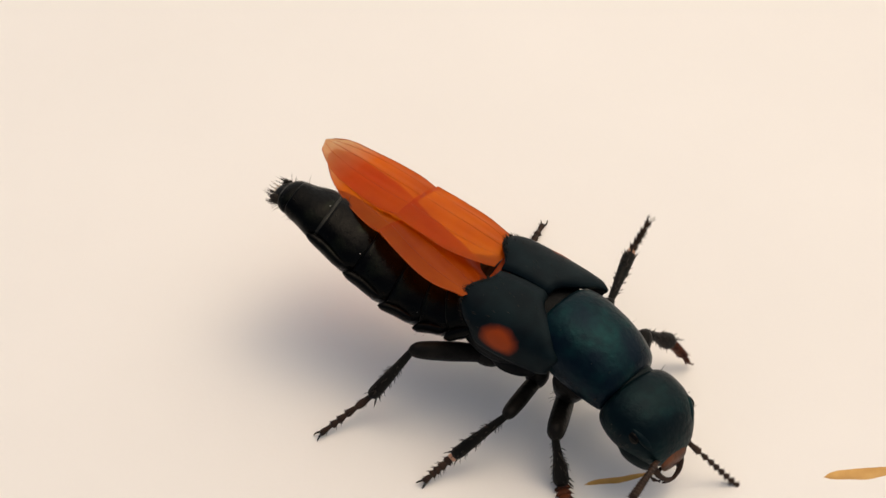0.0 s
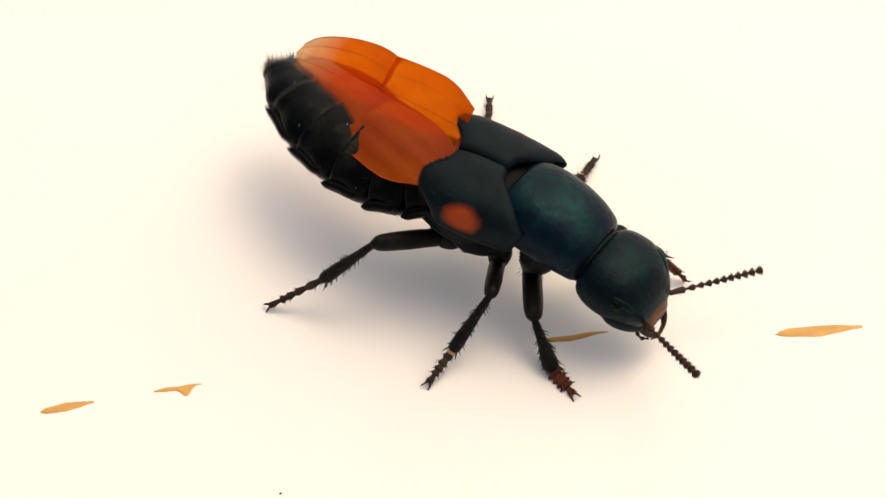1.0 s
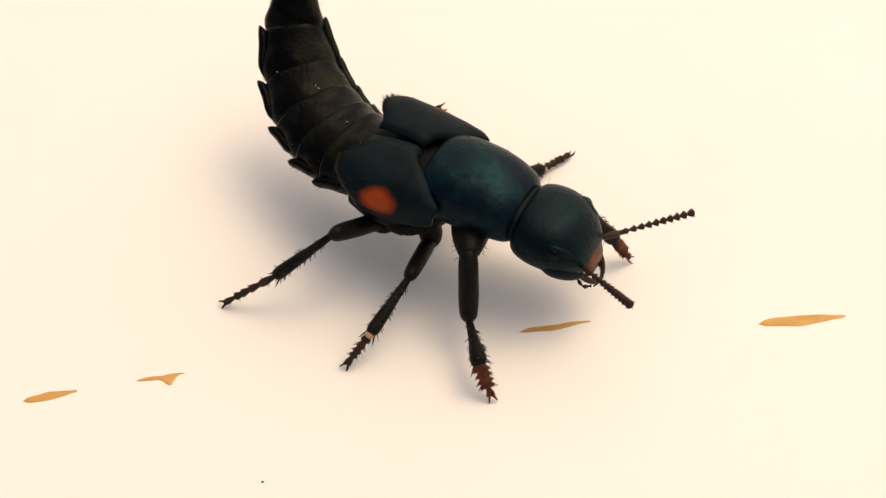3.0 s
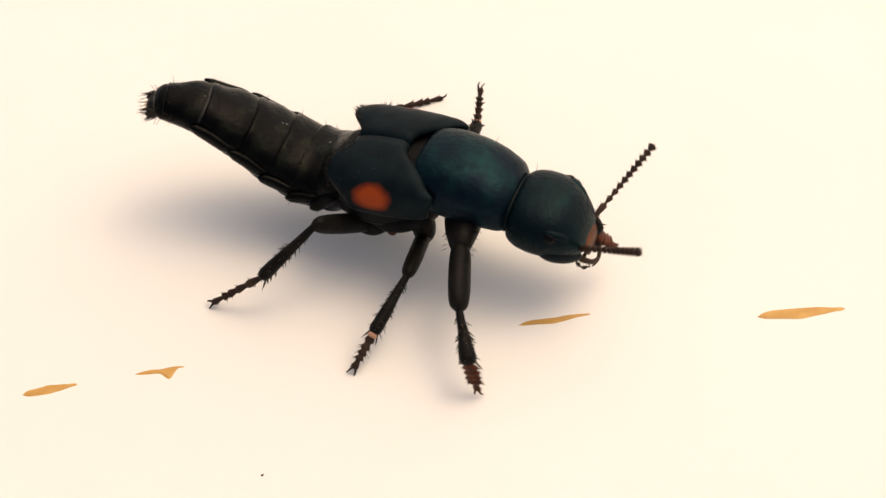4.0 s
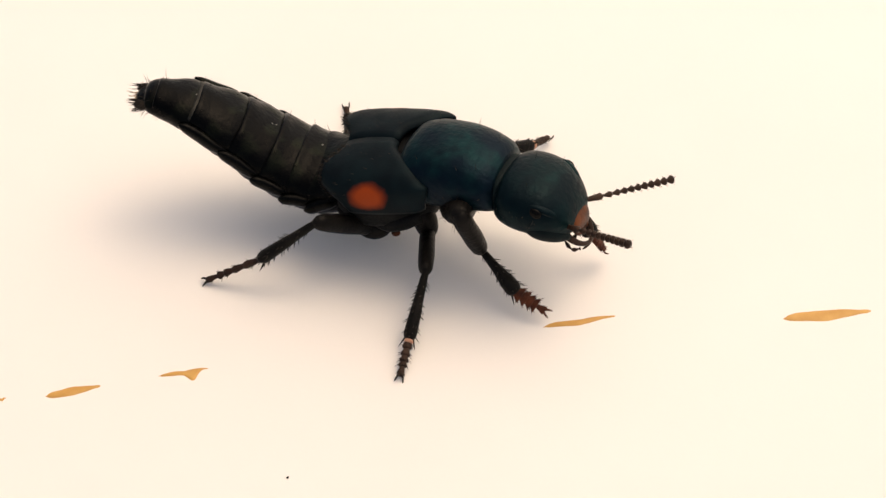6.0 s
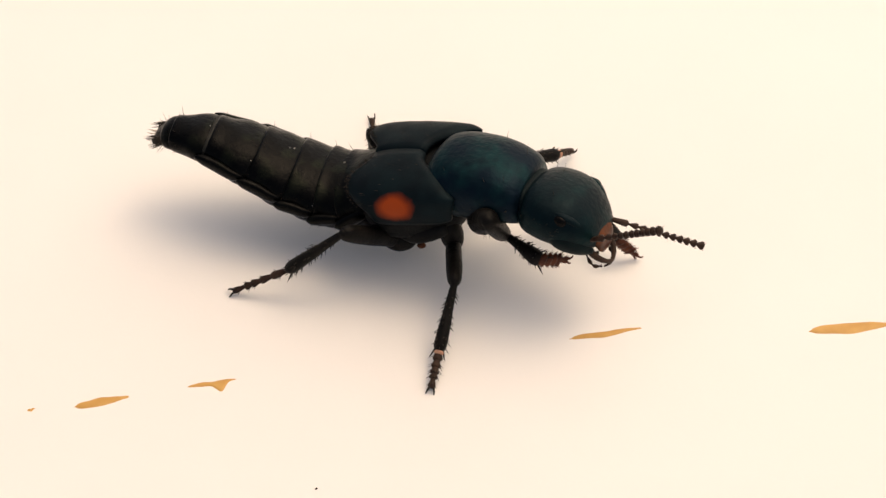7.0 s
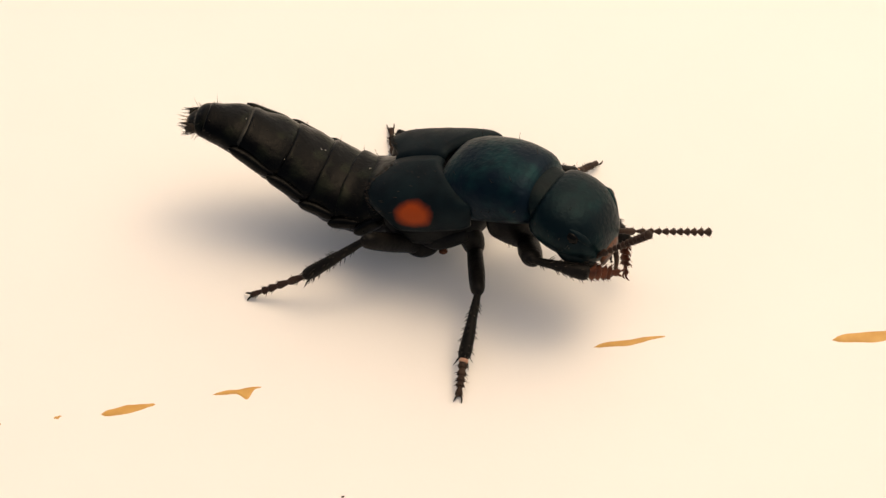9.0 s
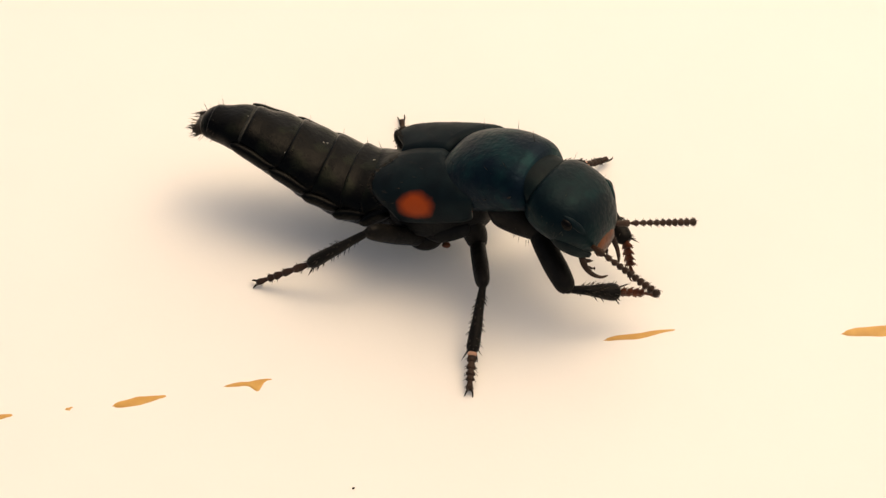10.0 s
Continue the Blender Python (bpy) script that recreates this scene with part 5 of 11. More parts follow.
    walk(abdomen[4], [
        (0, mm(-8.282, -1.098, 0.108, -0.3, 21.1, 5.3)), (0.1, mm(-8.227, -0.995, 0.289, -0.9, 19.7, 3.2)), (0.2, mm(-8.198, -0.861, 0.456, -1.5, 18.1, 0.4)), (0.3, mm(-8.388, -0.667, 0.285, -1.3, 13, -4)),
        (0.4, mm(-8.671, -0.412, -0.283, 0.4, 2.9, -9.1)), (0.5, mm(-8.766, -0.258, -1.022, 3.3, -7.9, -12.2)), (0.6, mm(-8.633, -0.316, -1.671, 5.9, -11.1, -11.5)), (0.7, mm(-8.496, -0.387, -1.923, 6.9, -9.2, -10.2)),
        (0.8, mm(-8.358, -0.58, -2.032, 5.9, -15.7, -5.3)), (0.9, mm(-8.324, -0.787, -1.877, 3.9, -18.2, 0.1)), (1, mm(-8.772, 0.284, -1.005, 5.5, -1.5, -28.3)), (1.1, mm(-8.122, 0.416, 1.062, -9.9, 21.5, -33.2)),
        (1.2, mm(-7.152, 0.689, 1.956, -20.4, 31.9, -41.2)), (1.3, mm(-7.358, 1.429, 1.45, -12.7, 19.7, -42.9)), (1.4, mm(-7.411, 2.373, 0.599, -4.7, 1.2, -45.1)), (1.5, mm(-7.297, 2.784, -0.124, -0.9, -12.3, -46.6)),
        (1.6, mm(-7.832, 2.159, -0.462, 1, -0.3, -38.4)), (1.7, mm(-8.166, 1.385, -0.935, 3.7, 11.5, -28.7)), (1.8, mm(-8.075, 1.286, -1.028, 2.8, 8.8, -23.1)), (1.9, mm(-7.909, 1.35, -0.974, 0.6, 7.7, -17.3)),
        (2, mm(-7.549, 1.976, -1.247, -0.7, 8.3, -21.9)), (2.1, mm(-8.097, 1.354, -0.527, -0.6, 2.9, -9.3)), (2.2, mm(-8.224, -0.428, -1.671, -0.3, -9.3, 5.3)), (2.3, mm(-7.923, -1.758, -2.499, -6.4, -18.5, 28.9)),
        (2.4, mm(-7.975, -1.253, -2.34, -5.7, -14.8, 22.6)), (2.5, mm(-7.429, -0.43, -0.72, -1, 34.1, 8)), (2.6, mm(-7.538, 1.852, -2.517, 14.2, 13.6, -33.5)), (2.7, mm(-7.295, 3.075, -2.069, 17.3, 21, -55.9)),
        (3, mm(-7.923, 2.355, 0.648, -6.9, 38.3, -52.1)), (3.3, mm(-7.007, 0.565, 3.184, -16.5, 59.9, -25.8)), (3.6, mm(-5.182, -0.554, 4.185, 29.2, 73.9, 39.2)), (3.8, mm(-4.66, -0.753, 4.265, 52.3, 72.2, 65.9)),
        (3.9, mm(-6.649, -0.66, 2.896, 17.1, 54.9, 29.3)), (4, mm(-7.751, -0.186, 0.795, 3.2, 34.4, 13.9)), (4.2, mm(-7.655, -0.274, 1.106, 3.4, 38, 12.4)), (4.3, mm(-7.543, -0.343, 1.367, 3, 41.2, 10.9)),
        (4.5, mm(-7.366, -0.414, 1.705, 1.8, 45.7, 8.7)), (4.7, mm(-7.258, -0.231, 1.864, 4.2, 51.2, 9.9)), (4.9, mm(-7.085, 0.038, 2.041, 9.4, 58.4, 13.4)), (5, mm(-7.048, 0.084, 2.072, 10.8, 59.7, 14.6)),
        (5.2, mm(-7.191, 0.034, 1.997, 9.3, 52.9, 13.8)), (5.5, mm(-7.405, -0.116, 1.971, 8, 40.8, 13.8)), (5.7, mm(-7.319, -0.257, 2.273, 8, 46.9, 14.3)), (6.1, mm(-7.517, -0.203, 2.034, 4.3, 43, 9)),
        (6.5, mm(-7.785, -0.14, 1.604, 1.8, 36.4, 5)), (6.8, mm(-7.948, -0.147, 1.323, 0.8, 32.4, 3.6)), (7, mm(-8.042, -0.249, 1.228, 0.5, 31.6, 4.1)), (7.3, mm(-7.992, -0.409, 1.173, 0.9, 31, 6.9)),
        (7.5, mm(-7.941, -0.466, 1.174, 1.1, 31.3, 8.2)), (7.7, mm(-7.89, -0.443, 1.205, 1.2, 33.2, 8.2)), (7.8, mm(-7.853, -0.42, 1.236, 1.3, 34.7, 8.1)), (8, mm(-7.809, -0.395, 1.275, 1.4, 36.5, 8)),
        (8.2, mm(-7.699, -0.41, 1.553, 1.9, 39.7, 8.6)), (8.3, mm(-7.596, -0.42, 1.782, 2.3, 42.3, 9.1)), (8.5, mm(-7.46, -0.435, 2.044, 2.9, 45.4, 9.9)), (8.7, mm(-7.521, -0.308, 1.959, 3.5, 45.4, 9.5)),
        (9, mm(-7.641, -0.051, 1.744, 4.2, 44.6, 8.1)), (9.3, mm(-7.531, -0.523, 1.768, 3.9, 44.5, 13.3)), (9.5, mm(-7.458, -0.753, 1.772, 3.4, 43.7, 15.4)), (9.7, mm(-7.558, -0.611, 1.693, 2.2, 40.6, 11.6)),
        (10, mm(-7.714, -0.279, 1.592, 0.6, 35.8, 4.5))])
    walk(abdomen[5], [
        (0, mm(-10.11, -1.267, 0.817, -1.3, 9.8, 2.6)), (0.1, mm(-10.058, -1.097, 0.945, -1.9, 4.7, 0.3)), (0.2, mm(-10.033, -0.873, 1.057, -2.6, -0.1, -2.8)), (0.3, mm(-10.287, -0.535, 0.723, -2.4, -4.3, -8.1)),
        (0.4, mm(-10.635, -0.096, -0.182, 0.1, -10.5, -14.9)), (0.5, mm(-10.715, 0.162, -1.299, 4.2, -16.2, -19.1)), (0.6, mm(-10.558, 0.078, -2.057, 7, -8.6, -17.6)), (0.7, mm(-10.422, -0.039, -2.239, 7.8, 1.5, -15.1)),
        (0.8, mm(-10.226, -0.405, -2.56, 7, -8.6, -9.4)), (0.9, mm(-10.154, -0.79, -2.48, 4.9, -16.4, -3.3)), (1, mm(-10.576, 1.257, -1.059, 5.7, -5.2, -39.8)), (1.1, mm(-9.655, 1.418, 1.781, -13.3, 0.6, -40.7)),
        (1.2, mm(-8.34, 1.729, 2.94, -23.4, -0.1, -40.6)), (1.3, mm(-8.609, 2.592, 2.062, -15.5, -10, -45.7)), (1.4, mm(-8.668, 3.634, 0.638, -5.1, -21.7, -50.5)), (1.5, mm(-8.484, 4.039, -0.5, 0.5, -29.9, -52.8)),
        (1.6, mm(-9.27, 3.3, -0.471, 1.1, -8, -44.7)), (1.7, mm(-9.801, 2.282, -0.555, 2.4, 12.4, -35.2)), (1.8, mm(-9.787, 2.016, -0.739, 2.1, 3.7, -27.5)), (1.9, mm(-9.662, 1.897, -0.726, 0.5, -3.5, -18.3)),
        (2, mm(-9.233, 2.652, -0.982, -0.6, -0.1, -21)), (2.1, mm(-9.899, 1.647, -0.433, -0.5, -4.1, -6.8)), (2.2, mm(-10.06, -0.596, -1.972, -0.3, -13.9, 5.5)), (2.3, mm(-9.544, -2.654, -3.118, -7.8, -20.9, 33.4)),
        (2.4, mm(-9.672, -1.961, -2.824, -6.6, -14.4, 26.4)), (2.5, mm(-8.933, -0.641, 0.31, -0.1, 28.2, 9.7)), (2.6, mm(-9.102, 2.888, -2.064, 14, 33, -37.3)), (2.7, mm(-8.339, 4.615, -1.356, 17.6, 50.6, -60.6)),
        (3, mm(-8.874, 3.576, 1.868, -19.2, 53, -71.2)), (3.3, mm(-7.876, 0.985, 4.847, -19.9, 55.2, -29.8)), (3.6, mm(-5.587, -0.884, 5.992, 16.7, 52, 24.9)), (3.8, mm(-4.893, -1.275, 6.046, 27.8, 47.9, 37.1)),
        (3.9, mm(-7.589, -1.187, 4.431, 16, 32.3, 26.4)), (4, mm(-9.26, -0.56, 1.858, 5.5, 16.8, 17.5)), (4.2, mm(-9.109, -0.594, 2.268, 5, 19.3, 14.6)), (4.3, mm(-8.94, -0.611, 2.613, 4.1, 21.5, 12.1)),
        (4.5, mm(-8.675, -0.614, 3.063, 2.2, 24.6, 9)), (4.7, mm(-8.443, -0.438, 3.357, 4.9, 30.9, 10.4)), (4.9, mm(-8.076, -0.198, 3.695, 10.3, 39.7, 13.9)), (5, mm(-8, -0.164, 3.753, 11.7, 41.3, 15)),
        (5.2, mm(-8.313, -0.241, 3.524, 10.5, 33.2, 14.5)), (5.5, mm(-8.77, -0.452, 3.183, 9.2, 20.2, 14.9)), (5.7, mm(-8.55, -0.57, 3.631, 9.1, 32.1, 15.5)), (6.1, mm(-8.866, -0.417, 3.309, 5.1, 28.4, 10)),
        (6.5, mm(-9.294, -0.272, 2.722, 2.3, 21.6, 5.7)), (6.8, mm(-9.547, -0.248, 2.341, 1.1, 17.6, 4.1)), (7, mm(-9.676, -0.367, 2.235, 0.7, 17.2, 4.5)), (7.3, mm(-9.619, -0.605, 2.158, 1.2, 15.5, 7.5)),
        (7.5, mm(-9.553, -0.699, 2.165, 1.6, 14.8, 9)), (7.7, mm(-9.467, -0.671, 2.248, 1.7, 16.6, 9)), (7.8, mm(-9.403, -0.641, 2.321, 1.8, 18.3, 8.9)), (8, mm(-9.325, -0.609, 2.407, 2, 20.3, 8.9)),
        (8.2, mm(-9.144, -0.63, 2.765, 2.4, 23.5, 9.4)), (8.3, mm(-8.978, -0.642, 3.057, 2.8, 26.3, 9.8)), (8.5, mm(-8.766, -0.663, 3.389, 3.4, 29.5, 10.5)), (8.7, mm(-8.836, -0.528, 3.31, 4.3, 29.9, 10.3)),
        (9, mm(-8.991, -0.243, 3.09, 5.4, 30, 9.5)), (9.3, mm(-8.855, -0.837, 3.106, 4.8, 27.5, 14.4)), (9.5, mm(-8.781, -1.117, 3.083, 4.1, 25.1, 16.2)), (9.7, mm(-8.958, -0.899, 2.919, 2.8, 22.7, 12.3)),
        (10, mm(-9.217, -0.398, 2.681, 0.8, 20, 4.7))])
    walk(abdomen[6], [
        (0, mm(-11.742, -1.341, 1.1, -1.8, -11, 0.4)), (0.1, mm(-11.692, -1.106, 1.08, -2.3, -21, -1.9)), (0.2, mm(-11.658, -0.795, 1.055, -3, -29.8, -5.1)), (0.3, mm(-11.91, -0.305, 0.601, -2.4, -31.8, -11.7)),
        (0.4, mm(-12.229, 0.328, -0.488, 1.4, -31.3, -21.2)), (0.5, mm(-12.253, 0.694, -1.772, 6.6, -28.5, -27)), (0.6, mm(-12.147, 0.582, -2.31, 7.9, -5.4, -23.5)), (0.7, mm(-12.034, 0.395, -2.195, 7.9, 16, -19.4)),
        (0.8, mm(-11.828, -0.139, -2.806, 7.6, 1.6, -12.9)), (0.9, mm(-11.707, -0.701, -2.938, 5.8, -13.2, -6.4)), (1, mm(-11.896, 2.358, -1.217, 6.8, -12, -51.8)), (1.1, mm(-10.911, 2.497, 1.798, -15.5, -31.8, -44.1)),
        (1.2, mm(-9.528, 2.749, 2.938, -34.7, -47, -26.5)), (1.3, mm(-9.659, 3.67, 1.797, -22.7, -53.7, -40.2)), (1.4, mm(-9.555, 4.71, 0.084, -3.4, -54.3, -56.5)), (1.5, mm(-9.265, 5.067, -1.242, 5.6, -53.1, -62.2)),
        (1.6, mm(-10.358, 4.377, -0.686, 2, -19.9, -51.3)), (1.7, mm(-11.079, 3.184, -0.21, 0.9, 9.7, -41.8)), (1.8, mm(-11.191, 2.747, -0.637, 1.8, -7.8, -32)), (1.9, mm(-11.14, 2.387, -0.822, 0.6, -23.9, -19.5)),
        (2, mm(-10.675, 3.207, -0.983, -0.6, -17, -20.1)), (2.1, mm(-11.424, 1.828, -0.542, -0.7, -15.9, -4.2)), (2.2, mm(-11.58, -0.744, -2.349, -0.4, -22, 5.9)), (2.3, mm(-10.827, -3.499, -3.706, -9.6, -25.5, 38.3)),
        (2.4, mm(-11.061, -2.65, -3.222, -7.6, -15.3, 30.3)), (2.5, mm(-10.276, -0.871, 1.04, 0.6, 10.2, 11.1)), (2.6, mm(-10.187, 3.713, -1.18, 12.1, 53.9, -42)), (2.7, mm(-8.862, 5.544, -0.06, 15.2, 86.5, -67)),
        (3, mm(-9.196, 4.521, 3.193, -49.6, 64.2, -108.3)), (3.3, mm(-8.678, 1.444, 6.177, -19.9, 44.4, -29.4)), (3.6, mm(-6.471, -1.295, 7.24, 12.6, 15.4, 16.5)), (3.8, mm(-5.735, -1.913, 7.214, 21.7, 6, 21.1)),
        (3.9, mm(-8.785, -1.781, 5.275, 16, -4.9, 20.2)), (4, mm(-10.708, -1.018, 2.317, 6.8, -14.5, 18.7)), (4.2, mm(-10.562, -0.973, 2.794, 6, -13.8, 14.7)), (4.3, mm(-10.388, -0.922, 3.198, 4.7, -13.1, 11.7)),
        (4.5, mm(-10.108, -0.842, 3.729, 2.5, -12.2, 8.5)), (4.7, mm(-9.806, -0.69, 4.187, 5.2, -5.3, 9.2)), (4.9, mm(-9.299, -0.5, 4.74, 10.2, 5.1, 10.9)), (5, mm(-9.191, -0.483, 4.834, 11.4, 7, 11.5)),
        (5.2, mm(-9.619, -0.579, 4.407, 10.9, -1.9, 11.8)), (5.5, mm(-10.187, -0.83, 3.724, 10.4, -13.7, 13)), (5.7, mm(-9.828, -0.923, 4.462, 9.5, 6.1, 14.3)), (6.1, mm(-10.228, -0.657, 4.058, 5.4, 2.9, 9.6)),
        (6.5, mm(-10.761, -0.42, 3.305, 2.6, -4.2, 5.8)), (6.8, mm(-11.067, -0.357, 2.826, 1.3, -8, 4.2)), (7, mm(-11.219, -0.487, 2.714, 0.8, -7.8, 4.6)), (7.3, mm(-11.157, -0.807, 2.588, 1.4, -11.4, 7.7)),
        (7.5, mm(-11.085, -0.941, 2.575, 1.8, -13.5, 9.2)), (7.7, mm(-10.985, -0.912, 2.707, 2, -12.1, 9.2)), (7.8, mm(-10.908, -0.876, 2.824, 2.1, -10.5, 9)), (8, mm(-10.812, -0.84, 2.963, 2.3, -8.5, 9)),
        (8.2, mm(-10.59, -0.869, 3.403, 2.7, -5, 9.3)), (8.3, mm(-10.388, -0.885, 3.763, 3.1, -2.1, 9.6)), (8.5, mm(-10.127, -0.915, 4.172, 3.6, 1.3, 10)), (8.7, mm(-10.2, -0.777, 4.107, 4.6, 2.2, 9.9)),
        (9, mm(-10.369, -0.473, 3.898, 5.9, 3.2, 9.2)), (9.3, mm(-10.235, -1.191, 3.849, 5.3, -2.7, 13.8)), (9.5, mm(-10.171, -1.521, 3.762, 4.6, -7.2, 15.6)), (9.7, mm(-10.388, -1.21, 3.531, 3.1, -8.3, 12)),
        (10, mm(-10.684, -0.519, 3.216, 0.9, -7.2, 4.7))])
    walk(legs['H', -1][0], [
        (0, mm(-2.1, -1.3, -2.2, 2.1, -17.8, -133.6)), (0.1, mm(-2.1, -1.3, -2.2, 3.9, -20.2, -128.7)), (0.2, mm(-2.1, -1.3, -2.2, 5.8, -19.1, -126.6)), (0.3, mm(-2.1, -1.3, -2.2, 7.1, -14.9, -135.7)),
        (0.4, mm(-2.1, -1.3, -2.2, 2.4, -0.3, -147.5)), (0.5, mm(-2.1, -1.3, -2.2, 1.6, 8.6, -153.5)), (0.6, mm(-2.1, -1.3, -2.2, 0.3, -8.4, -143)), (0.7, mm(-2.1, -1.3, -2.2, -3.8, -18.7, -129.8)),
        (0.8, mm(-2.1, -1.3, -2.2, -9, -17.6, -126.9)), (0.9, mm(-2.1, -1.3, -2.2, -12.1, -16.3, -126.1)), (1, mm(-2.1, -1.3, -2.2, -12.4, -15.8, -128.3)), (1.1, mm(-2.1, -1.3, -2.2, 24.9, -0.3, -164)),
        (1.2, mm(-2.1, -1.3, -2.2, -88.1, 36.3, 163.7)), (1.3, mm(-2.1, -1.3, -2.2, -89.5, 33, 155.7)), (1.4, mm(-2.1, -1.3, -2.2, -87.8, 29.8, 150.3)), (1.5, mm(-2.1, -1.3, -2.2, -78.7, 28.3, 152.5)),
        (1.6, mm(-2.1, -1.3, -2.2, -6.6, -12.3, -163.1)), (1.7, mm(-2.1, -1.3, -2.2, -11.7, -29.6, -120.5)), (1.8, mm(-2.1, -1.3, -2.2, -19, -31.1, -110.9)), (1.9, mm(-2.1, -1.3, -2.2, -27.8, -31, -104.5)),
        (2, mm(-2.1, -1.3, -2.2, -33.4, -30.3, -101.2)), (2.1, mm(-2.1, -1.3, -2.2, -24.4, -33.5, -108.3)), (2.2, mm(-2.1, -1.3, -2.2, -13.3, -35, -117.7)), (2.3, mm(-2.1, -1.3, -2.2, -14.1, -29, -109.7)),
        (2.4, mm(-2.1, -1.3, -2.2, -11.6, -28.2, -111.9)), (2.5, mm(-2.1, -1.3, -2.2, -10.5, -28.1, -112.8)), (2.6, mm(-2.1, -1.3, -2.2, -18, -31.5, -104.4)), (2.7, mm(-2.1, -1.3, -2.2, -25.7, -30.7, -100.2)),
        (3, mm(-2.1, -1.3, -2.2, -29.7, -32.5, -97.5)), (3.3, mm(-2.1, -1.3, -2.2, -31.5, -34.2, -95.8)), (3.6, mm(-2.1, -1.3, -2.2, -32.1, -35, -95.1)), (3.8, mm(-2.1, -1.3, -2.2, -32.3, -34.5, -95.3)),
        (3.9, mm(-2.1, -1.3, -2.2, -24, -35.6, -104)), (4, mm(-2.1, -1.3, -2.2, -13.2, -35.7, -115.2)), (4.2, mm(-2.1, -1.3, -2.2, -10, -33.7, -119.7)), (4.3, mm(-2.1, -1.3, -2.2, -9.9, -32.6, -121)),
        (4.5, mm(-2.1, -1.3, -2.2, -10.3, -31.2, -122)), (4.7, mm(-2.1, -1.3, -2.2, -16.2, -33.7, -120.2)), (4.9, mm(-2.1, -1.3, -2.2, -25.8, -36.8, -117.5)), (5, mm(-2.1, -1.3, -2.2, -28, -37.7, -116.9)),
        (5.2, mm(-2.1, -1.3, -2.2, -29.1, -39.4, -116.5)), (5.5, mm(-2.1, -1.3, -2.2, -31.1, -41.7, -116)), (5.7, mm(-2.1, -1.3, -2.2, -32.2, -42.7, -117.4)), (6.1, mm(-2.1, -1.3, -2.2, -32.8, -42.1, -118.2)),
        (6.5, mm(-2.1, -1.3, -2.2, -33, -41.3, -119)), (6.8, mm(-2.1, -1.3, -2.2, -33.5, -40.8, -119.1)), (7, mm(-2.1, -1.3, -2.2, -33.8, -41.7, -118.3)), (7.3, mm(-2.1, -1.3, -2.2, -35.5, -41.1, -116.3)),
        (7.5, mm(-2.1, -1.3, -2.2, -36.3, -40.7, -115.6)), (7.7, mm(-2.1, -1.3, -2.2, -35.1, -40.9, -116.5)), (7.8, mm(-2.1, -1.3, -2.2, -33.9, -41.2, -117.2)), (8, mm(-2.1, -1.3, -2.2, -32.2, -41.4, -118.1)),
        (8.2, mm(-2.1, -1.3, -2.2, -33.1, -41.4, -117.6)), (8.3, mm(-2.1, -1.3, -2.2, -34, -41.4, -117.1)), (8.5, mm(-2.1, -1.3, -2.2, -35.1, -41.3, -116.7)), (8.7, mm(-2.1, -1.3, -2.2, -35.1, -41.4, -116.7)),
        (9, mm(-2.1, -1.3, -2.2, -35.1, -41.9, -116.7)), (9.3, mm(-2.1, -1.3, -2.2, -35, -42, -115.6)), (9.5, mm(-2.1, -1.3, -2.2, -35.2, -42, -114.7)), (9.7, mm(-2.1, -1.3, -2.2, -36.6, -42, -114.2)),
        (10, mm(-2.1, -1.3, -2.2, -39.5, -41.7, -113.5))])
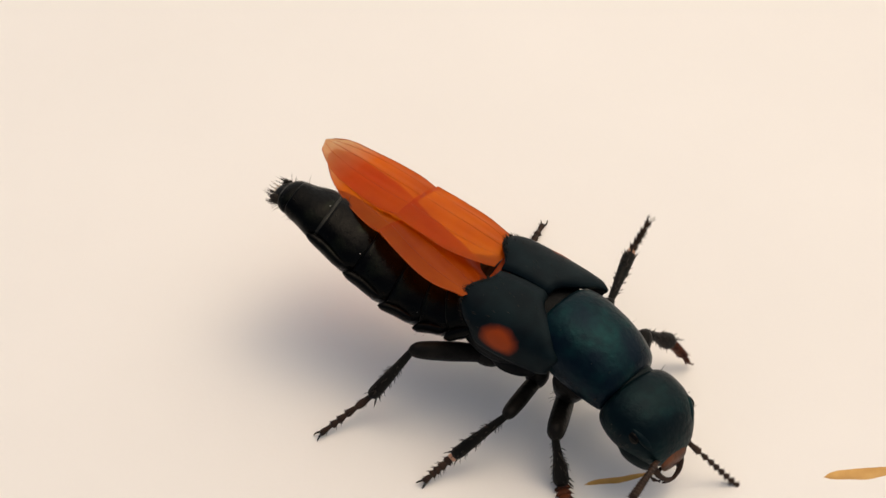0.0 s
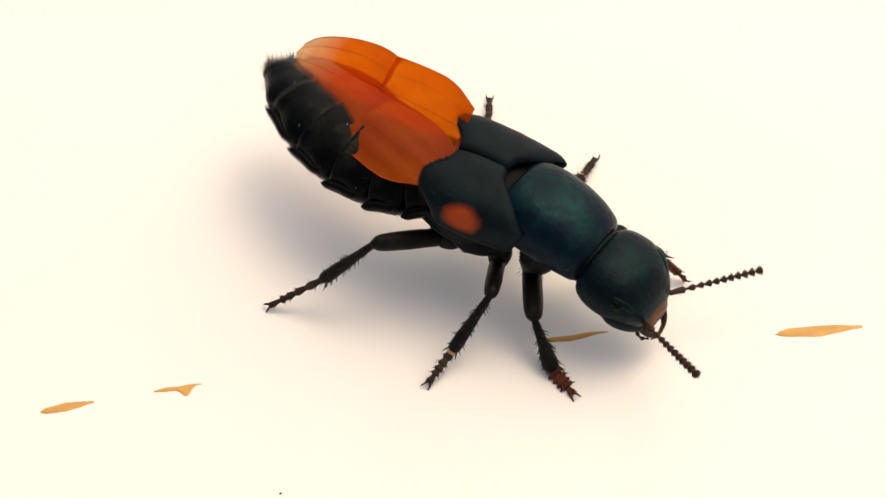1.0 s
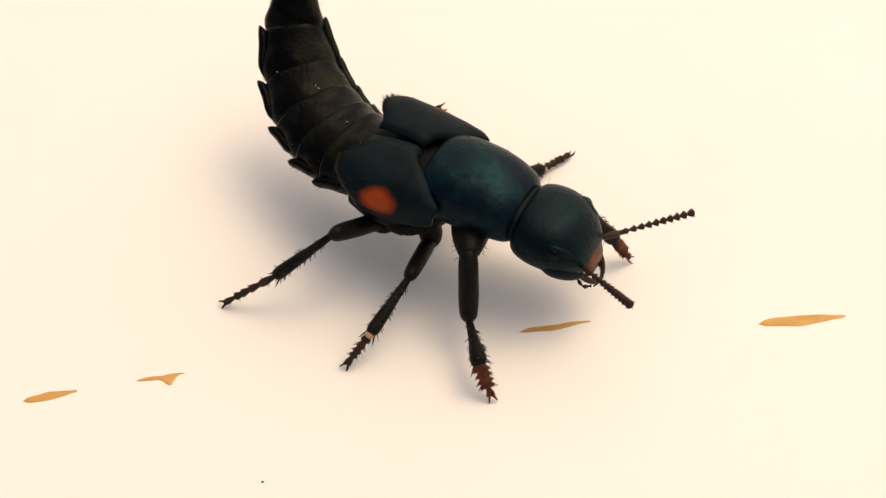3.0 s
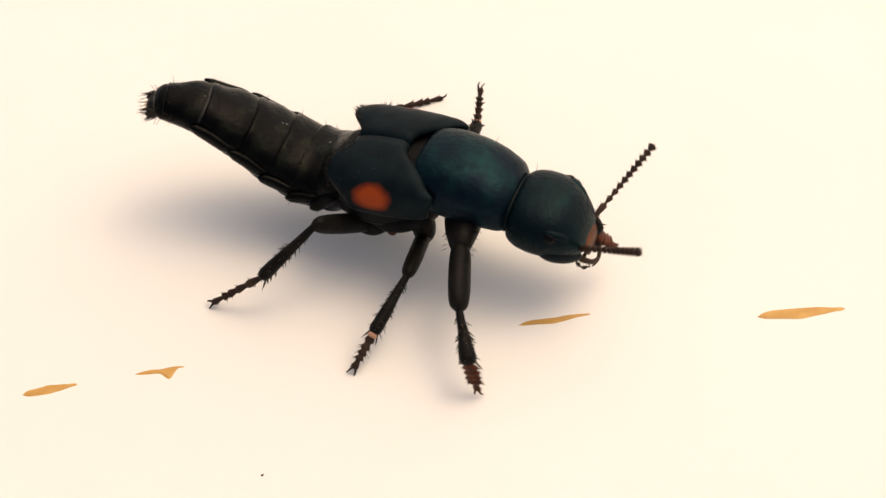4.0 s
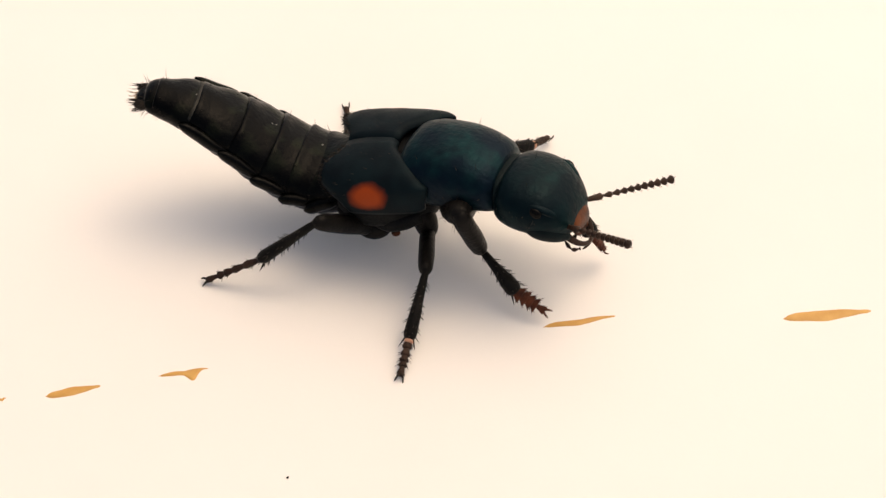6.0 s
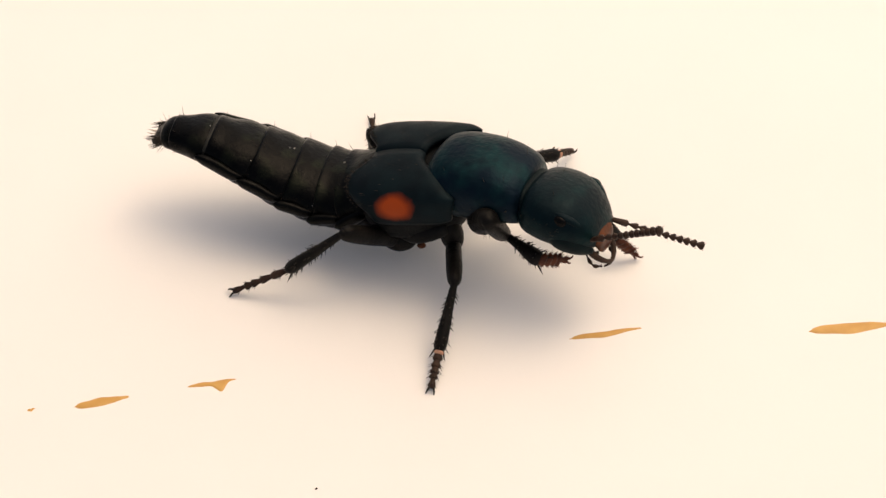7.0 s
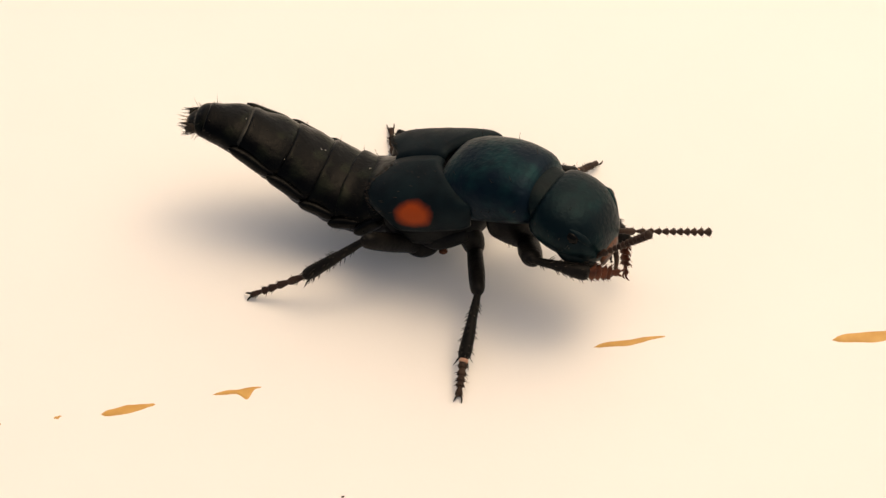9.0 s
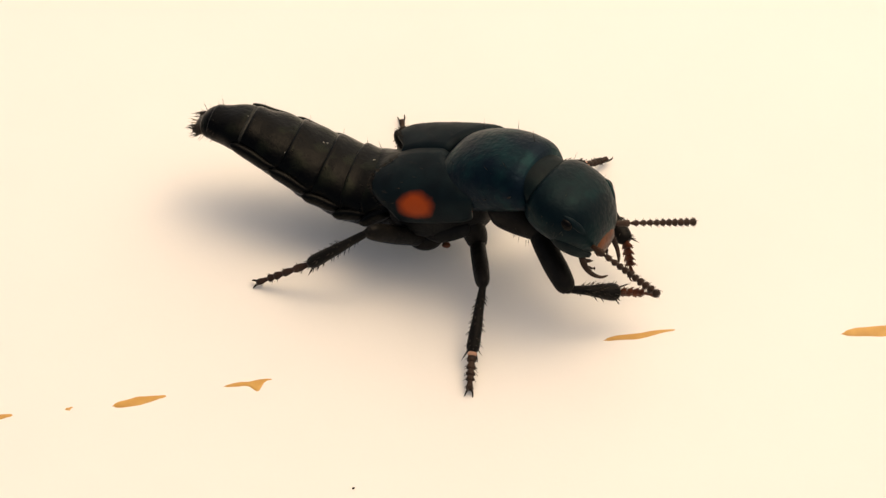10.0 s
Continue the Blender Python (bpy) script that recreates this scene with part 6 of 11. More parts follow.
    walk(legs['H', -1][1], [
        (0, mm(-4.397, -3.713, -1.127, -3.7, 60.5, -132.6)), (0.1, mm(-4.153, -3.863, -0.989, 0.1, 54.3, -124.5)), (0.2, mm(-4.073, -3.953, -1.053, 3.1, 47.5, -120.1)), (0.3, mm(-4.521, -3.662, -1.298, 5.7, 54.6, -125.5)),
        (0.4, mm(-5.053, -3.178, -2.181, -0.8, 59.8, -143.1)), (0.5, mm(-5.197, -2.844, -2.726, -1.1, 55.3, -149.8)), (0.6, mm(-4.864, -3.386, -1.69, -6.8, 59.4, -144.3)), (0.7, mm(-4.223, -3.848, -1.08, -12, 48.3, -138.1)),
        (0.8, mm(-4.103, -3.968, -1.144, -19.9, 48.5, -143.1)), (0.9, mm(-4.081, -4.013, -1.217, -25.5, 49.6, -147.9)), (1, mm(-4.186, -3.945, -1.25, -27.3, 51.3, -151.6)), (1.1, mm(-5.464, -2.267, -2.179, 49.6, 58.9, -110.5)),
        (1.2, mm(-4.809, -0.509, -4.27, -52.1, 14.2, -133.9)), (1.3, mm(-4.777, -0.094, -4.105, -57.7, 16.1, -147.7)), (1.4, mm(-4.737, 0.206, -3.939, -63, 16.6, -163.5)), (1.5, mm(-4.832, 0.123, -3.861, -62.7, 16.6, -176.8)),
        (1.6, mm(-5.372, -2.296, -1.456, -29.5, 67.3, 174.4)), (1.7, mm(-3.645, -3.923, -0.473, -26, 53.8, -146.9)), (1.8, mm(-3.17, -4.1, -0.393, -32, 47.7, -146.5)), (1.9, mm(-2.851, -4.205, -0.398, -37.7, 39.6, -148.2)),
        (2, mm(-2.686, -4.266, -0.437, -41.5, 34.7, -149.8)), (2.1, mm(-3.017, -4.07, -0.267, -34.6, 42, -148.9)), (2.2, mm(-3.432, -3.837, -0.19, -24.5, 48.9, -144.6)), (2.3, mm(-3.132, -4.181, -0.502, -23.3, 45.2, -134.3)),
        (2.4, mm(-3.252, -4.16, -0.544, -22.2, 49.7, -134.7)), (2.5, mm(-3.298, -4.145, -0.55, -23.5, 55.1, -136.9)), (2.6, mm(-2.844, -4.189, -0.369, -30.8, 50.2, -139.5)), (2.7, mm(-2.634, -4.263, -0.415, -34.3, 39.6, -139.9)),
        (3, mm(-2.484, -4.226, -0.319, -34.3, 32.8, -138.2)), (3.3, mm(-2.392, -4.181, -0.233, -34, 30.2, -137.5)), (3.6, mm(-2.357, -4.156, -0.194, -34, 29.9, -137.5)), (3.8, mm(-2.368, -4.171, -0.217, -34.5, 29.9, -138)),
        (3.9, mm(-2.79, -4.059, -0.16, -27.2, 31.4, -136.5)), (4, mm(-3.309, -3.873, -0.158, -17.5, 31.8, -134.1)), (4.2, mm(-3.543, -3.828, -0.256, -14.7, 31.4, -134.4)), (4.3, mm(-3.617, -3.829, -0.316, -14.8, 31.3, -135.3)),
        (4.5, mm(-3.684, -3.84, -0.386, -15.4, 31.2, -136.6)), (4.7, mm(-3.566, -3.815, -0.257, -21.5, 31.7, -142.9)), (4.9, mm(-3.393, -3.786, -0.102, -30.1, 30.2, -152.9)), (5, mm(-3.35, -3.769, -0.057, -31.4, 28.9, -154.8)),
        (5.2, mm(-3.306, -3.721, 0.021, -30.5, 25.8, -154.3)), (5.5, mm(-3.246, -3.651, 0.126, -30.2, 22.9, -155.1)), (5.7, mm(-3.286, -3.583, 0.173, -32, 25.6, -160.2)), (6.1, mm(-3.328, -3.588, 0.146, -33.4, 27, -162.5)),
        (6.5, mm(-3.377, -3.601, 0.108, -34.3, 27.4, -163.8)), (6.8, mm(-3.39, -3.614, 0.087, -35.2, 27.8, -164.9)), (7, mm(-3.337, -3.602, 0.128, -35.5, 28.9, -165.4)), (7.3, mm(-3.27, -3.663, 0.102, -35.4, 25.3, -163.1)),
        (7.5, mm(-3.248, -3.693, 0.081, -35.2, 23.1, -161.8)), (7.7, mm(-3.279, -3.666, 0.093, -33.8, 22.4, -160.5)), (7.8, mm(-3.303, -3.642, 0.106, -32.7, 22.3, -159.6)), (8, mm(-3.337, -3.614, 0.116, -31.2, 22.4, -158.4)),
        (8.2, mm(-3.316, -3.626, 0.116, -32.2, 23, -159.5)), (8.3, mm(-3.298, -3.637, 0.114, -33.1, 23.4, -160.4)), (8.5, mm(-3.282, -3.65, 0.109, -34.3, 23.8, -161.8)), (8.7, mm(-3.281, -3.644, 0.115, -34, 23.2, -161.5)),
        (9, mm(-3.27, -3.629, 0.136, -33.1, 21.8, -160.5)), (9.3, mm(-3.223, -3.648, 0.14, -33.4, 23, -160)), (9.5, mm(-3.189, -3.663, 0.141, -33.6, 23.5, -159.7)), (9.7, mm(-3.167, -3.674, 0.14, -34.6, 23, -160.8)),
        (10, mm(-3.141, -3.695, 0.131, -36.5, 22, -163.3))])
    walk(legs['H', -1][2], [
        (0, mm(-5.431, -4.835, -3.826, 5.1, 26.4, -117.7)), (0.1, mm(-5.178, -5.356, -3.505, -1.3, 34.7, -128.5)), (0.2, mm(-5.125, -5.766, -3.337, -7.7, 40.2, -137.2)), (0.3, mm(-5.563, -5.124, -3.825, 3.8, 31.2, -130.4)),
        (0.4, mm(-6.3, -4.113, -4.861, 6.8, 12.2, -121)), (0.5, mm(-6.724, -3.731, -5.274, 6, 5.3, -117.3)), (0.6, mm(-6.145, -4.307, -4.359, 2.3, 20.1, -128.4)), (0.7, mm(-5.757, -5.223, -3.397, -14.9, 37.8, -144.1)),
        (0.8, mm(-5.747, -5.201, -3.465, -20.3, 37.9, -145.3)), (0.9, mm(-5.782, -5.08, -3.579, -23.1, 38, -146.2)), (1, mm(-5.891, -4.867, -3.669, -22.3, 37.7, -146.4)), (1.1, mm(-6.025, -3.768, -4.832, 28.2, 10.4, -136.5)),
        (1.2, mm(-6.892, -2.674, -5.033, -49.1, 4.7, -124.6)), (1.3, mm(-7.295, -1.685, -4.963, -52.1, 4.9, -129.1)), (1.4, mm(-7.585, -0.639, -4.827, -54.7, 4.3, -134.3)), (1.5, mm(-7.799, -0.041, -4.747, -53.6, 2.4, -133.8)),
        (1.6, mm(-6.563, -2.18, -4.315, -5.5, 10, -141.6)), (1.7, mm(-5.18, -4.922, -2.974, -31.9, 40.9, -156.8)), (1.8, mm(-4.91, -5.25, -2.687, -39.4, 40, -157.5)), (1.9, mm(-4.883, -5.462, -2.373, -47.8, 38.4, -162.4)),
        (2, mm(-4.887, -5.549, -2.204, -51.6, 37.5, -164.1)), (2.1, mm(-4.991, -5.261, -2.339, -42.8, 38.8, -160.7)), (2.2, mm(-5.094, -5.017, -2.526, -33.4, 40.2, -158)), (2.3, mm(-4.658, -5.747, -2.701, -35.6, 41.2, -151.4)),
        (2.4, mm(-4.663, -5.587, -2.906, -35.9, 44.1, -153)), (2.5, mm(-4.594, -5.358, -3.091, -37.3, 46.3, -155)), (2.6, mm(-4.353, -5.479, -2.75, -38.5, 41.3, -150.9)), (2.7, mm(-4.461, -5.803, -2.389, -40.2, 35.7, -149.1)),
        (3, mm(-4.428, -5.962, -1.999, -39.9, 30.6, -148)), (3.3, mm(-4.367, -5.991, -1.794, -39.6, 27.6, -147.8)), (3.6, mm(-4.341, -5.971, -1.737, -39.5, 26.1, -148.1)), (3.8, mm(-4.363, -5.97, -1.764, -39.8, 26, -148.4)),
        (3.9, mm(-4.709, -5.882, -1.773, -38.1, 29.1, -155.1)), (4, mm(-5.143, -5.765, -1.792, -35.9, 32.3, -162.5)), (4.2, mm(-5.393, -5.719, -1.872, -34.1, 32.6, -164.2)), (4.3, mm(-5.499, -5.691, -1.928, -33.8, 32.7, -164.5)),
        (4.5, mm(-5.609, -5.662, -1.994, -33.7, 32.8, -164.7)), (4.7, mm(-5.669, -5.408, -1.884, -32.4, 28.9, -162)), (4.9, mm(-5.778, -5.008, -1.661, -32.2, 22.6, -159.1)), (5, mm(-5.804, -4.925, -1.558, -32.8, 20.9, -159.9)),
        (5.2, mm(-5.821, -4.929, -1.33, -34.8, 20.3, -164.8)), (5.5, mm(-5.836, -4.852, -1.081, -36.5, 20.4, -169.1)), (5.7, mm(-5.916, -4.531, -1.165, -34.6, 19, -167.9)), (6.1, mm(-5.963, -4.419, -1.259, -34, 16.7, -167.3)),
        (6.5, mm(-6.019, -4.368, -1.32, -33.7, 14.8, -167.2)), (6.8, mm(-6.038, -4.328, -1.359, -33.9, 14.4, -166.8)), (7, mm(-5.963, -4.285, -1.372, -33.9, 16.4, -166.1)), (7.3, mm(-5.951, -4.478, -1.224, -36.4, 18.5, -167.4)),
        (7.5, mm(-5.955, -4.585, -1.137, -37.7, 19.2, -168.3)), (7.7, mm(-5.981, -4.622, -1.089, -37, 18.6, -168.9)), (7.8, mm(-5.991, -4.644, -1.07, -36.3, 17.9, -169.2)), (8, mm(-6.002, -4.669, -1.063, -35.4, 16.9, -169.8)),
        (8.2, mm(-5.988, -4.627, -1.095, -34.8, 16.6, -167.6)), (8.3, mm(-5.979, -4.591, -1.115, -34.4, 16.6, -165.7)), (8.5, mm(-5.975, -4.537, -1.144, -33.9, 16.4, -163.4)), (8.7, mm(-5.983, -4.55, -1.105, -34, 15.4, -164.4)),
        (9, mm(-5.982, -4.591, -1.017, -34.6, 13.9, -167.3)), (9.3, mm(-5.905, -4.623, -1.071, -35.8, 14.8, -168.9)), (9.5, mm(-5.857, -4.647, -1.093, -36.6, 15.3, -169.7)), (9.7, mm(-5.862, -4.613, -1.07, -37.2, 15.5, -169.5)),
        (10, mm(-5.894, -4.521, -1.031, -37.8, 15.7, -168.3))])
    walk(legs['H', 1][0], [
        (0, mm(-2.1, 1.3, -2.2, 154.4, -0.1, 129)), (0.1, mm(-2.1, 1.3, -2.2, 148.8, 1.1, 130.2)), (0.2, mm(-2.1, 1.3, -2.2, 144.4, 3.1, 130.2)), (0.3, mm(-2.1, 1.3, -2.2, 147, 5, 124.7)),
        (0.4, mm(-2.1, 1.3, -2.2, 153.2, 7.4, 115.8)), (0.5, mm(-2.1, 1.3, -2.2, 158.6, 10, 110.8)), (0.6, mm(-2.1, 1.3, -2.2, 156, 11.8, 112.4)), (0.7, mm(-2.1, 1.3, -2.2, 157, 12.8, 114)),
        (0.8, mm(-2.1, 1.3, -2.2, 161.8, 12.8, 113)), (0.9, mm(-2.1, 1.3, -2.2, 167, 12.9, 111.1)), (1, mm(-2.1, 1.3, -2.2, 174.6, 12.9, 108.6)), (1.1, mm(-2.1, 1.3, -2.2, -167.4, 12.2, 100.1)),
        (1.2, mm(-2.1, 1.3, -2.2, -143.9, 13.1, 92.1)), (1.3, mm(-2.1, 1.3, -2.2, -120.9, 12.3, 86.4)), (1.4, mm(-2.1, 1.3, -2.2, -109.2, 12.1, 82.8)), (1.5, mm(-2.1, 1.3, -2.2, -106.4, 12.1, 83.3)),
        (1.6, mm(-2.1, 1.3, -2.2, -126, 3.2, 84.9)), (1.7, mm(-2.1, 1.3, -2.2, -135.3, -1.7, 97.1)), (1.8, mm(-2.1, 1.3, -2.2, -135.5, -3, 102.1)), (1.9, mm(-2.1, 1.3, -2.2, -134.9, -4.7, 105.3)),
        (2, mm(-2.1, 1.3, -2.2, -135.3, -5.9, 106.5)), (2.1, mm(-2.1, 1.3, -2.2, -139.7, -3.9, 105.1)), (2.2, mm(-2.1, 1.3, -2.2, -143.9, -1.5, 104)), (2.3, mm(-2.1, 1.3, -2.2, -149.9, -2.7, 117.5)),
        (2.4, mm(-2.1, 1.3, -2.2, -151.8, -5.4, 110.9)), (2.5, mm(-2.1, 1.3, -2.2, -151.1, -6.2, 102.3)), (2.6, mm(-2.1, 1.3, -2.2, -152.1, 6.7, 103.2)), (2.7, mm(-2.1, 1.3, -2.2, -165.3, 5.1, 120.8)),
        (3, mm(-2.1, 1.3, -2.2, -163.7, -1.1, 127)), (3.3, mm(-2.1, 1.3, -2.2, -162.6, -6, 130.1)), (3.6, mm(-2.1, 1.3, -2.2, -161, -8.4, 130.9)), (3.8, mm(-2.1, 1.3, -2.2, -158.9, -8, 130.3)),
        (3.9, mm(-2.1, 1.3, -2.2, 178.1, -5.1, 128)), (4, mm(-2.1, 1.3, -2.2, 148.8, -0.9, 125.4)), (4.2, mm(-2.1, 1.3, -2.2, 141.9, 0.9, 124.3)), (4.3, mm(-2.1, 1.3, -2.2, 140.1, 1.5, 124.4)),
        (4.5, mm(-2.1, 1.3, -2.2, 140, 0.3, 126.3)), (4.7, mm(-2.1, 1.3, -2.2, 174.6, -18.1, 129.3)), (4.9, mm(-2.1, 1.3, -2.2, -164.9, -27.4, 128)), (5, mm(-2.1, 1.3, -2.2, -163.2, -28.7, 129.4)),
        (5.2, mm(-2.1, 1.3, -2.2, -168.8, -32.8, 131.8)), (5.5, mm(-2.1, 1.3, -2.2, 177.9, -36.9, 138.5)), (5.7, mm(-2.1, 1.3, -2.2, 171.4, -38.4, 141.4)), (6.1, mm(-2.1, 1.3, -2.2, 171.5, -39.7, 140.2)),
        (6.5, mm(-2.1, 1.3, -2.2, 171.7, -40.6, 139.4)), (6.8, mm(-2.1, 1.3, -2.2, 171.4, -41.2, 139.2)), (7, mm(-2.1, 1.3, -2.2, 163.9, -40.6, 144.7)), (7.3, mm(-2.1, 1.3, -2.2, 164.9, -41.8, 145.9)),
        (7.5, mm(-2.1, 1.3, -2.2, 165.6, -42.5, 146.4)), (7.7, mm(-2.1, 1.3, -2.2, 162.8, -42.7, 148.5)), (7.8, mm(-2.1, 1.3, -2.2, 160.6, -42.6, 150.1)), (8, mm(-2.1, 1.3, -2.2, 158.1, -42.5, 152)),
        (8.2, mm(-2.1, 1.3, -2.2, 165.5, -43.5, 147.2)), (8.3, mm(-2.1, 1.3, -2.2, 172.1, -43.8, 142.9)), (8.5, mm(-2.1, 1.3, -2.2, -179.9, -43.5, 137.8)), (8.7, mm(-2.1, 1.3, -2.2, -179.4, -44.7, 137.5)),
        (9, mm(-2.1, 1.3, -2.2, 179.9, -47.1, 137.6)), (9.3, mm(-2.1, 1.3, -2.2, 163.8, -46.5, 149.1)), (9.5, mm(-2.1, 1.3, -2.2, 156.1, -45.2, 154.3)), (9.7, mm(-2.1, 1.3, -2.2, 157.3, -45.5, 153)),
        (10, mm(-2.1, 1.3, -2.2, 159.9, -46.1, 150.4))])
    walk(legs['H', 1][1], [
        (0, mm(-4.303, 4.02, -2.194, 135.6, 51.5, 85.9)), (0.1, mm(-4.36, 3.972, -2.267, 124, 49.8, 75.9)), (0.2, mm(-4.356, 3.969, -2.391, 117.6, 46.8, 70.9)), (0.3, mm(-4.085, 4.167, -2.505, 126.6, 45.6, 78.1)),
        (0.4, mm(-3.611, 4.425, -2.65, 143.6, 40.1, 90.4)), (0.5, mm(-3.325, 4.521, -2.81, 154.2, 34.2, 97.4)), (0.6, mm(-3.405, 4.468, -2.915, 151.5, 33.3, 98.8)), (0.7, mm(-3.487, 4.419, -2.975, 153, 33.3, 101.6)),
        (0.8, mm(-3.435, 4.44, -2.978, 158.9, 33.1, 103.6)), (0.9, mm(-3.328, 4.483, -2.98, 165.4, 31.6, 105.1)), (1, mm(-3.187, 4.534, -2.982, 174.4, 28.9, 106.4)), (1.1, mm(-2.698, 4.669, -2.939, -166.2, 23.3, 103.1)),
        (1.2, mm(-2.222, 4.707, -2.99, -143, 16.6, 95.3)), (1.3, mm(-1.886, 4.713, -2.944, -119.1, 15.2, 93.7)), (1.4, mm(-1.669, 4.695, -2.934, -106.9, 13.9, 93.3)), (1.5, mm(-1.699, 4.699, -2.933, -103.6, 13.6, 96.1)),
        (1.6, mm(-1.792, 4.781, -2.397, -111.9, 24.2, 132.6)), (1.7, mm(-2.533, 4.772, -2.095, -115.1, 32.8, 151)), (1.8, mm(-2.83, 4.718, -2.019, -114.6, 32.9, 157.1)), (1.9, mm(-3.019, 4.665, -1.916, -114.2, 32.1, 161.7)),
        (2, mm(-3.086, 4.639, -1.842, -114.5, 32.5, 163.8)), (2.1, mm(-3.009, 4.671, -1.961, -120.8, 34.6, 153.9)), (2.2, mm(-2.947, 4.695, -2.107, -128.2, 35.1, 143.1)), (2.3, mm(-3.714, 4.401, -2.037, -134.2, 38.2, 151.5)),
        (2.4, mm(-3.345, 4.554, -1.868, -135.7, 40.4, 146.7)), (2.5, mm(-2.841, 4.7, -1.823, -134.6, 41.1, 140.8)), (2.6, mm(-2.895, 4.684, -2.61, -131.8, 46.6, 139.2)), (2.7, mm(-3.888, 4.293, -2.509, -155.6, 44.5, 135.9)),
        (3, mm(-4.206, 4.094, -2.134, -154.8, 38.3, 142.5)), (3.3, mm(-4.344, 3.961, -1.834, -154.5, 33.5, 146.1)), (3.6, mm(-4.367, 3.917, -1.687, -153.5, 30.1, 147.6)), (3.8, mm(-4.343, 3.943, -1.715, -151.7, 28.1, 147.6)),
        (3.9, mm(-4.249, 4.046, -1.892, -179.4, 29.6, 127)), (4, mm(-4.126, 4.153, -2.144, 145.6, 27.3, 103.8)), (4.2, mm(-4.074, 4.189, -2.258, 137.1, 26.6, 97.9)), (4.3, mm(-4.077, 4.187, -2.289, 134.9, 26.5, 96.5)),
        (4.5, mm(-4.173, 4.12, -2.221, 133.6, 28.5, 94.5)), (4.7, mm(-4.208, 3.874, -1.112, 177.3, 52, 122.7)), (4.9, mm(-4.014, 3.747, -0.588, -146.9, 53, 161.2)), (5, mm(-4.048, 3.674, -0.521, -146.2, 50.4, 163.8)),
        (5.2, mm(-4.06, 3.492, -0.302, -153.7, 53.2, 158.2)), (5.5, mm(-4.195, 3.153, -0.096, -172.7, 57.9, 141.4)), (5.7, mm(-4.241, 3.011, -0.024, 176.9, 60, 130.8)), (6.1, mm(-4.17, 3.025, 0.034, 177.3, 59.7, 130.2)),
        (6.5, mm(-4.117, 3.03, 0.078, 177.6, 59.4, 129.8)), (6.8, mm(-4.094, 3.022, 0.104, 177.3, 58.8, 129.2)), (7, mm(-4.268, 2.837, 0.078, 166.8, 57, 120.4)), (7.3, mm(-4.26, 2.764, 0.132, 168.9, 57.4, 124)),
        (7.5, mm(-4.249, 2.727, 0.166, 170.3, 57.5, 126.2)), (7.7, mm(-4.294, 2.644, 0.172, 166.4, 57.7, 122.8)), (7.8, mm(-4.333, 2.582, 0.17, 163.1, 57.9, 119.7)), (8, mm(-4.38, 2.512, 0.163, 159.2, 58.1, 116.1)),
        (8.2, mm(-4.236, 2.675, 0.207, 170, 59.2, 126.3)), (8.3, mm(-4.116, 2.822, 0.223, 179.7, 59.5, 135.4)), (8.5, mm(-3.979, 3.005, 0.211, -168.6, 58.7, 146.3)), (8.7, mm(-3.934, 2.981, 0.262, -167.9, 58.6, 147.2)),
        (9, mm(-3.86, 2.907, 0.363, -169, 58.8, 146)), (9.3, mm(-4.168, 2.54, 0.338, 169.9, 56.8, 127)), (9.5, mm(-4.323, 2.368, 0.284, 160.8, 54.3, 119)), (9.7, mm(-4.285, 2.413, 0.297, 162.2, 54.4, 119.7)),
        (10, mm(-4.212, 2.497, 0.321, 165.4, 54.9, 121.8))])
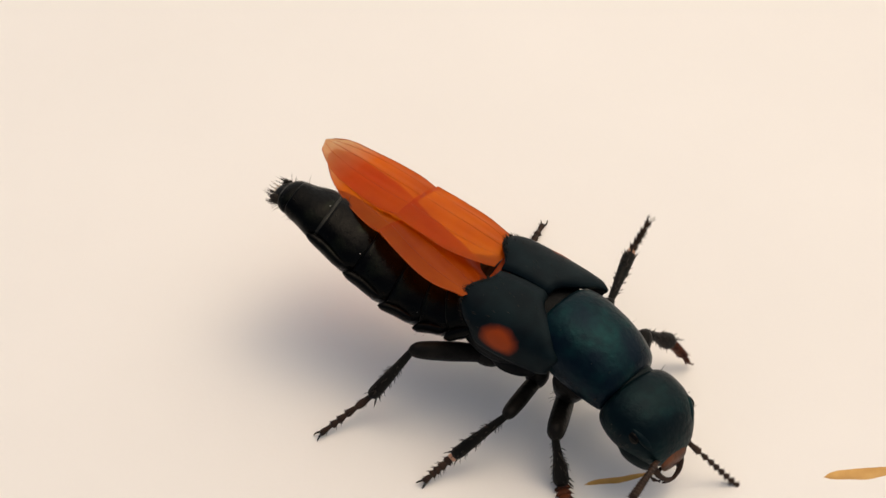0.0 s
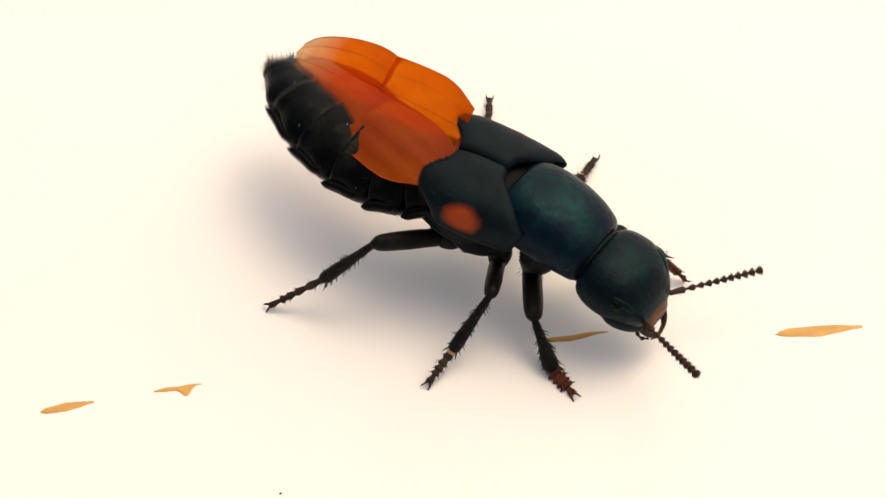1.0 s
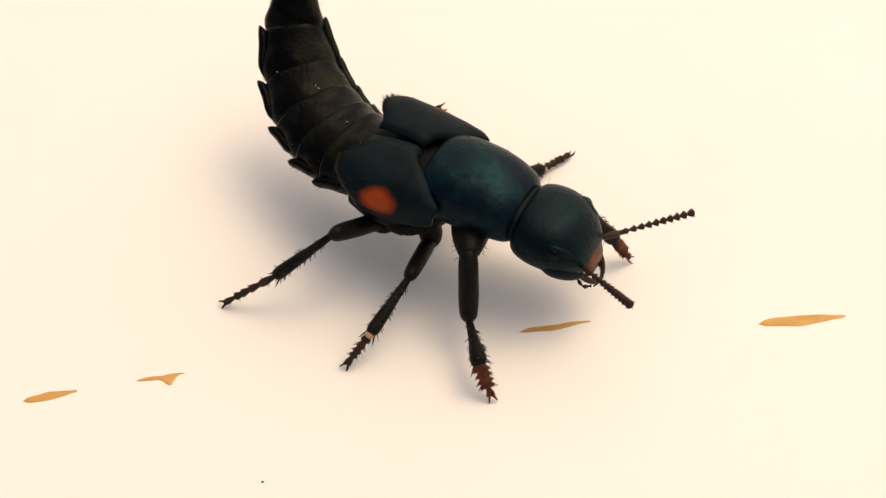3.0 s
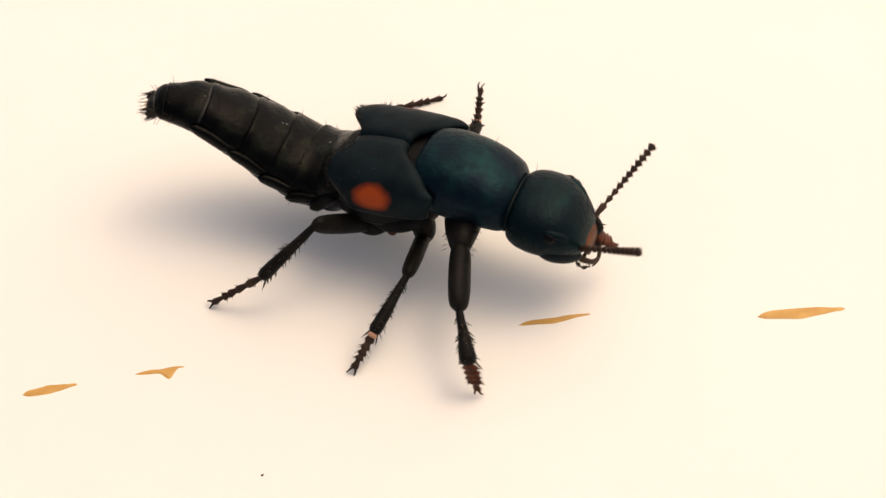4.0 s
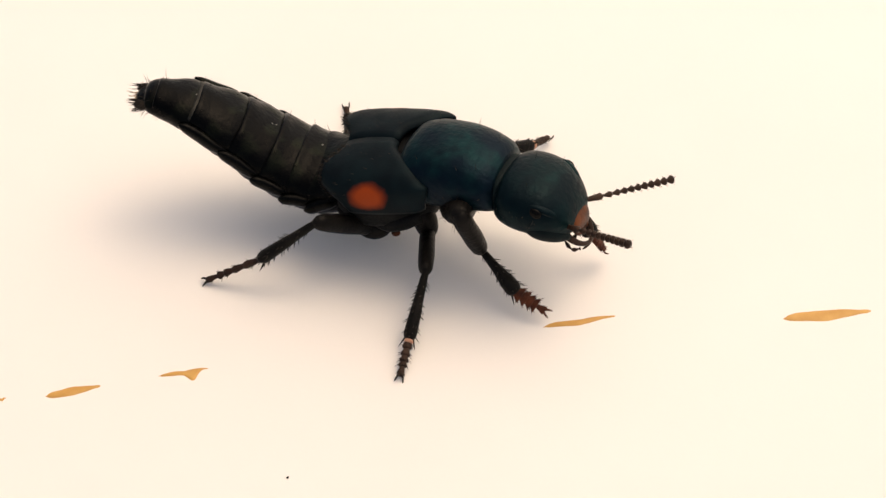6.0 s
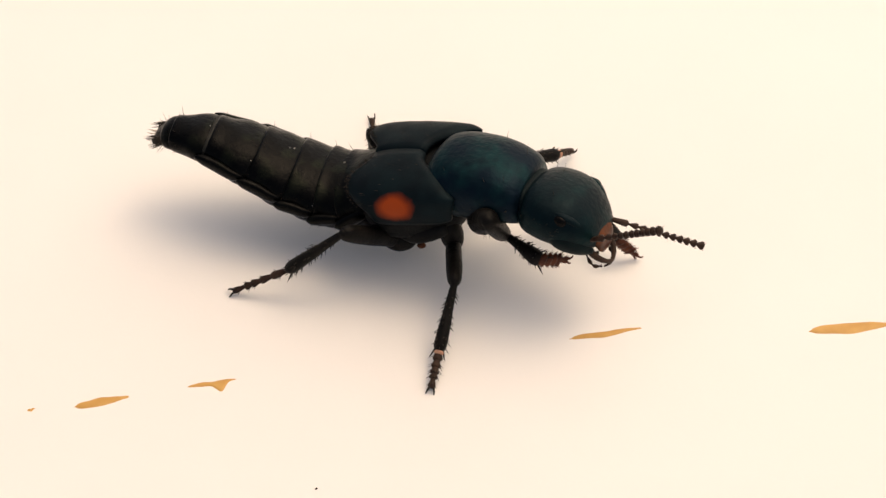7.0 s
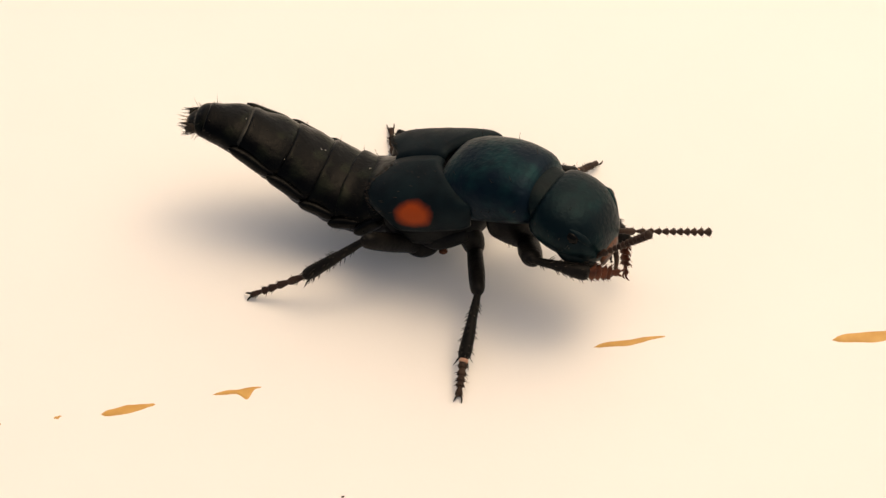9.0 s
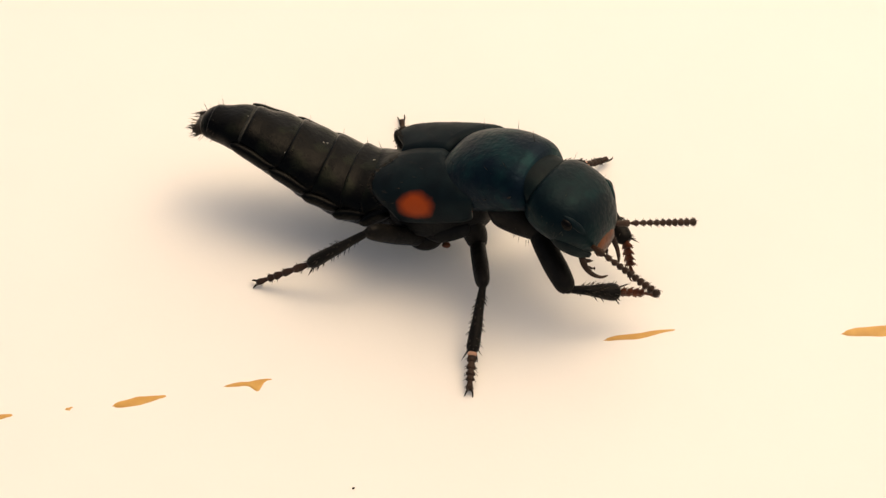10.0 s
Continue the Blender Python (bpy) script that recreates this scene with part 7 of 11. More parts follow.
    walk(legs['H', 1][2], [
        (0, mm(-4.165, 5.944, -4.621, 150.8, 3, 97)), (0.1, mm(-3.871, 5.912, -4.635, 146.5, 4.1, 106.4)), (0.2, mm(-3.663, 5.974, -4.652, 143.2, 5.3, 115)), (0.3, mm(-3.637, 6.29, -4.719, 146.6, 5.5, 118.8)),
        (0.4, mm(-3.628, 6.794, -4.648, 153.8, 8.7, 121.7)), (0.5, mm(-3.656, 7.062, -4.555, 160.5, 11.6, 123.4)), (0.6, mm(-3.799, 7.028, -4.619, 157.1, 9.7, 122.3)), (0.7, mm(-4.01, 6.958, -4.675, 157.4, 7.9, 118.8)),
        (0.8, mm(-4.046, 6.963, -4.673, 162.2, 9, 116.8)), (0.9, mm(-4.014, 7.033, -4.604, 167.6, 11.9, 114.6)), (1, mm(-3.955, 7.136, -4.481, 175.3, 14.5, 111.3)), (1.1, mm(-3.342, 7.442, -4.165, -166.5, 16.9, 103)),
        (1.2, mm(-2.498, 7.665, -3.877, -143.6, 17.7, 93.3)), (1.3, mm(-2.08, 7.698, -3.758, -119.7, 18.2, 91.7)), (1.4, mm(-1.844, 7.699, -3.679, -105.7, 18.8, 97.8)), (1.5, mm(-2.019, 7.696, -3.66, -103.4, 18.4, 97)),
        (1.6, mm(-3.706, 6.863, -3.666, -127.4, 14.5, 73.9)), (1.7, mm(-4.812, 6.034, -3.774, -133.1, 9.4, 63.1)), (1.8, mm(-5.228, 5.73, -3.704, -131.7, 9.2, 63.4)), (1.9, mm(-5.511, 5.488, -3.565, -129.5, 9.9, 63)),
        (2, mm(-5.596, 5.37, -3.509, -128.9, 9.9, 62.5)), (2.1, mm(-5.301, 5.796, -3.721, -132, 7.4, 57.9)), (2.2, mm(-4.976, 6.216, -3.889, -134.8, 5, 54)), (2.3, mm(-5.855, 5.566, -3.953, -137.6, 4.5, 59.4)),
        (2.4, mm(-5.317, 5.85, -3.879, -145.3, 7.3, 59.8)), (2.5, mm(-4.65, 6.177, -3.862, -148.5, 9, 59)), (2.6, mm(-4.508, 6.075, -4.862, -148.8, 7.6, 51.4)), (2.7, mm(-5.474, 5.832, -4.683, -155.7, 4.6, 49)),
        (3, mm(-6.137, 5.574, -4.055, -149.3, 6.7, 50.1)), (3.3, mm(-6.489, 5.401, -3.547, -144.3, 7.8, 51.9)), (3.6, mm(-6.632, 5.352, -3.244, -137.8, 7.6, 52.8)), (3.8, mm(-6.652, 5.406, -3.176, -131.4, 6.8, 52.3)),
        (3.9, mm(-5.871, 6.199, -3.423, 150.8, 5.5, 45.3)), (4, mm(-4.782, 6.829, -3.565, 106, 6, 41.1)), (4.2, mm(-4.454, 6.936, -3.645, 101.9, 6.6, 40.3)), (4.3, mm(-4.393, 6.944, -3.67, 100.6, 7.4, 40.1)),
        (4.5, mm(-4.385, 6.836, -3.7, 101.3, 8.1, 41.6)), (4.7, mm(-5.237, 5.478, -3.556, 166.9, 4.3, 66.1)), (4.9, mm(-5.778, 4.349, -3.065, -163.3, -0.3, 108.4)), (5, mm(-5.944, 4.226, -2.91, -161.7, -1.8, 114.5)),
        (5.2, mm(-5.785, 4.18, -2.784, -166.7, -2.3, 114.3)), (5.5, mm(-5.483, 4.183, -2.722, -177.9, -2.6, 113.3)), (5.7, mm(-5.256, 4.186, -2.707, 177, -2.8, 111.7)), (6.1, mm(-5.179, 4.219, -2.643, 177.4, -3.3, 111.1)),
        (6.5, mm(-5.128, 4.244, -2.59, 177.7, -3.6, 110.7)), (6.8, mm(-5.11, 4.268, -2.546, 177.7, -4.1, 110.6)), (7, mm(-5.122, 4.294, -2.521, 172.1, -4.6, 110.7)), (7.3, mm(-5.192, 4.149, -2.48, 173.4, -4.9, 111.4)),
        (7.5, mm(-5.233, 4.07, -2.449, 174.2, -5.1, 111.7)), (7.7, mm(-5.191, 4.037, -2.448, 172.1, -4.9, 111.4)), (7.8, mm(-5.149, 4.012, -2.456, 170.4, -4.7, 111.1)), (8, mm(-5.101, 3.98, -2.47, 168.4, -4.4, 110.8)),
        (8.2, mm(-5.175, 3.953, -2.456, 174.1, -4.5, 111.4)), (8.3, mm(-5.237, 3.929, -2.447, 179.1, -4.6, 111.9)), (8.5, mm(-5.318, 3.897, -2.438, -174.8, -4.8, 112.5)), (8.7, mm(-5.292, 3.856, -2.384, -174.4, -4.9, 112.2)),
        (9, mm(-5.192, 3.805, -2.288, -174.7, -5.2, 111.7)), (9.3, mm(-5.189, 3.895, -2.257, 174.3, -6.3, 112.5)), (9.5, mm(-5.2, 3.95, -2.234, 168.8, -6.8, 113.1)), (9.7, mm(-5.18, 3.979, -2.224, 169.7, -6.9, 113.3)),
        (10, mm(-5.149, 4.011, -2.216, 171.6, -7.1, 113.5))])
    walk(legs['M', -1][0], [
        (0, mm(0.15, -1.3, -2.3, -26.6, -10.4, -89.8)), (0.1, mm(0.15, -1.3, -2.3, -27.4, -13.7, -81.9)), (0.2, mm(0.15, -1.3, -2.3, -28.4, -13.2, -76.8)), (0.3, mm(0.15, -1.3, -2.3, -25.2, -17.4, -75)),
        (0.4, mm(0.15, -1.3, -2.3, -19.3, -19.6, -77.7)), (0.5, mm(0.15, -1.3, -2.3, -15.9, -17.6, -80.5)), (0.6, mm(0.15, -1.3, -2.3, -18.7, -15.3, -76.3)), (0.7, mm(0.15, -1.3, -2.3, -22.3, -13.9, -71.9)),
        (0.8, mm(0.15, -1.3, -2.3, -21.8, -14.5, -72.2)), (0.9, mm(0.15, -1.3, -2.3, -21, -16.3, -72.9)), (1, mm(0.15, -1.3, -2.3, -20.1, -17.6, -74.4)), (1.1, mm(0.15, -1.3, -2.3, -21.2, -20.7, -74.7)),
        (1.2, mm(0.15, -1.3, -2.3, -22.6, -23.9, -76.5)), (1.3, mm(0.15, -1.3, -2.3, -23, -26.3, -83.4)), (1.4, mm(0.15, -1.3, -2.3, -24.2, -29.1, -90.5)), (1.5, mm(0.15, -1.3, -2.3, -25.3, -31.2, -94.1)),
        (1.6, mm(0.15, -1.3, -2.3, -30.4, -38.4, -85.1)), (1.7, mm(0.15, -1.3, -2.3, -35.2, -42.2, -77.8)), (1.8, mm(0.15, -1.3, -2.3, -32.5, -34.6, -82.5)), (1.9, mm(0.15, -1.3, -2.3, -30.4, -20.6, -87.9)),
        (2, mm(0.15, -1.3, -2.3, -30.9, -9.3, -90.9)), (2.1, mm(0.15, -1.3, -2.3, -29.2, -6, -90.7)), (2.2, mm(0.15, -1.3, -2.3, -28.3, -2.6, -91.4)), (2.3, mm(0.15, -1.3, -2.3, -29, 3.4, -86.9)),
        (2.4, mm(0.15, -1.3, -2.3, -28.5, 2.1, -85.6)), (2.5, mm(0.15, -1.3, -2.3, -31.4, 0.8, -82.4)), (2.6, mm(0.15, -1.3, -2.3, -40, -3.9, -77.1)), (2.7, mm(0.15, -1.3, -2.3, -35.5, -7.9, -79.2)),
        (3, mm(0.15, -1.3, -2.3, -29.1, -10, -79.9)), (3.3, mm(0.15, -1.3, -2.3, -23.9, -10.2, -79.9)), (3.6, mm(0.15, -1.3, -2.3, -22.7, -9, -79.1)), (3.8, mm(0.15, -1.3, -2.3, -24.7, -7.5, -78.2)),
        (3.9, mm(0.15, -1.3, -2.3, -27.8, -7.2, -80.7)), (4, mm(0.15, -1.3, -2.3, -30.2, -6.6, -84.4)), (4.2, mm(0.15, -1.3, -2.3, -32.6, -6.4, -86.7)), (4.3, mm(0.15, -1.3, -2.3, -33.7, -6.1, -87.8)),
        (4.5, mm(0.15, -1.3, -2.3, -33.8, -6, -88.6)), (4.7, mm(0.15, -1.3, -2.3, -32, -6.5, -85.5)), (4.9, mm(0.15, -1.3, -2.3, -30, -6, -80.6)), (5, mm(0.15, -1.3, -2.3, -28.8, -5.8, -78.9)),
        (5.2, mm(0.15, -1.3, -2.3, -23.5, -8.2, -76.5)), (5.5, mm(0.15, -1.3, -2.3, -19.3, -7.2, -76.3)), (5.7, mm(0.15, -1.3, -2.3, -27, -3.7, -75.1)), (6.1, mm(0.15, -1.3, -2.3, -27, -2.5, -75.4)),
        (6.5, mm(0.15, -1.3, -2.3, -26.6, -2, -75.5)), (6.8, mm(0.15, -1.3, -2.3, -26.2, -1.7, -75.1)), (7, mm(0.15, -1.3, -2.3, -28.1, -1.6, -72.8)), (7.3, mm(0.15, -1.3, -2.3, -27.7, -1.9, -72.4)),
        (7.5, mm(0.15, -1.3, -2.3, -27.5, -2, -72.4)), (7.7, mm(0.15, -1.3, -2.3, -30.2, -0.4, -72.6)), (7.8, mm(0.15, -1.3, -2.3, -32.8, 1.1, -72.7)), (8, mm(0.15, -1.3, -2.3, -36.1, 2.9, -72.9)),
        (8.2, mm(0.15, -1.3, -2.3, -32.7, 2, -72.7)), (8.3, mm(0.15, -1.3, -2.3, -30.1, 1.4, -72.8)), (8.5, mm(0.15, -1.3, -2.3, -27.3, 0.7, -72.8)), (8.7, mm(0.15, -1.3, -2.3, -29.6, 1.8, -72.4)),
        (9, mm(0.15, -1.3, -2.3, -36.1, 4.3, -70.8)), (9.3, mm(0.15, -1.3, -2.3, -30.1, 3.8, -69.5)), (9.5, mm(0.15, -1.3, -2.3, -27.1, 3.6, -68.7)), (9.7, mm(0.15, -1.3, -2.3, -28.8, 4, -67.5)),
        (10, mm(0.15, -1.3, -2.3, -31.7, 4.5, -66.3))])
    walk(legs['M', -1][1], [
        (0, mm(0.158, -3.808, -1.841, -39, 40.5, -125.2)), (0.1, mm(0.499, -3.752, -1.694, -33.9, 33.4, -112.4)), (0.2, mm(0.718, -3.717, -1.717, -31.5, 26.5, -102.4)), (0.3, mm(0.78, -3.651, -1.539, -30, 34.7, -104.4)),
        (0.4, mm(0.663, -3.646, -1.443, -28.5, 47.3, -108.7)), (0.5, mm(0.549, -3.698, -1.531, -27.9, 53.7, -110.6)), (0.6, mm(0.731, -3.69, -1.626, -31.4, 51.8, -109.8)), (0.7, mm(0.921, -3.653, -1.689, -35.5, 49.2, -109.2)),
        (0.8, mm(0.904, -3.651, -1.662, -34.5, 49.1, -108.7)), (0.9, mm(0.87, -3.64, -1.586, -32.5, 49, -107.8)), (1, mm(0.805, -3.641, -1.531, -31.8, 50, -109)), (1.1, mm(0.781, -3.601, -1.4, -36.7, 53.5, -116.3)),
        (1.2, mm(0.696, -3.566, -1.265, -42.8, 56.4, -126.4)), (1.3, mm(0.414, -3.571, -1.17, -46.3, 57.4, -137.5)), (1.4, mm(0.132, -3.527, -1.058, -47.3, 56.1, -146.2)), (1.5, mm(-0.006, -3.476, -0.98, -45.7, 53.5, -148.9)),
        (1.6, mm(0.322, -3.29, -0.715, -52.4, 55.6, -154.1)), (1.7, mm(0.549, -3.146, -0.586, -57.1, 55.9, -157.6)), (1.8, mm(0.423, -3.38, -0.851, -49.6, 49.9, -147.3)), (1.9, mm(0.237, -3.685, -1.401, -42.3, 39.7, -133)),
        (2, mm(0.109, -3.817, -1.89, -38.2, 29.6, -120.7)), (2.1, mm(0.118, -3.836, -2.033, -33.9, 24.9, -112.4)), (2.2, mm(0.088, -3.847, -2.182, -31.6, 21.4, -107.5)), (2.3, mm(0.286, -3.842, -2.452, -32.3, 22.4, -100.4)),
        (2.4, mm(0.344, -3.841, -2.393, -33, 26.2, -102.6)), (2.5, mm(0.488, -3.827, -2.335, -38.1, 29.5, -105.9)), (2.6, mm(0.719, -3.779, -2.125, -44.3, 21.4, -104.2)), (2.7, mm(0.621, -3.782, -1.951, -37.6, 18, -101.6)),
        (3, mm(0.591, -3.773, -1.859, -29.9, 16.1, -96.9)), (3.3, mm(0.589, -3.771, -1.847, -24.4, 15.9, -93.3)), (3.6, mm(0.624, -3.773, -1.9, -23.2, 16.6, -91.6)), (3.8, mm(0.668, -3.775, -1.969, -25.5, 17.1, -91.4)),
        (3.9, mm(0.56, -3.797, -1.981, -29.2, 17.9, -96.5)), (4, mm(0.397, -3.821, -2.006, -32.3, 18.7, -102.2)), (4.2, mm(0.294, -3.83, -2.017, -35, 17.9, -105.6)), (4.3, mm(0.249, -3.834, -2.028, -36.1, 17.4, -106.8)),
        (4.5, mm(0.213, -3.835, -2.032, -36.2, 17.1, -107.4)), (4.7, mm(0.351, -3.826, -2.013, -34.1, 17.7, -103.7)), (4.9, mm(0.565, -3.802, -2.036, -31.9, 18.9, -97.9)), (5, mm(0.64, -3.789, -2.041, -30.8, 19.7, -95.8)),
        (5.2, mm(0.74, -3.754, -1.935, -25.8, 25.3, -94)), (5.5, mm(0.751, -3.757, -1.979, -22.6, 31.9, -93.4)), (5.7, mm(0.804, -3.759, -2.136, -32.4, 31.1, -98.2)), (6.1, mm(0.794, -3.765, -2.187, -33.1, 32.3, -98.9)),
        (6.5, mm(0.79, -3.767, -2.21, -33.1, 33.4, -99.2)), (6.8, mm(0.804, -3.763, -2.224, -33.2, 34.6, -99.4)), (7, mm(0.902, -3.736, -2.23, -34.9, 33.3, -98)), (7.3, mm(0.92, -3.73, -2.215, -34.5, 33.6, -97.6)),
        (7.5, mm(0.919, -3.73, -2.211, -34.2, 33.7, -97.5)), (7.7, mm(0.913, -3.733, -2.283, -36.8, 31.6, -97.6)), (7.8, mm(0.91, -3.734, -2.347, -39.2, 29.8, -97.6)), (8, mm(0.9, -3.734, -2.429, -42.5, 27.7, -97.5)),
        (8.2, mm(0.906, -3.734, -2.389, -39.2, 30, -97.2)), (8.3, mm(0.906, -3.735, -2.361, -36.7, 31.7, -96.7)), (8.5, mm(0.902, -3.736, -2.332, -33.9, 33.6, -96)), (8.7, mm(0.92, -3.73, -2.378, -36, 31.7, -95.6)),
        (9, mm(0.985, -3.702, -2.493, -42.4, 28, -94.5)), (9.3, mm(1.043, -3.683, -2.469, -36.6, 32.1, -92.2)), (9.5, mm(1.075, -3.671, -2.461, -33.6, 34.2, -90.5)), (9.7, mm(1.123, -3.65, -2.477, -35.6, 33.7, -90.3)),
        (10, mm(1.173, -3.627, -2.498, -38.6, 32.4, -90.4))])
    walk(legs['M', -1][2], [
        (0, mm(-1.069, -5.55, -3.658, -31.7, 28.9, -113.8)), (0.1, mm(-0.393, -5.914, -3.235, -36.5, 41.9, -116.3)), (0.2, mm(0.179, -6.163, -2.968, -38.6, 49.9, -114.5)), (0.3, mm(0.207, -5.881, -3.132, -32.1, 43.1, -107.6)),
        (0.4, mm(0.055, -5.444, -3.501, -24.8, 31.2, -104.6)), (0.5, mm(-0.034, -5.25, -3.787, -20.2, 22.4, -103.1)), (0.6, mm(0.147, -5.318, -3.828, -21.7, 16.9, -99.4)), (0.7, mm(0.319, -5.382, -3.807, -24.7, 13.8, -96.3)),
        (0.8, mm(0.317, -5.389, -3.777, -24.7, 16.6, -97)), (0.9, mm(0.307, -5.389, -3.699, -24.9, 22.2, -98.9)), (1, mm(0.221, -5.343, -3.677, -24.8, 25.3, -101.2)), (1.1, mm(0.044, -5.094, -3.65, -27.1, 24.2, -106.9)),
        (1.2, mm(-0.223, -4.811, -3.598, -29.3, 23.4, -113.5)), (1.3, mm(-0.697, -4.59, -3.529, -29.9, 25.6, -120.4)), (1.4, mm(-1.166, -4.395, -3.382, -31.5, 29.8, -128.8)), (1.5, mm(-1.43, -4.337, -3.232, -32.5, 33.9, -133.2)),
        (1.6, mm(-1.101, -3.979, -3.026, -38.2, 36.9, -138.1)), (1.7, mm(-0.904, -3.746, -2.904, -42.4, 36.4, -141.4)), (1.8, mm(-1.093, -4.355, -2.993, -38.6, 33.4, -134)), (1.9, mm(-1.234, -5.26, -3.188, -36.2, 29.1, -124.2)),
        (2, mm(-1.133, -5.909, -3.275, -37.7, 27.3, -120.1)), (2.1, mm(-0.851, -6.183, -3.213, -40, 32.7, -123.2)), (2.2, mm(-0.694, -6.333, -3.205, -41.3, 38.1, -124.2)), (2.3, mm(-0.18, -6.388, -3.521, -38.7, 35.9, -112.5)),
        (2.4, mm(-0.206, -6.292, -3.631, -38.8, 38.3, -112.7)), (2.5, mm(-0.181, -6.172, -3.711, -42.8, 39.9, -113.8)), (2.6, mm(0.081, -6.308, -3.145, -48.6, 36.6, -113.5)), (2.7, mm(0.086, -6.39, -2.817, -43.8, 38.5, -115)),
        (3, mm(0.269, -6.443, -2.636, -40.5, 38.3, -117.2)), (3.3, mm(0.432, -6.459, -2.615, -38, 37.8, -117.8)), (3.6, mm(0.551, -6.456, -2.699, -36.8, 37.2, -115.7)), (3.8, mm(0.603, -6.45, -2.792, -36.9, 36.5, -112.6)),
        (3.9, mm(0.26, -6.444, -2.843, -35.9, 34.7, -110)), (4, mm(-0.165, -6.412, -2.906, -35.4, 32.1, -109.1)), (4.2, mm(-0.423, -6.396, -2.88, -38.6, 35.2, -113.8)), (4.3, mm(-0.524, -6.391, -2.865, -40.4, 37.6, -116.6)),
        (4.5, mm(-0.588, -6.389, -2.853, -42, 40.7, -120)), (4.7, mm(-0.28, -6.418, -2.863, -41.9, 38.7, -119.1)), (4.9, mm(0.203, -6.427, -2.941, -41.1, 34.6, -115.6)), (5, mm(0.373, -6.412, -2.984, -39.9, 33.3, -113.4)),
        (5.2, mm(0.562, -6.279, -3.131, -30.9, 29.3, -104.2)), (5.5, mm(0.61, -6.131, -3.458, -21.3, 19.5, -91.2)), (5.7, mm(0.463, -6.132, -3.584, -29, 16.8, -91.2)), (6.1, mm(0.429, -6.104, -3.682, -29.1, 16.1, -90.8)),
        (6.5, mm(0.414, -6.074, -3.751, -28.5, 15.8, -89.9)), (6.8, mm(0.428, -6.037, -3.814, -28.1, 16.1, -89.1)), (7, mm(0.576, -6.053, -3.768, -31.3, 20.7, -91.1)), (7.3, mm(0.613, -6.041, -3.766, -30.8, 20.9, -90.5)),
        (7.5, mm(0.616, -6.04, -3.764, -30.5, 20.9, -90.3)), (7.7, mm(0.596, -6.098, -3.748, -33.4, 20.5, -90.7)), (7.8, mm(0.587, -6.142, -3.738, -36.1, 20.1, -90.9)), (8, mm(0.576, -6.192, -3.73, -39.5, 19.6, -90.7)),
        (8.2, mm(0.602, -6.139, -3.789, -35.2, 18.5, -87.9)), (8.3, mm(0.627, -6.1, -3.833, -32, 17.7, -86)), (8.5, mm(0.658, -6.055, -3.882, -28.6, 16.8, -83.8)), (8.7, mm(0.689, -6.1, -3.85, -31.2, 17.7, -84.4)),
        (9, mm(0.79, -6.167, -3.807, -38.9, 20, -86)), (9.3, mm(0.953, -6.052, -3.957, -33.2, 21.4, -84.9)), (9.5, mm(1.057, -5.986, -4.036, -30.3, 22.4, -83.9)), (9.7, mm(1.11, -5.981, -4.03, -32.1, 23.6, -83.2)),
        (10, mm(1.158, -5.992, -3.997, -34.7, 25.6, -82))])
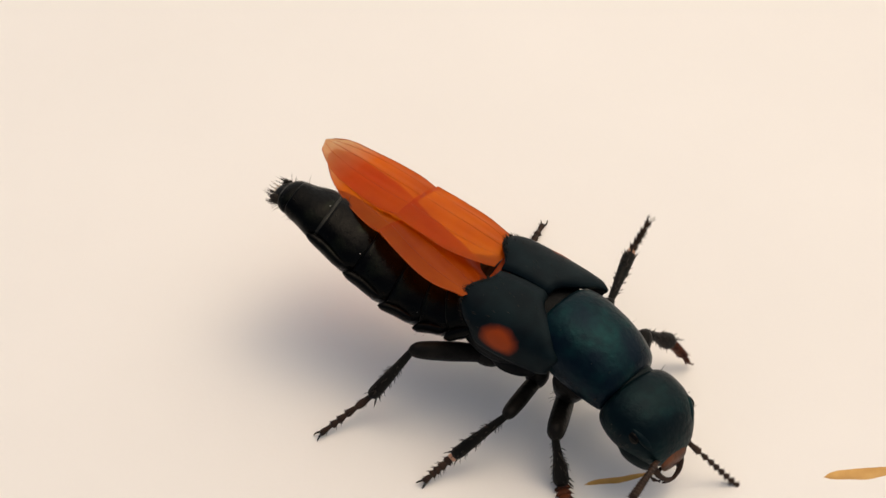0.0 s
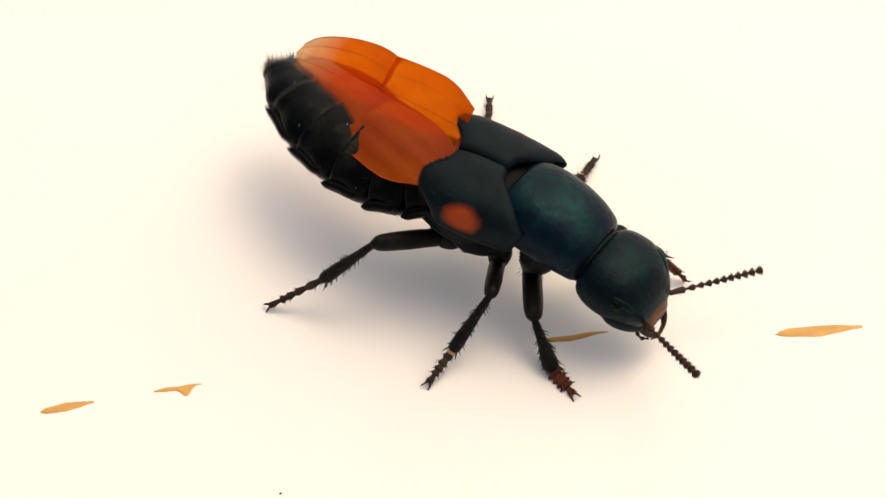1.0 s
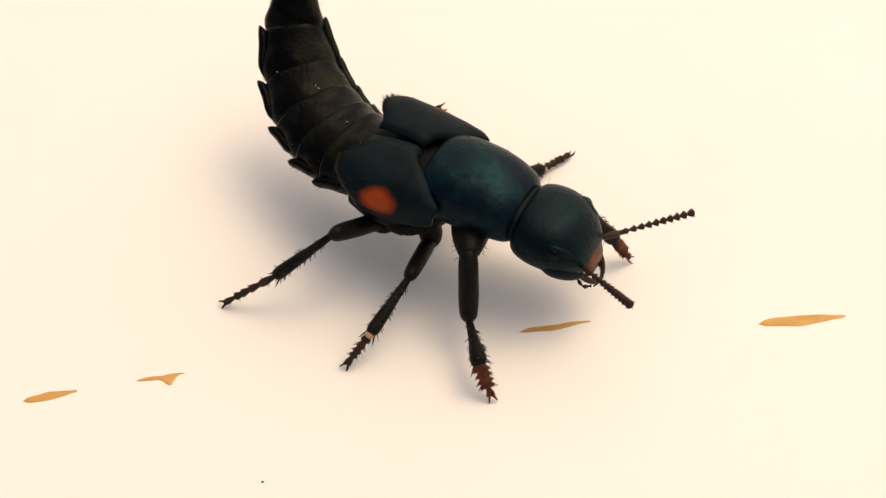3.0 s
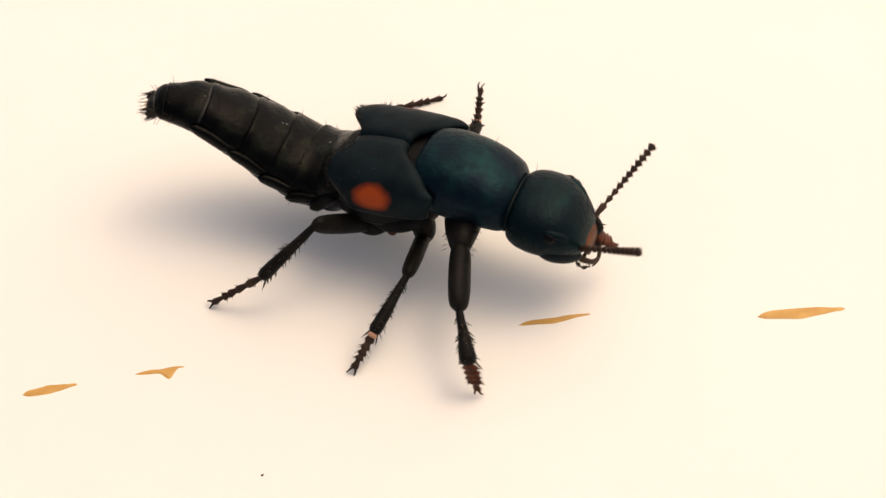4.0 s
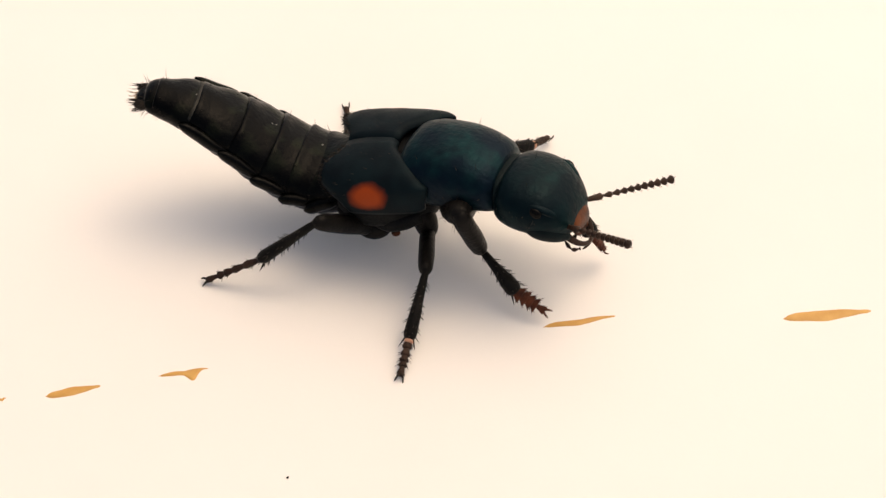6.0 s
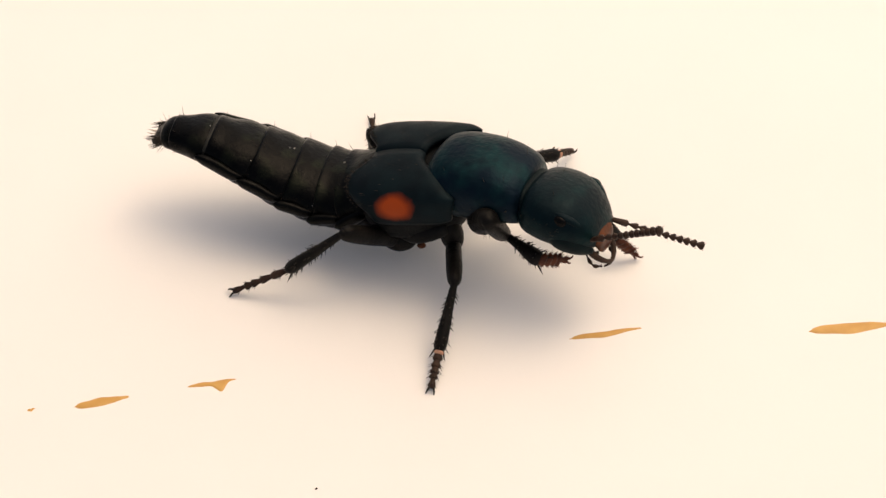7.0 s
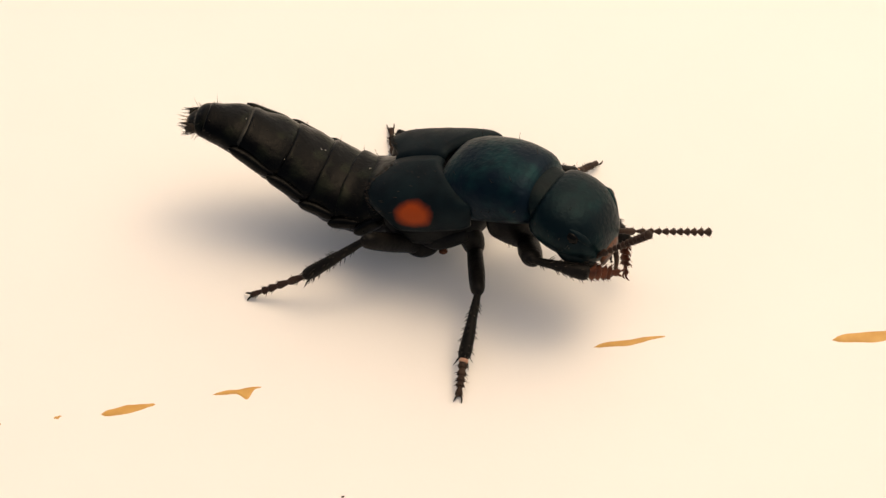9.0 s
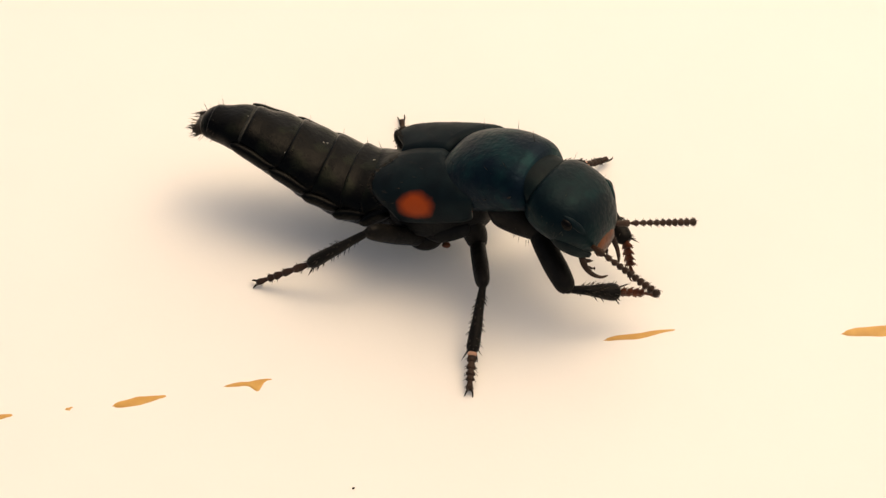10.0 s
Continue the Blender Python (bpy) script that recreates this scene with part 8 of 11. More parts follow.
    walk(legs['M', 1][0], [
        (0, mm(0.15, 1.3, -2.3, -117.6, -17.7, 70.3)), (0.1, mm(0.15, 1.3, -2.3, -147.6, -22, 59.3)), (0.2, mm(0.15, 1.3, -2.3, -162.9, -12.4, 60.9)), (0.3, mm(0.15, 1.3, -2.3, -162.5, -11.5, 63.1)),
        (0.4, mm(0.15, 1.3, -2.3, -162.8, -10.3, 66.4)), (0.5, mm(0.15, 1.3, -2.3, -162.8, -9.4, 68.1)), (0.6, mm(0.15, 1.3, -2.3, -160.3, -9.4, 65.1)), (0.7, mm(0.15, 1.3, -2.3, -159.8, -8.6, 63.6)),
        (0.8, mm(0.15, 1.3, -2.3, -161.5, -2.8, 67.5)), (0.9, mm(0.15, 1.3, -2.3, -160.7, 10.5, 73.6)), (1, mm(0.15, 1.3, -2.3, 137.1, 20, 79.9)), (1.1, mm(0.15, 1.3, -2.3, 141.8, 16.8, 74.2)),
        (1.2, mm(0.15, 1.3, -2.3, 92.5, 13, 65.6)), (1.3, mm(0.15, 1.3, -2.3, -114.9, 11.8, 61.2)), (1.4, mm(0.15, 1.3, -2.3, -127.2, 11.5, 57.1)), (1.5, mm(0.15, 1.3, -2.3, -144.3, 11, 54.3)),
        (1.6, mm(0.15, 1.3, -2.3, -158.3, -14.3, 42.5)), (1.7, mm(0.15, 1.3, -2.3, -154, -23.7, 38.1)), (1.8, mm(0.15, 1.3, -2.3, -158, -15.8, 46.8)), (1.9, mm(0.15, 1.3, -2.3, -161.2, 3.2, 58.7)),
        (2, mm(0.15, 1.3, -2.3, 138.8, 17.7, 68.1)), (2.1, mm(0.15, 1.3, -2.3, 165.2, 17.6, 63.5)), (2.2, mm(0.15, 1.3, -2.3, 155.6, 17.5, 58.1)), (2.3, mm(0.15, 1.3, -2.3, 109.9, 21.5, 74.3)),
        (2.4, mm(0.15, 1.3, -2.3, 121.9, 17, 67.1)), (2.5, mm(0.15, 1.3, -2.3, 145.5, 14, 57.1)), (2.6, mm(0.15, 1.3, -2.3, 140.8, 18.6, 56.9)), (2.7, mm(0.15, 1.3, -2.3, 175.5, 22, 66.3)),
        (3, mm(0.15, 1.3, -2.3, 148.2, 20.3, 75.6)), (3.3, mm(0.15, 1.3, -2.3, 161.8, 19.5, 78.9)), (3.6, mm(0.15, 1.3, -2.3, -174.2, 19.9, 78.3)), (3.8, mm(0.15, 1.3, -2.3, -151.1, 19.6, 77.4)),
        (3.9, mm(0.15, 1.3, -2.3, -157.4, 12.5, 84.7)), (4, mm(0.15, 1.3, -2.3, -113.6, 8.1, 92.6)), (4.2, mm(0.15, 1.3, -2.3, -174.3, 7.5, 83.4)), (4.3, mm(0.15, 1.3, -2.3, 103.2, 10.5, 80.4)),
        (4.5, mm(0.15, 1.3, -2.3, -143.3, 11.3, 74)), (4.7, mm(0.15, 1.3, -2.3, 173.2, 4.4, 74.9)), (4.9, mm(0.15, 1.3, -2.3, -177.4, -1.2, 75.4)), (5, mm(0.15, 1.3, -2.3, -178, -1.7, 75.1)),
        (5.2, mm(0.15, 1.3, -2.3, 174.1, -4.3, 74)), (5.5, mm(0.15, 1.3, -2.3, 163.8, -4.7, 70.6)), (5.7, mm(0.15, 1.3, -2.3, 163, -0.2, 65.6)), (6.1, mm(0.15, 1.3, -2.3, 167, -1.4, 62.9)),
        (6.5, mm(0.15, 1.3, -2.3, 170.6, -3.1, 61.2)), (6.8, mm(0.15, 1.3, -2.3, 171, -4.4, 60.9)), (7, mm(0.15, 1.3, -2.3, 162.5, -6, 63.4)), (7.3, mm(0.15, 1.3, -2.3, 167.5, -4.8, 62.9)),
        (7.5, mm(0.15, 1.3, -2.3, 171.3, -3.8, 62.6)), (7.7, mm(0.15, 1.3, -2.3, 169, -3.8, 63.7)), (7.8, mm(0.15, 1.3, -2.3, 167.5, -3.7, 64.5)), (8, mm(0.15, 1.3, -2.3, 166.2, -3.2, 65.3)),
        (8.2, mm(0.15, 1.3, -2.3, 169.3, -4.9, 64)), (8.3, mm(0.15, 1.3, -2.3, 171.7, -6.3, 62.9)), (8.5, mm(0.15, 1.3, -2.3, 174.5, -7.7, 61.5)), (8.7, mm(0.15, 1.3, -2.3, 172.9, -7.4, 62.1)),
        (9, mm(0.15, 1.3, -2.3, 169.5, -6.2, 63.7)), (9.3, mm(0.15, 1.3, -2.3, 166.4, -5.2, 67.7)), (9.5, mm(0.15, 1.3, -2.3, 165.2, -4.3, 69.3)), (9.7, mm(0.15, 1.3, -2.3, 166.2, -3.8, 67.9)),
        (10, mm(0.15, 1.3, -2.3, 168.2, -3.8, 65.1))])
    walk(legs['M', 1][1], [
        (0, mm(0.97, 3.586, -1.524, -123.9, -4.6, 99.8)), (0.1, mm(1.357, 3.334, -1.345, -145.6, 31.8, 97)), (0.2, mm(1.36, 3.477, -1.752, -158.1, 44.5, 83.7)), (0.3, mm(1.28, 3.529, -1.794, -157.7, 42.9, 85.4)),
        (0.4, mm(1.155, 3.599, -1.846, -159, 39.2, 85.9)), (0.5, mm(1.089, 3.634, -1.885, -159.6, 36.8, 86)), (0.6, mm(1.21, 3.582, -1.884, -156.1, 38.1, 86.7)), (0.7, mm(1.27, 3.559, -1.918, -154.7, 39.8, 86.8)),
        (0.8, mm(1.126, 3.653, -2.176, -156.7, 38.6, 86.2)), (0.9, mm(0.86, 3.705, -2.763, -157.8, 30.6, 83.1)), (1, mm(0.57, 3.66, -3.17, 137.5, 18.9, 81.1)), (1.1, mm(0.813, 3.649, -3.038, 142.2, 15.6, 75.4)),
        (1.2, mm(1.175, 3.564, -2.872, 93.1, 13.2, 67.9)), (1.3, mm(1.353, 3.487, -2.821, -114.7, 12.2, 62.6)), (1.4, mm(1.507, 3.398, -2.809, -127.2, 11.8, 57.6)), (1.5, mm(1.612, 3.332, -2.789, -144.3, 11.9, 55)),
        (1.6, mm(1.972, 2.969, -1.67, -159.7, 28.4, 60.7)), (1.7, mm(1.987, 2.741, -1.275, -157.5, 28.9, 63.1)), (1.8, mm(1.829, 3.089, -1.605, -158.7, 30.9, 67.3)), (1.9, mm(1.472, 3.476, -2.443, -159.7, 28.5, 69.7)),
        (2, mm(1.055, 3.555, -3.075, 139.2, 16.8, 69.1)), (2.1, mm(1.233, 3.477, -3.069, 165.5, 15.8, 64.1)), (2.2, mm(1.437, 3.363, -3.068, 155.9, 16.2, 58.7)), (2.3, mm(0.79, 3.585, -3.234, 102.2, 24.1, 56.9)),
        (2.4, mm(1.1, 3.546, -3.046, 116.7, 22.3, 54.2)), (2.5, mm(1.495, 3.377, -2.915, 145.9, 12.5, 58.2)), (2.6, mm(1.469, 3.325, -3.113, 140.8, 18.4, 57.1)), (2.7, mm(1.099, 3.466, -3.255, 175.6, 20.3, 66.5)),
        (3, mm(0.745, 3.617, -3.183, 146.3, 25.6, 71.4)), (3.3, mm(0.615, 3.658, -3.152, 160.5, 26.4, 76)), (3.6, mm(0.636, 3.647, -3.17, -174.1, 23.7, 78.8)), (3.8, mm(0.673, 3.644, -3.157, -150.9, 20.6, 78.1)),
        (3.9, mm(0.38, 3.779, -2.852, -154.8, 26.7, 92.5)), (4, mm(0.037, 3.822, -2.661, -112.8, 9.5, 97.5)), (4.2, mm(0.441, 3.811, -2.633, -174.1, 20.5, 85)), (4.3, mm(0.566, 3.773, -2.763, 100.8, 11.2, 69.8)),
        (4.5, mm(0.838, 3.704, -2.8, -143.2, 12.5, 75.1)), (4.7, mm(0.811, 3.755, -2.494, 172.2, 19.5, 72.8)), (4.9, mm(0.793, 3.767, -2.246, -177.9, 29.9, 77.1)), (5, mm(0.805, 3.763, -2.226, -178.6, 31, 76.5)),
        (5.2, mm(0.85, 3.745, -2.11, 171.5, 31.9, 69.2)), (5.5, mm(0.996, 3.697, -2.091, 159, 29.5, 58)), (5.7, mm(1.203, 3.622, -2.292, 158, 29.2, 54.2)), (6.1, mm(1.312, 3.569, -2.236, 162.7, 29.3, 54)),
        (6.5, mm(1.377, 3.531, -2.163, 166.8, 29.1, 54.5)), (6.8, mm(1.388, 3.521, -2.102, 167.3, 28, 54.4)), (7, mm(1.286, 3.568, -2.035, 158.1, 25.4, 51.2)), (7.3, mm(1.307, 3.563, -2.086, 163.9, 25.5, 54.6)),
        (7.5, mm(1.321, 3.559, -2.13, 168.2, 26.2, 56.9)), (7.7, mm(1.278, 3.581, -2.131, 164.8, 30, 55.3)), (7.8, mm(1.247, 3.596, -2.133, 162.4, 32.6, 54.1)), (8, mm(1.215, 3.612, -2.156, 160, 35.2, 52.8)),
        (8.2, mm(1.264, 3.584, -2.082, 163.5, 36.5, 53.5)), (8.3, mm(1.305, 3.557, -2.022, 166.3, 37.4, 54.2)), (8.5, mm(1.354, 3.522, -1.96, 169.7, 38.3, 55.3)), (8.7, mm(1.334, 3.534, -1.972, 167.4, 39.2, 54)),
        (9, mm(1.274, 3.572, -2.026, 162.7, 39.9, 51.8)), (9.3, mm(1.113, 3.65, -2.069, 160.2, 35.6, 54.7)), (9.5, mm(1.05, 3.678, -2.107, 159.7, 32.6, 56.6)), (9.7, mm(1.106, 3.658, -2.13, 161.1, 32.1, 56.6)),
        (10, mm(1.221, 3.608, -2.133, 163.2, 32.8, 55.2))])
    walk(legs['M', 1][2], [
        (0, mm(0.494, 6.336, -1.299, -125.2, -40.8, 85)), (0.1, mm(1.068, 5.695, -2.822, -152.8, -15.9, 76.8)), (0.2, mm(1.58, 5.462, -3.714, -163.3, 7.9, 75.5)), (0.3, mm(1.446, 5.573, -3.7, -161.9, 9.6, 80.7)),
        (0.4, mm(1.309, 5.762, -3.617, -160.2, 14.1, 87.6)), (0.5, mm(1.244, 5.87, -3.564, -157.8, 17.3, 93.8)), (0.6, mm(1.336, 5.782, -3.611, -153.4, 16.9, 97.3)), (0.7, mm(1.39, 5.707, -3.709, -152.4, 14.8, 98.5)),
        (0.8, mm(1.272, 5.836, -3.922, -155.9, 9.8, 97.7)), (0.9, mm(1.148, 6.098, -4.187, -157.5, 3.9, 96.2)), (1, mm(0.978, 6.277, -4.079, 139.9, 8.5, 89.4)), (1.1, mm(1.492, 6.259, -3.792, 143.7, 12, 81.4)),
        (1.2, mm(2.202, 6.089, -3.51, 94.3, 13.4, 72.1)), (1.3, mm(2.615, 5.915, -3.414, -114.4, 12.7, 64.1)), (1.4, mm(2.975, 5.712, -3.382, -127.1, 12, 58)), (1.5, mm(3.184, 5.576, -3.364, -144.2, 12.8, 55.8)),
        (1.6, mm(3.177, 5.117, -3.002, -159.6, 8.9, 61.6)), (1.7, mm(3.096, 4.926, -2.629, -157.7, 6.5, 65)), (1.8, mm(2.755, 5.306, -3.043, -159.2, 5.5, 69.9)), (1.9, mm(2.327, 5.783, -3.78, -160.4, 1, 75.4)),
        (2, mm(2.011, 6.059, -3.883, 140.8, 7.6, 73.7)), (2.1, mm(2.411, 5.9, -3.829, 166.5, 6.9, 67)), (2.2, mm(2.832, 5.661, -3.851, 157.7, 2.8, 62.1)), (2.3, mm(2.188, 5.725, -4.376, 113.4, -11.2, 73.2)),
        (2.4, mm(2.616, 5.645, -4.111, 125.8, -6.3, 71.5)), (2.5, mm(2.934, 5.701, -3.521, 146.7, 8.9, 60.7)), (2.6, mm(2.911, 5.557, -3.996, 140.9, 18.2, 57.3)), (2.7, mm(2.148, 5.874, -4.225, 176, 14.5, 66.6)),
        (3, mm(1.552, 6.011, -4.391, 147.7, 7.3, 69.1)), (3.3, mm(1.22, 6.093, -4.396, 161.5, 3.5, 68.3)), (3.6, mm(1.134, 6.163, -4.294, -174.5, 3.2, 67.3)), (3.8, mm(1.212, 6.208, -4.144, -152.4, 5.9, 68.7)),
        (3.9, mm(0.272, 6.278, -4.111, -159.3, -32.8, 76.6)), (4, mm(-0.322, 6.56, -3.122, -121.9, -37.1, 99.2)), (4.2, mm(0.671, 6.425, -3.612, 176.3, -25.6, 104)), (4.3, mm(1.515, 6.351, -3.306, 107.5, 5.7, 113.9)),
        (4.5, mm(1.539, 6.346, -3.408, -136.4, 28.3, 94.3)), (4.7, mm(1.592, 6.276, -3.43, -177.9, 27.6, 94.7)), (4.9, mm(1.334, 6.134, -3.642, -175.1, 20.3, 84.4)), (5, mm(1.365, 6.097, -3.669, -176.4, 20, 82.3)),
        (5.2, mm(1.696, 5.966, -3.591, 176.7, 24.9, 80.9)), (5.5, mm(2.287, 5.762, -3.472, 170.2, 33.2, 79.6)), (5.7, mm(2.632, 5.604, -3.66, 169.3, 28.8, 78.6)), (6.1, mm(2.748, 5.543, -3.607, 174.5, 28.4, 79.5)),
        (6.5, mm(2.798, 5.523, -3.523, 178.9, 29.2, 79.8)), (6.8, mm(2.827, 5.53, -3.419, -180, 30.7, 79.9)), (7, mm(2.87, 5.54, -3.236, 173.7, 33.8, 81.7)), (7.3, mm(2.77, 5.623, -3.291, 178.4, 31.9, 83.6)),
        (7.5, mm(2.693, 5.664, -3.366, -178.6, 30.2, 83.9)), (7.7, mm(2.657, 5.575, -3.531, 176.3, 27.7, 80.4)), (7.8, mm(2.631, 5.506, -3.642, 172.9, 26.1, 77.3)), (8, mm(2.599, 5.435, -3.769, 169.4, 24.3, 73.4)),
        (8.2, mm(2.602, 5.395, -3.746, 173.7, 24.5, 75.7)), (8.3, mm(2.604, 5.361, -3.724, 177.2, 24.6, 77.8)), (8.5, mm(2.605, 5.327, -3.697, -178.9, 24.8, 80.1)), (8.7, mm(2.611, 5.288, -3.743, 178.3, 24.1, 77.7)),
        (9, mm(2.601, 5.261, -3.822, 172.2, 22.9, 71.8)), (9.3, mm(2.431, 5.508, -3.697, 167.1, 23.5, 68.8)), (9.5, mm(2.348, 5.649, -3.615, 165.2, 24.1, 68.2)), (9.7, mm(2.413, 5.638, -3.617, 166.7, 24.7, 68.4)),
        (10, mm(2.564, 5.54, -3.65, 169.7, 25.2, 69.1))])
    walk(legs['F', -1][0], [
        (0, mm(1.738, -1.467, -0.836, -170.6, 76, 120.3)), (0.1, mm(1.738, -1.465, -0.839, -157.5, 77.3, 130.1)), (0.2, mm(1.74, -1.462, -0.841, -140.6, 78.1, 143.4)), (0.3, mm(1.791, -1.422, -0.8, -147.8, 75.1, 141.2)),
        (0.4, mm(1.879, -1.348, -0.724, -165.3, 71.2, 136.5)), (0.5, mm(1.928, -1.299, -0.683, -172.4, 70.6, 136)), (0.6, mm(1.932, -1.289, -0.691, -179.7, 67.5, 129.4)), (0.7, mm(1.929, -1.284, -0.709, 176.7, 65.9, 126.3)),
        (0.8, mm(1.9, -1.309, -0.739, 178.7, 66.4, 126.9)), (0.9, mm(1.862, -1.346, -0.77, 179.7, 67.3, 125.6)), (1, mm(1.839, -1.368, -0.787, -178.2, 67.7, 125.7)), (1.1, mm(1.873, -1.351, -0.736, 175.2, 70.6, 113.1)),
        (1.2, mm(1.912, -1.334, -0.661, 166.9, 74.4, 97.3)), (1.3, mm(1.896, -1.381, -0.607, 177.9, 72.4, 103.5)), (1.4, mm(1.847, -1.466, -0.559, -175.6, 67.3, 105.1)), (1.5, mm(1.817, -1.511, -0.538, -170.9, 66.6, 106.6)),
        (1.6, mm(1.834, -1.405, -0.731, -19.6, 61.1, -100.4)), (1.7, mm(1.828, -1.3, -0.917, 20.2, 8.4, -70.5)), (1.8, mm(1.859, -1.314, -0.829, 20.7, 11.8, -61)), (1.9, mm(1.897, -1.34, -0.694, 23.1, 16.3, -55.1)),
        (2, mm(1.906, -1.365, -0.613, 27.5, 19, -51)), (2.1, mm(1.862, -1.382, -0.703, 29.8, 18.6, -52)), (2.2, mm(1.781, -1.398, -0.864, 29.4, 19.3, -55.2)), (2.3, mm(1.676, -1.419, -1.025, 30.8, 30.6, -46.9)),
        (2.4, mm(1.694, -1.409, -1.008, 48.9, 41.3, -50.3)), (2.5, mm(1.744, -1.38, -0.964, 75.8, 36.8, -57.3)), (2.6, mm(1.967, -1.163, -0.808, -17.2, 17.1, -62.1)), (2.7, mm(2.021, -1.072, -0.798, -8.6, -1.5, -67.8)),
        (3, mm(2.035, -1.074, -0.76, -10.4, -5, -65.6)), (3.3, mm(2.046, -1.083, -0.716, -13.4, -4.4, -62.4)), (3.6, mm(2.049, -1.099, -0.683, -16.2, -2.9, -59.9)), (3.8, mm(2.044, -1.114, -0.675, -17.6, -2.6, -59)),
        (3.9, mm(1.989, -1.153, -0.767, -31.6, -4, -66.1)), (4, mm(1.931, -1.186, -0.858, 33.9, 2.6, -75)), (4.2, mm(2.018, -1.044, -0.842, -9.3, -7.9, -84.2)), (4.3, mm(2.085, -0.919, -0.826, 15.1, -14, -87.7)),
        (4.5, mm(2.161, -0.765, -0.785, 23.3, -7.8, -81.7)), (4.7, mm(2.081, -1.017, -0.712, 26.3, -16.6, -78.7)), (4.9, mm(1.886, -1.387, -0.627, 22.3, -19.9, -68)), (5, mm(1.842, -1.454, -0.605, 21, -18.4, -64.5)),
        (5.2, mm(1.869, -1.426, -0.587, 18.4, -14.1, -60.4)), (5.5, mm(1.913, -1.372, -0.575, 14.5, -11.6, -58)), (5.7, mm(1.893, -1.38, -0.619, 16.3, -17.2, -67.4)), (6.1, mm(1.866, -1.416, -0.62, 18.6, -25.2, -67.1)),
        (6.5, mm(1.835, -1.456, -0.621, 23.5, -28.7, -64.4)), (6.8, mm(1.825, -1.468, -0.622, 28.4, -30.7, -63.2)), (7, mm(1.857, -1.413, -0.653, 31.8, -31.4, -64.6)), (7.3, mm(1.883, -1.394, -0.62, 32, -36, -67.2)),
        (7.5, mm(1.896, -1.384, -0.602, 32.4, -39.5, -68.8)), (7.7, mm(1.908, -1.367, -0.605, 40.8, -48, -74.7)), (7.8, mm(1.913, -1.358, -0.607, 152.6, 27.6, 122.9)), (8, mm(1.925, -1.34, -0.609, 144.8, 65.7, 91)),
        (8.2, mm(1.947, -1.323, -0.575, 143.9, 62.9, 96.7)), (8.3, mm(1.962, -1.315, -0.543, 142.5, 61.8, 99.6)), (8.5, mm(1.982, -1.307, -0.485, 137.1, 67.4, 87.5)), (8.7, mm(1.94, -1.379, -0.454, 116.5, 65.2, 87.8)),
        (9, mm(1.838, -1.526, -0.405, 74.8, 63.8, 25.9)), (9.3, mm(1.827, -1.566, -0.291, 60, 48.4, -10.7)), (9.5, mm(1.827, -1.576, -0.227, 65.9, 40.6, -15.1)), (9.7, mm(1.831, -1.575, -0.2, 81, 41.9, -4)),
        (10, mm(1.836, -1.572, -0.175, 96.6, 37.2, -8.5))])
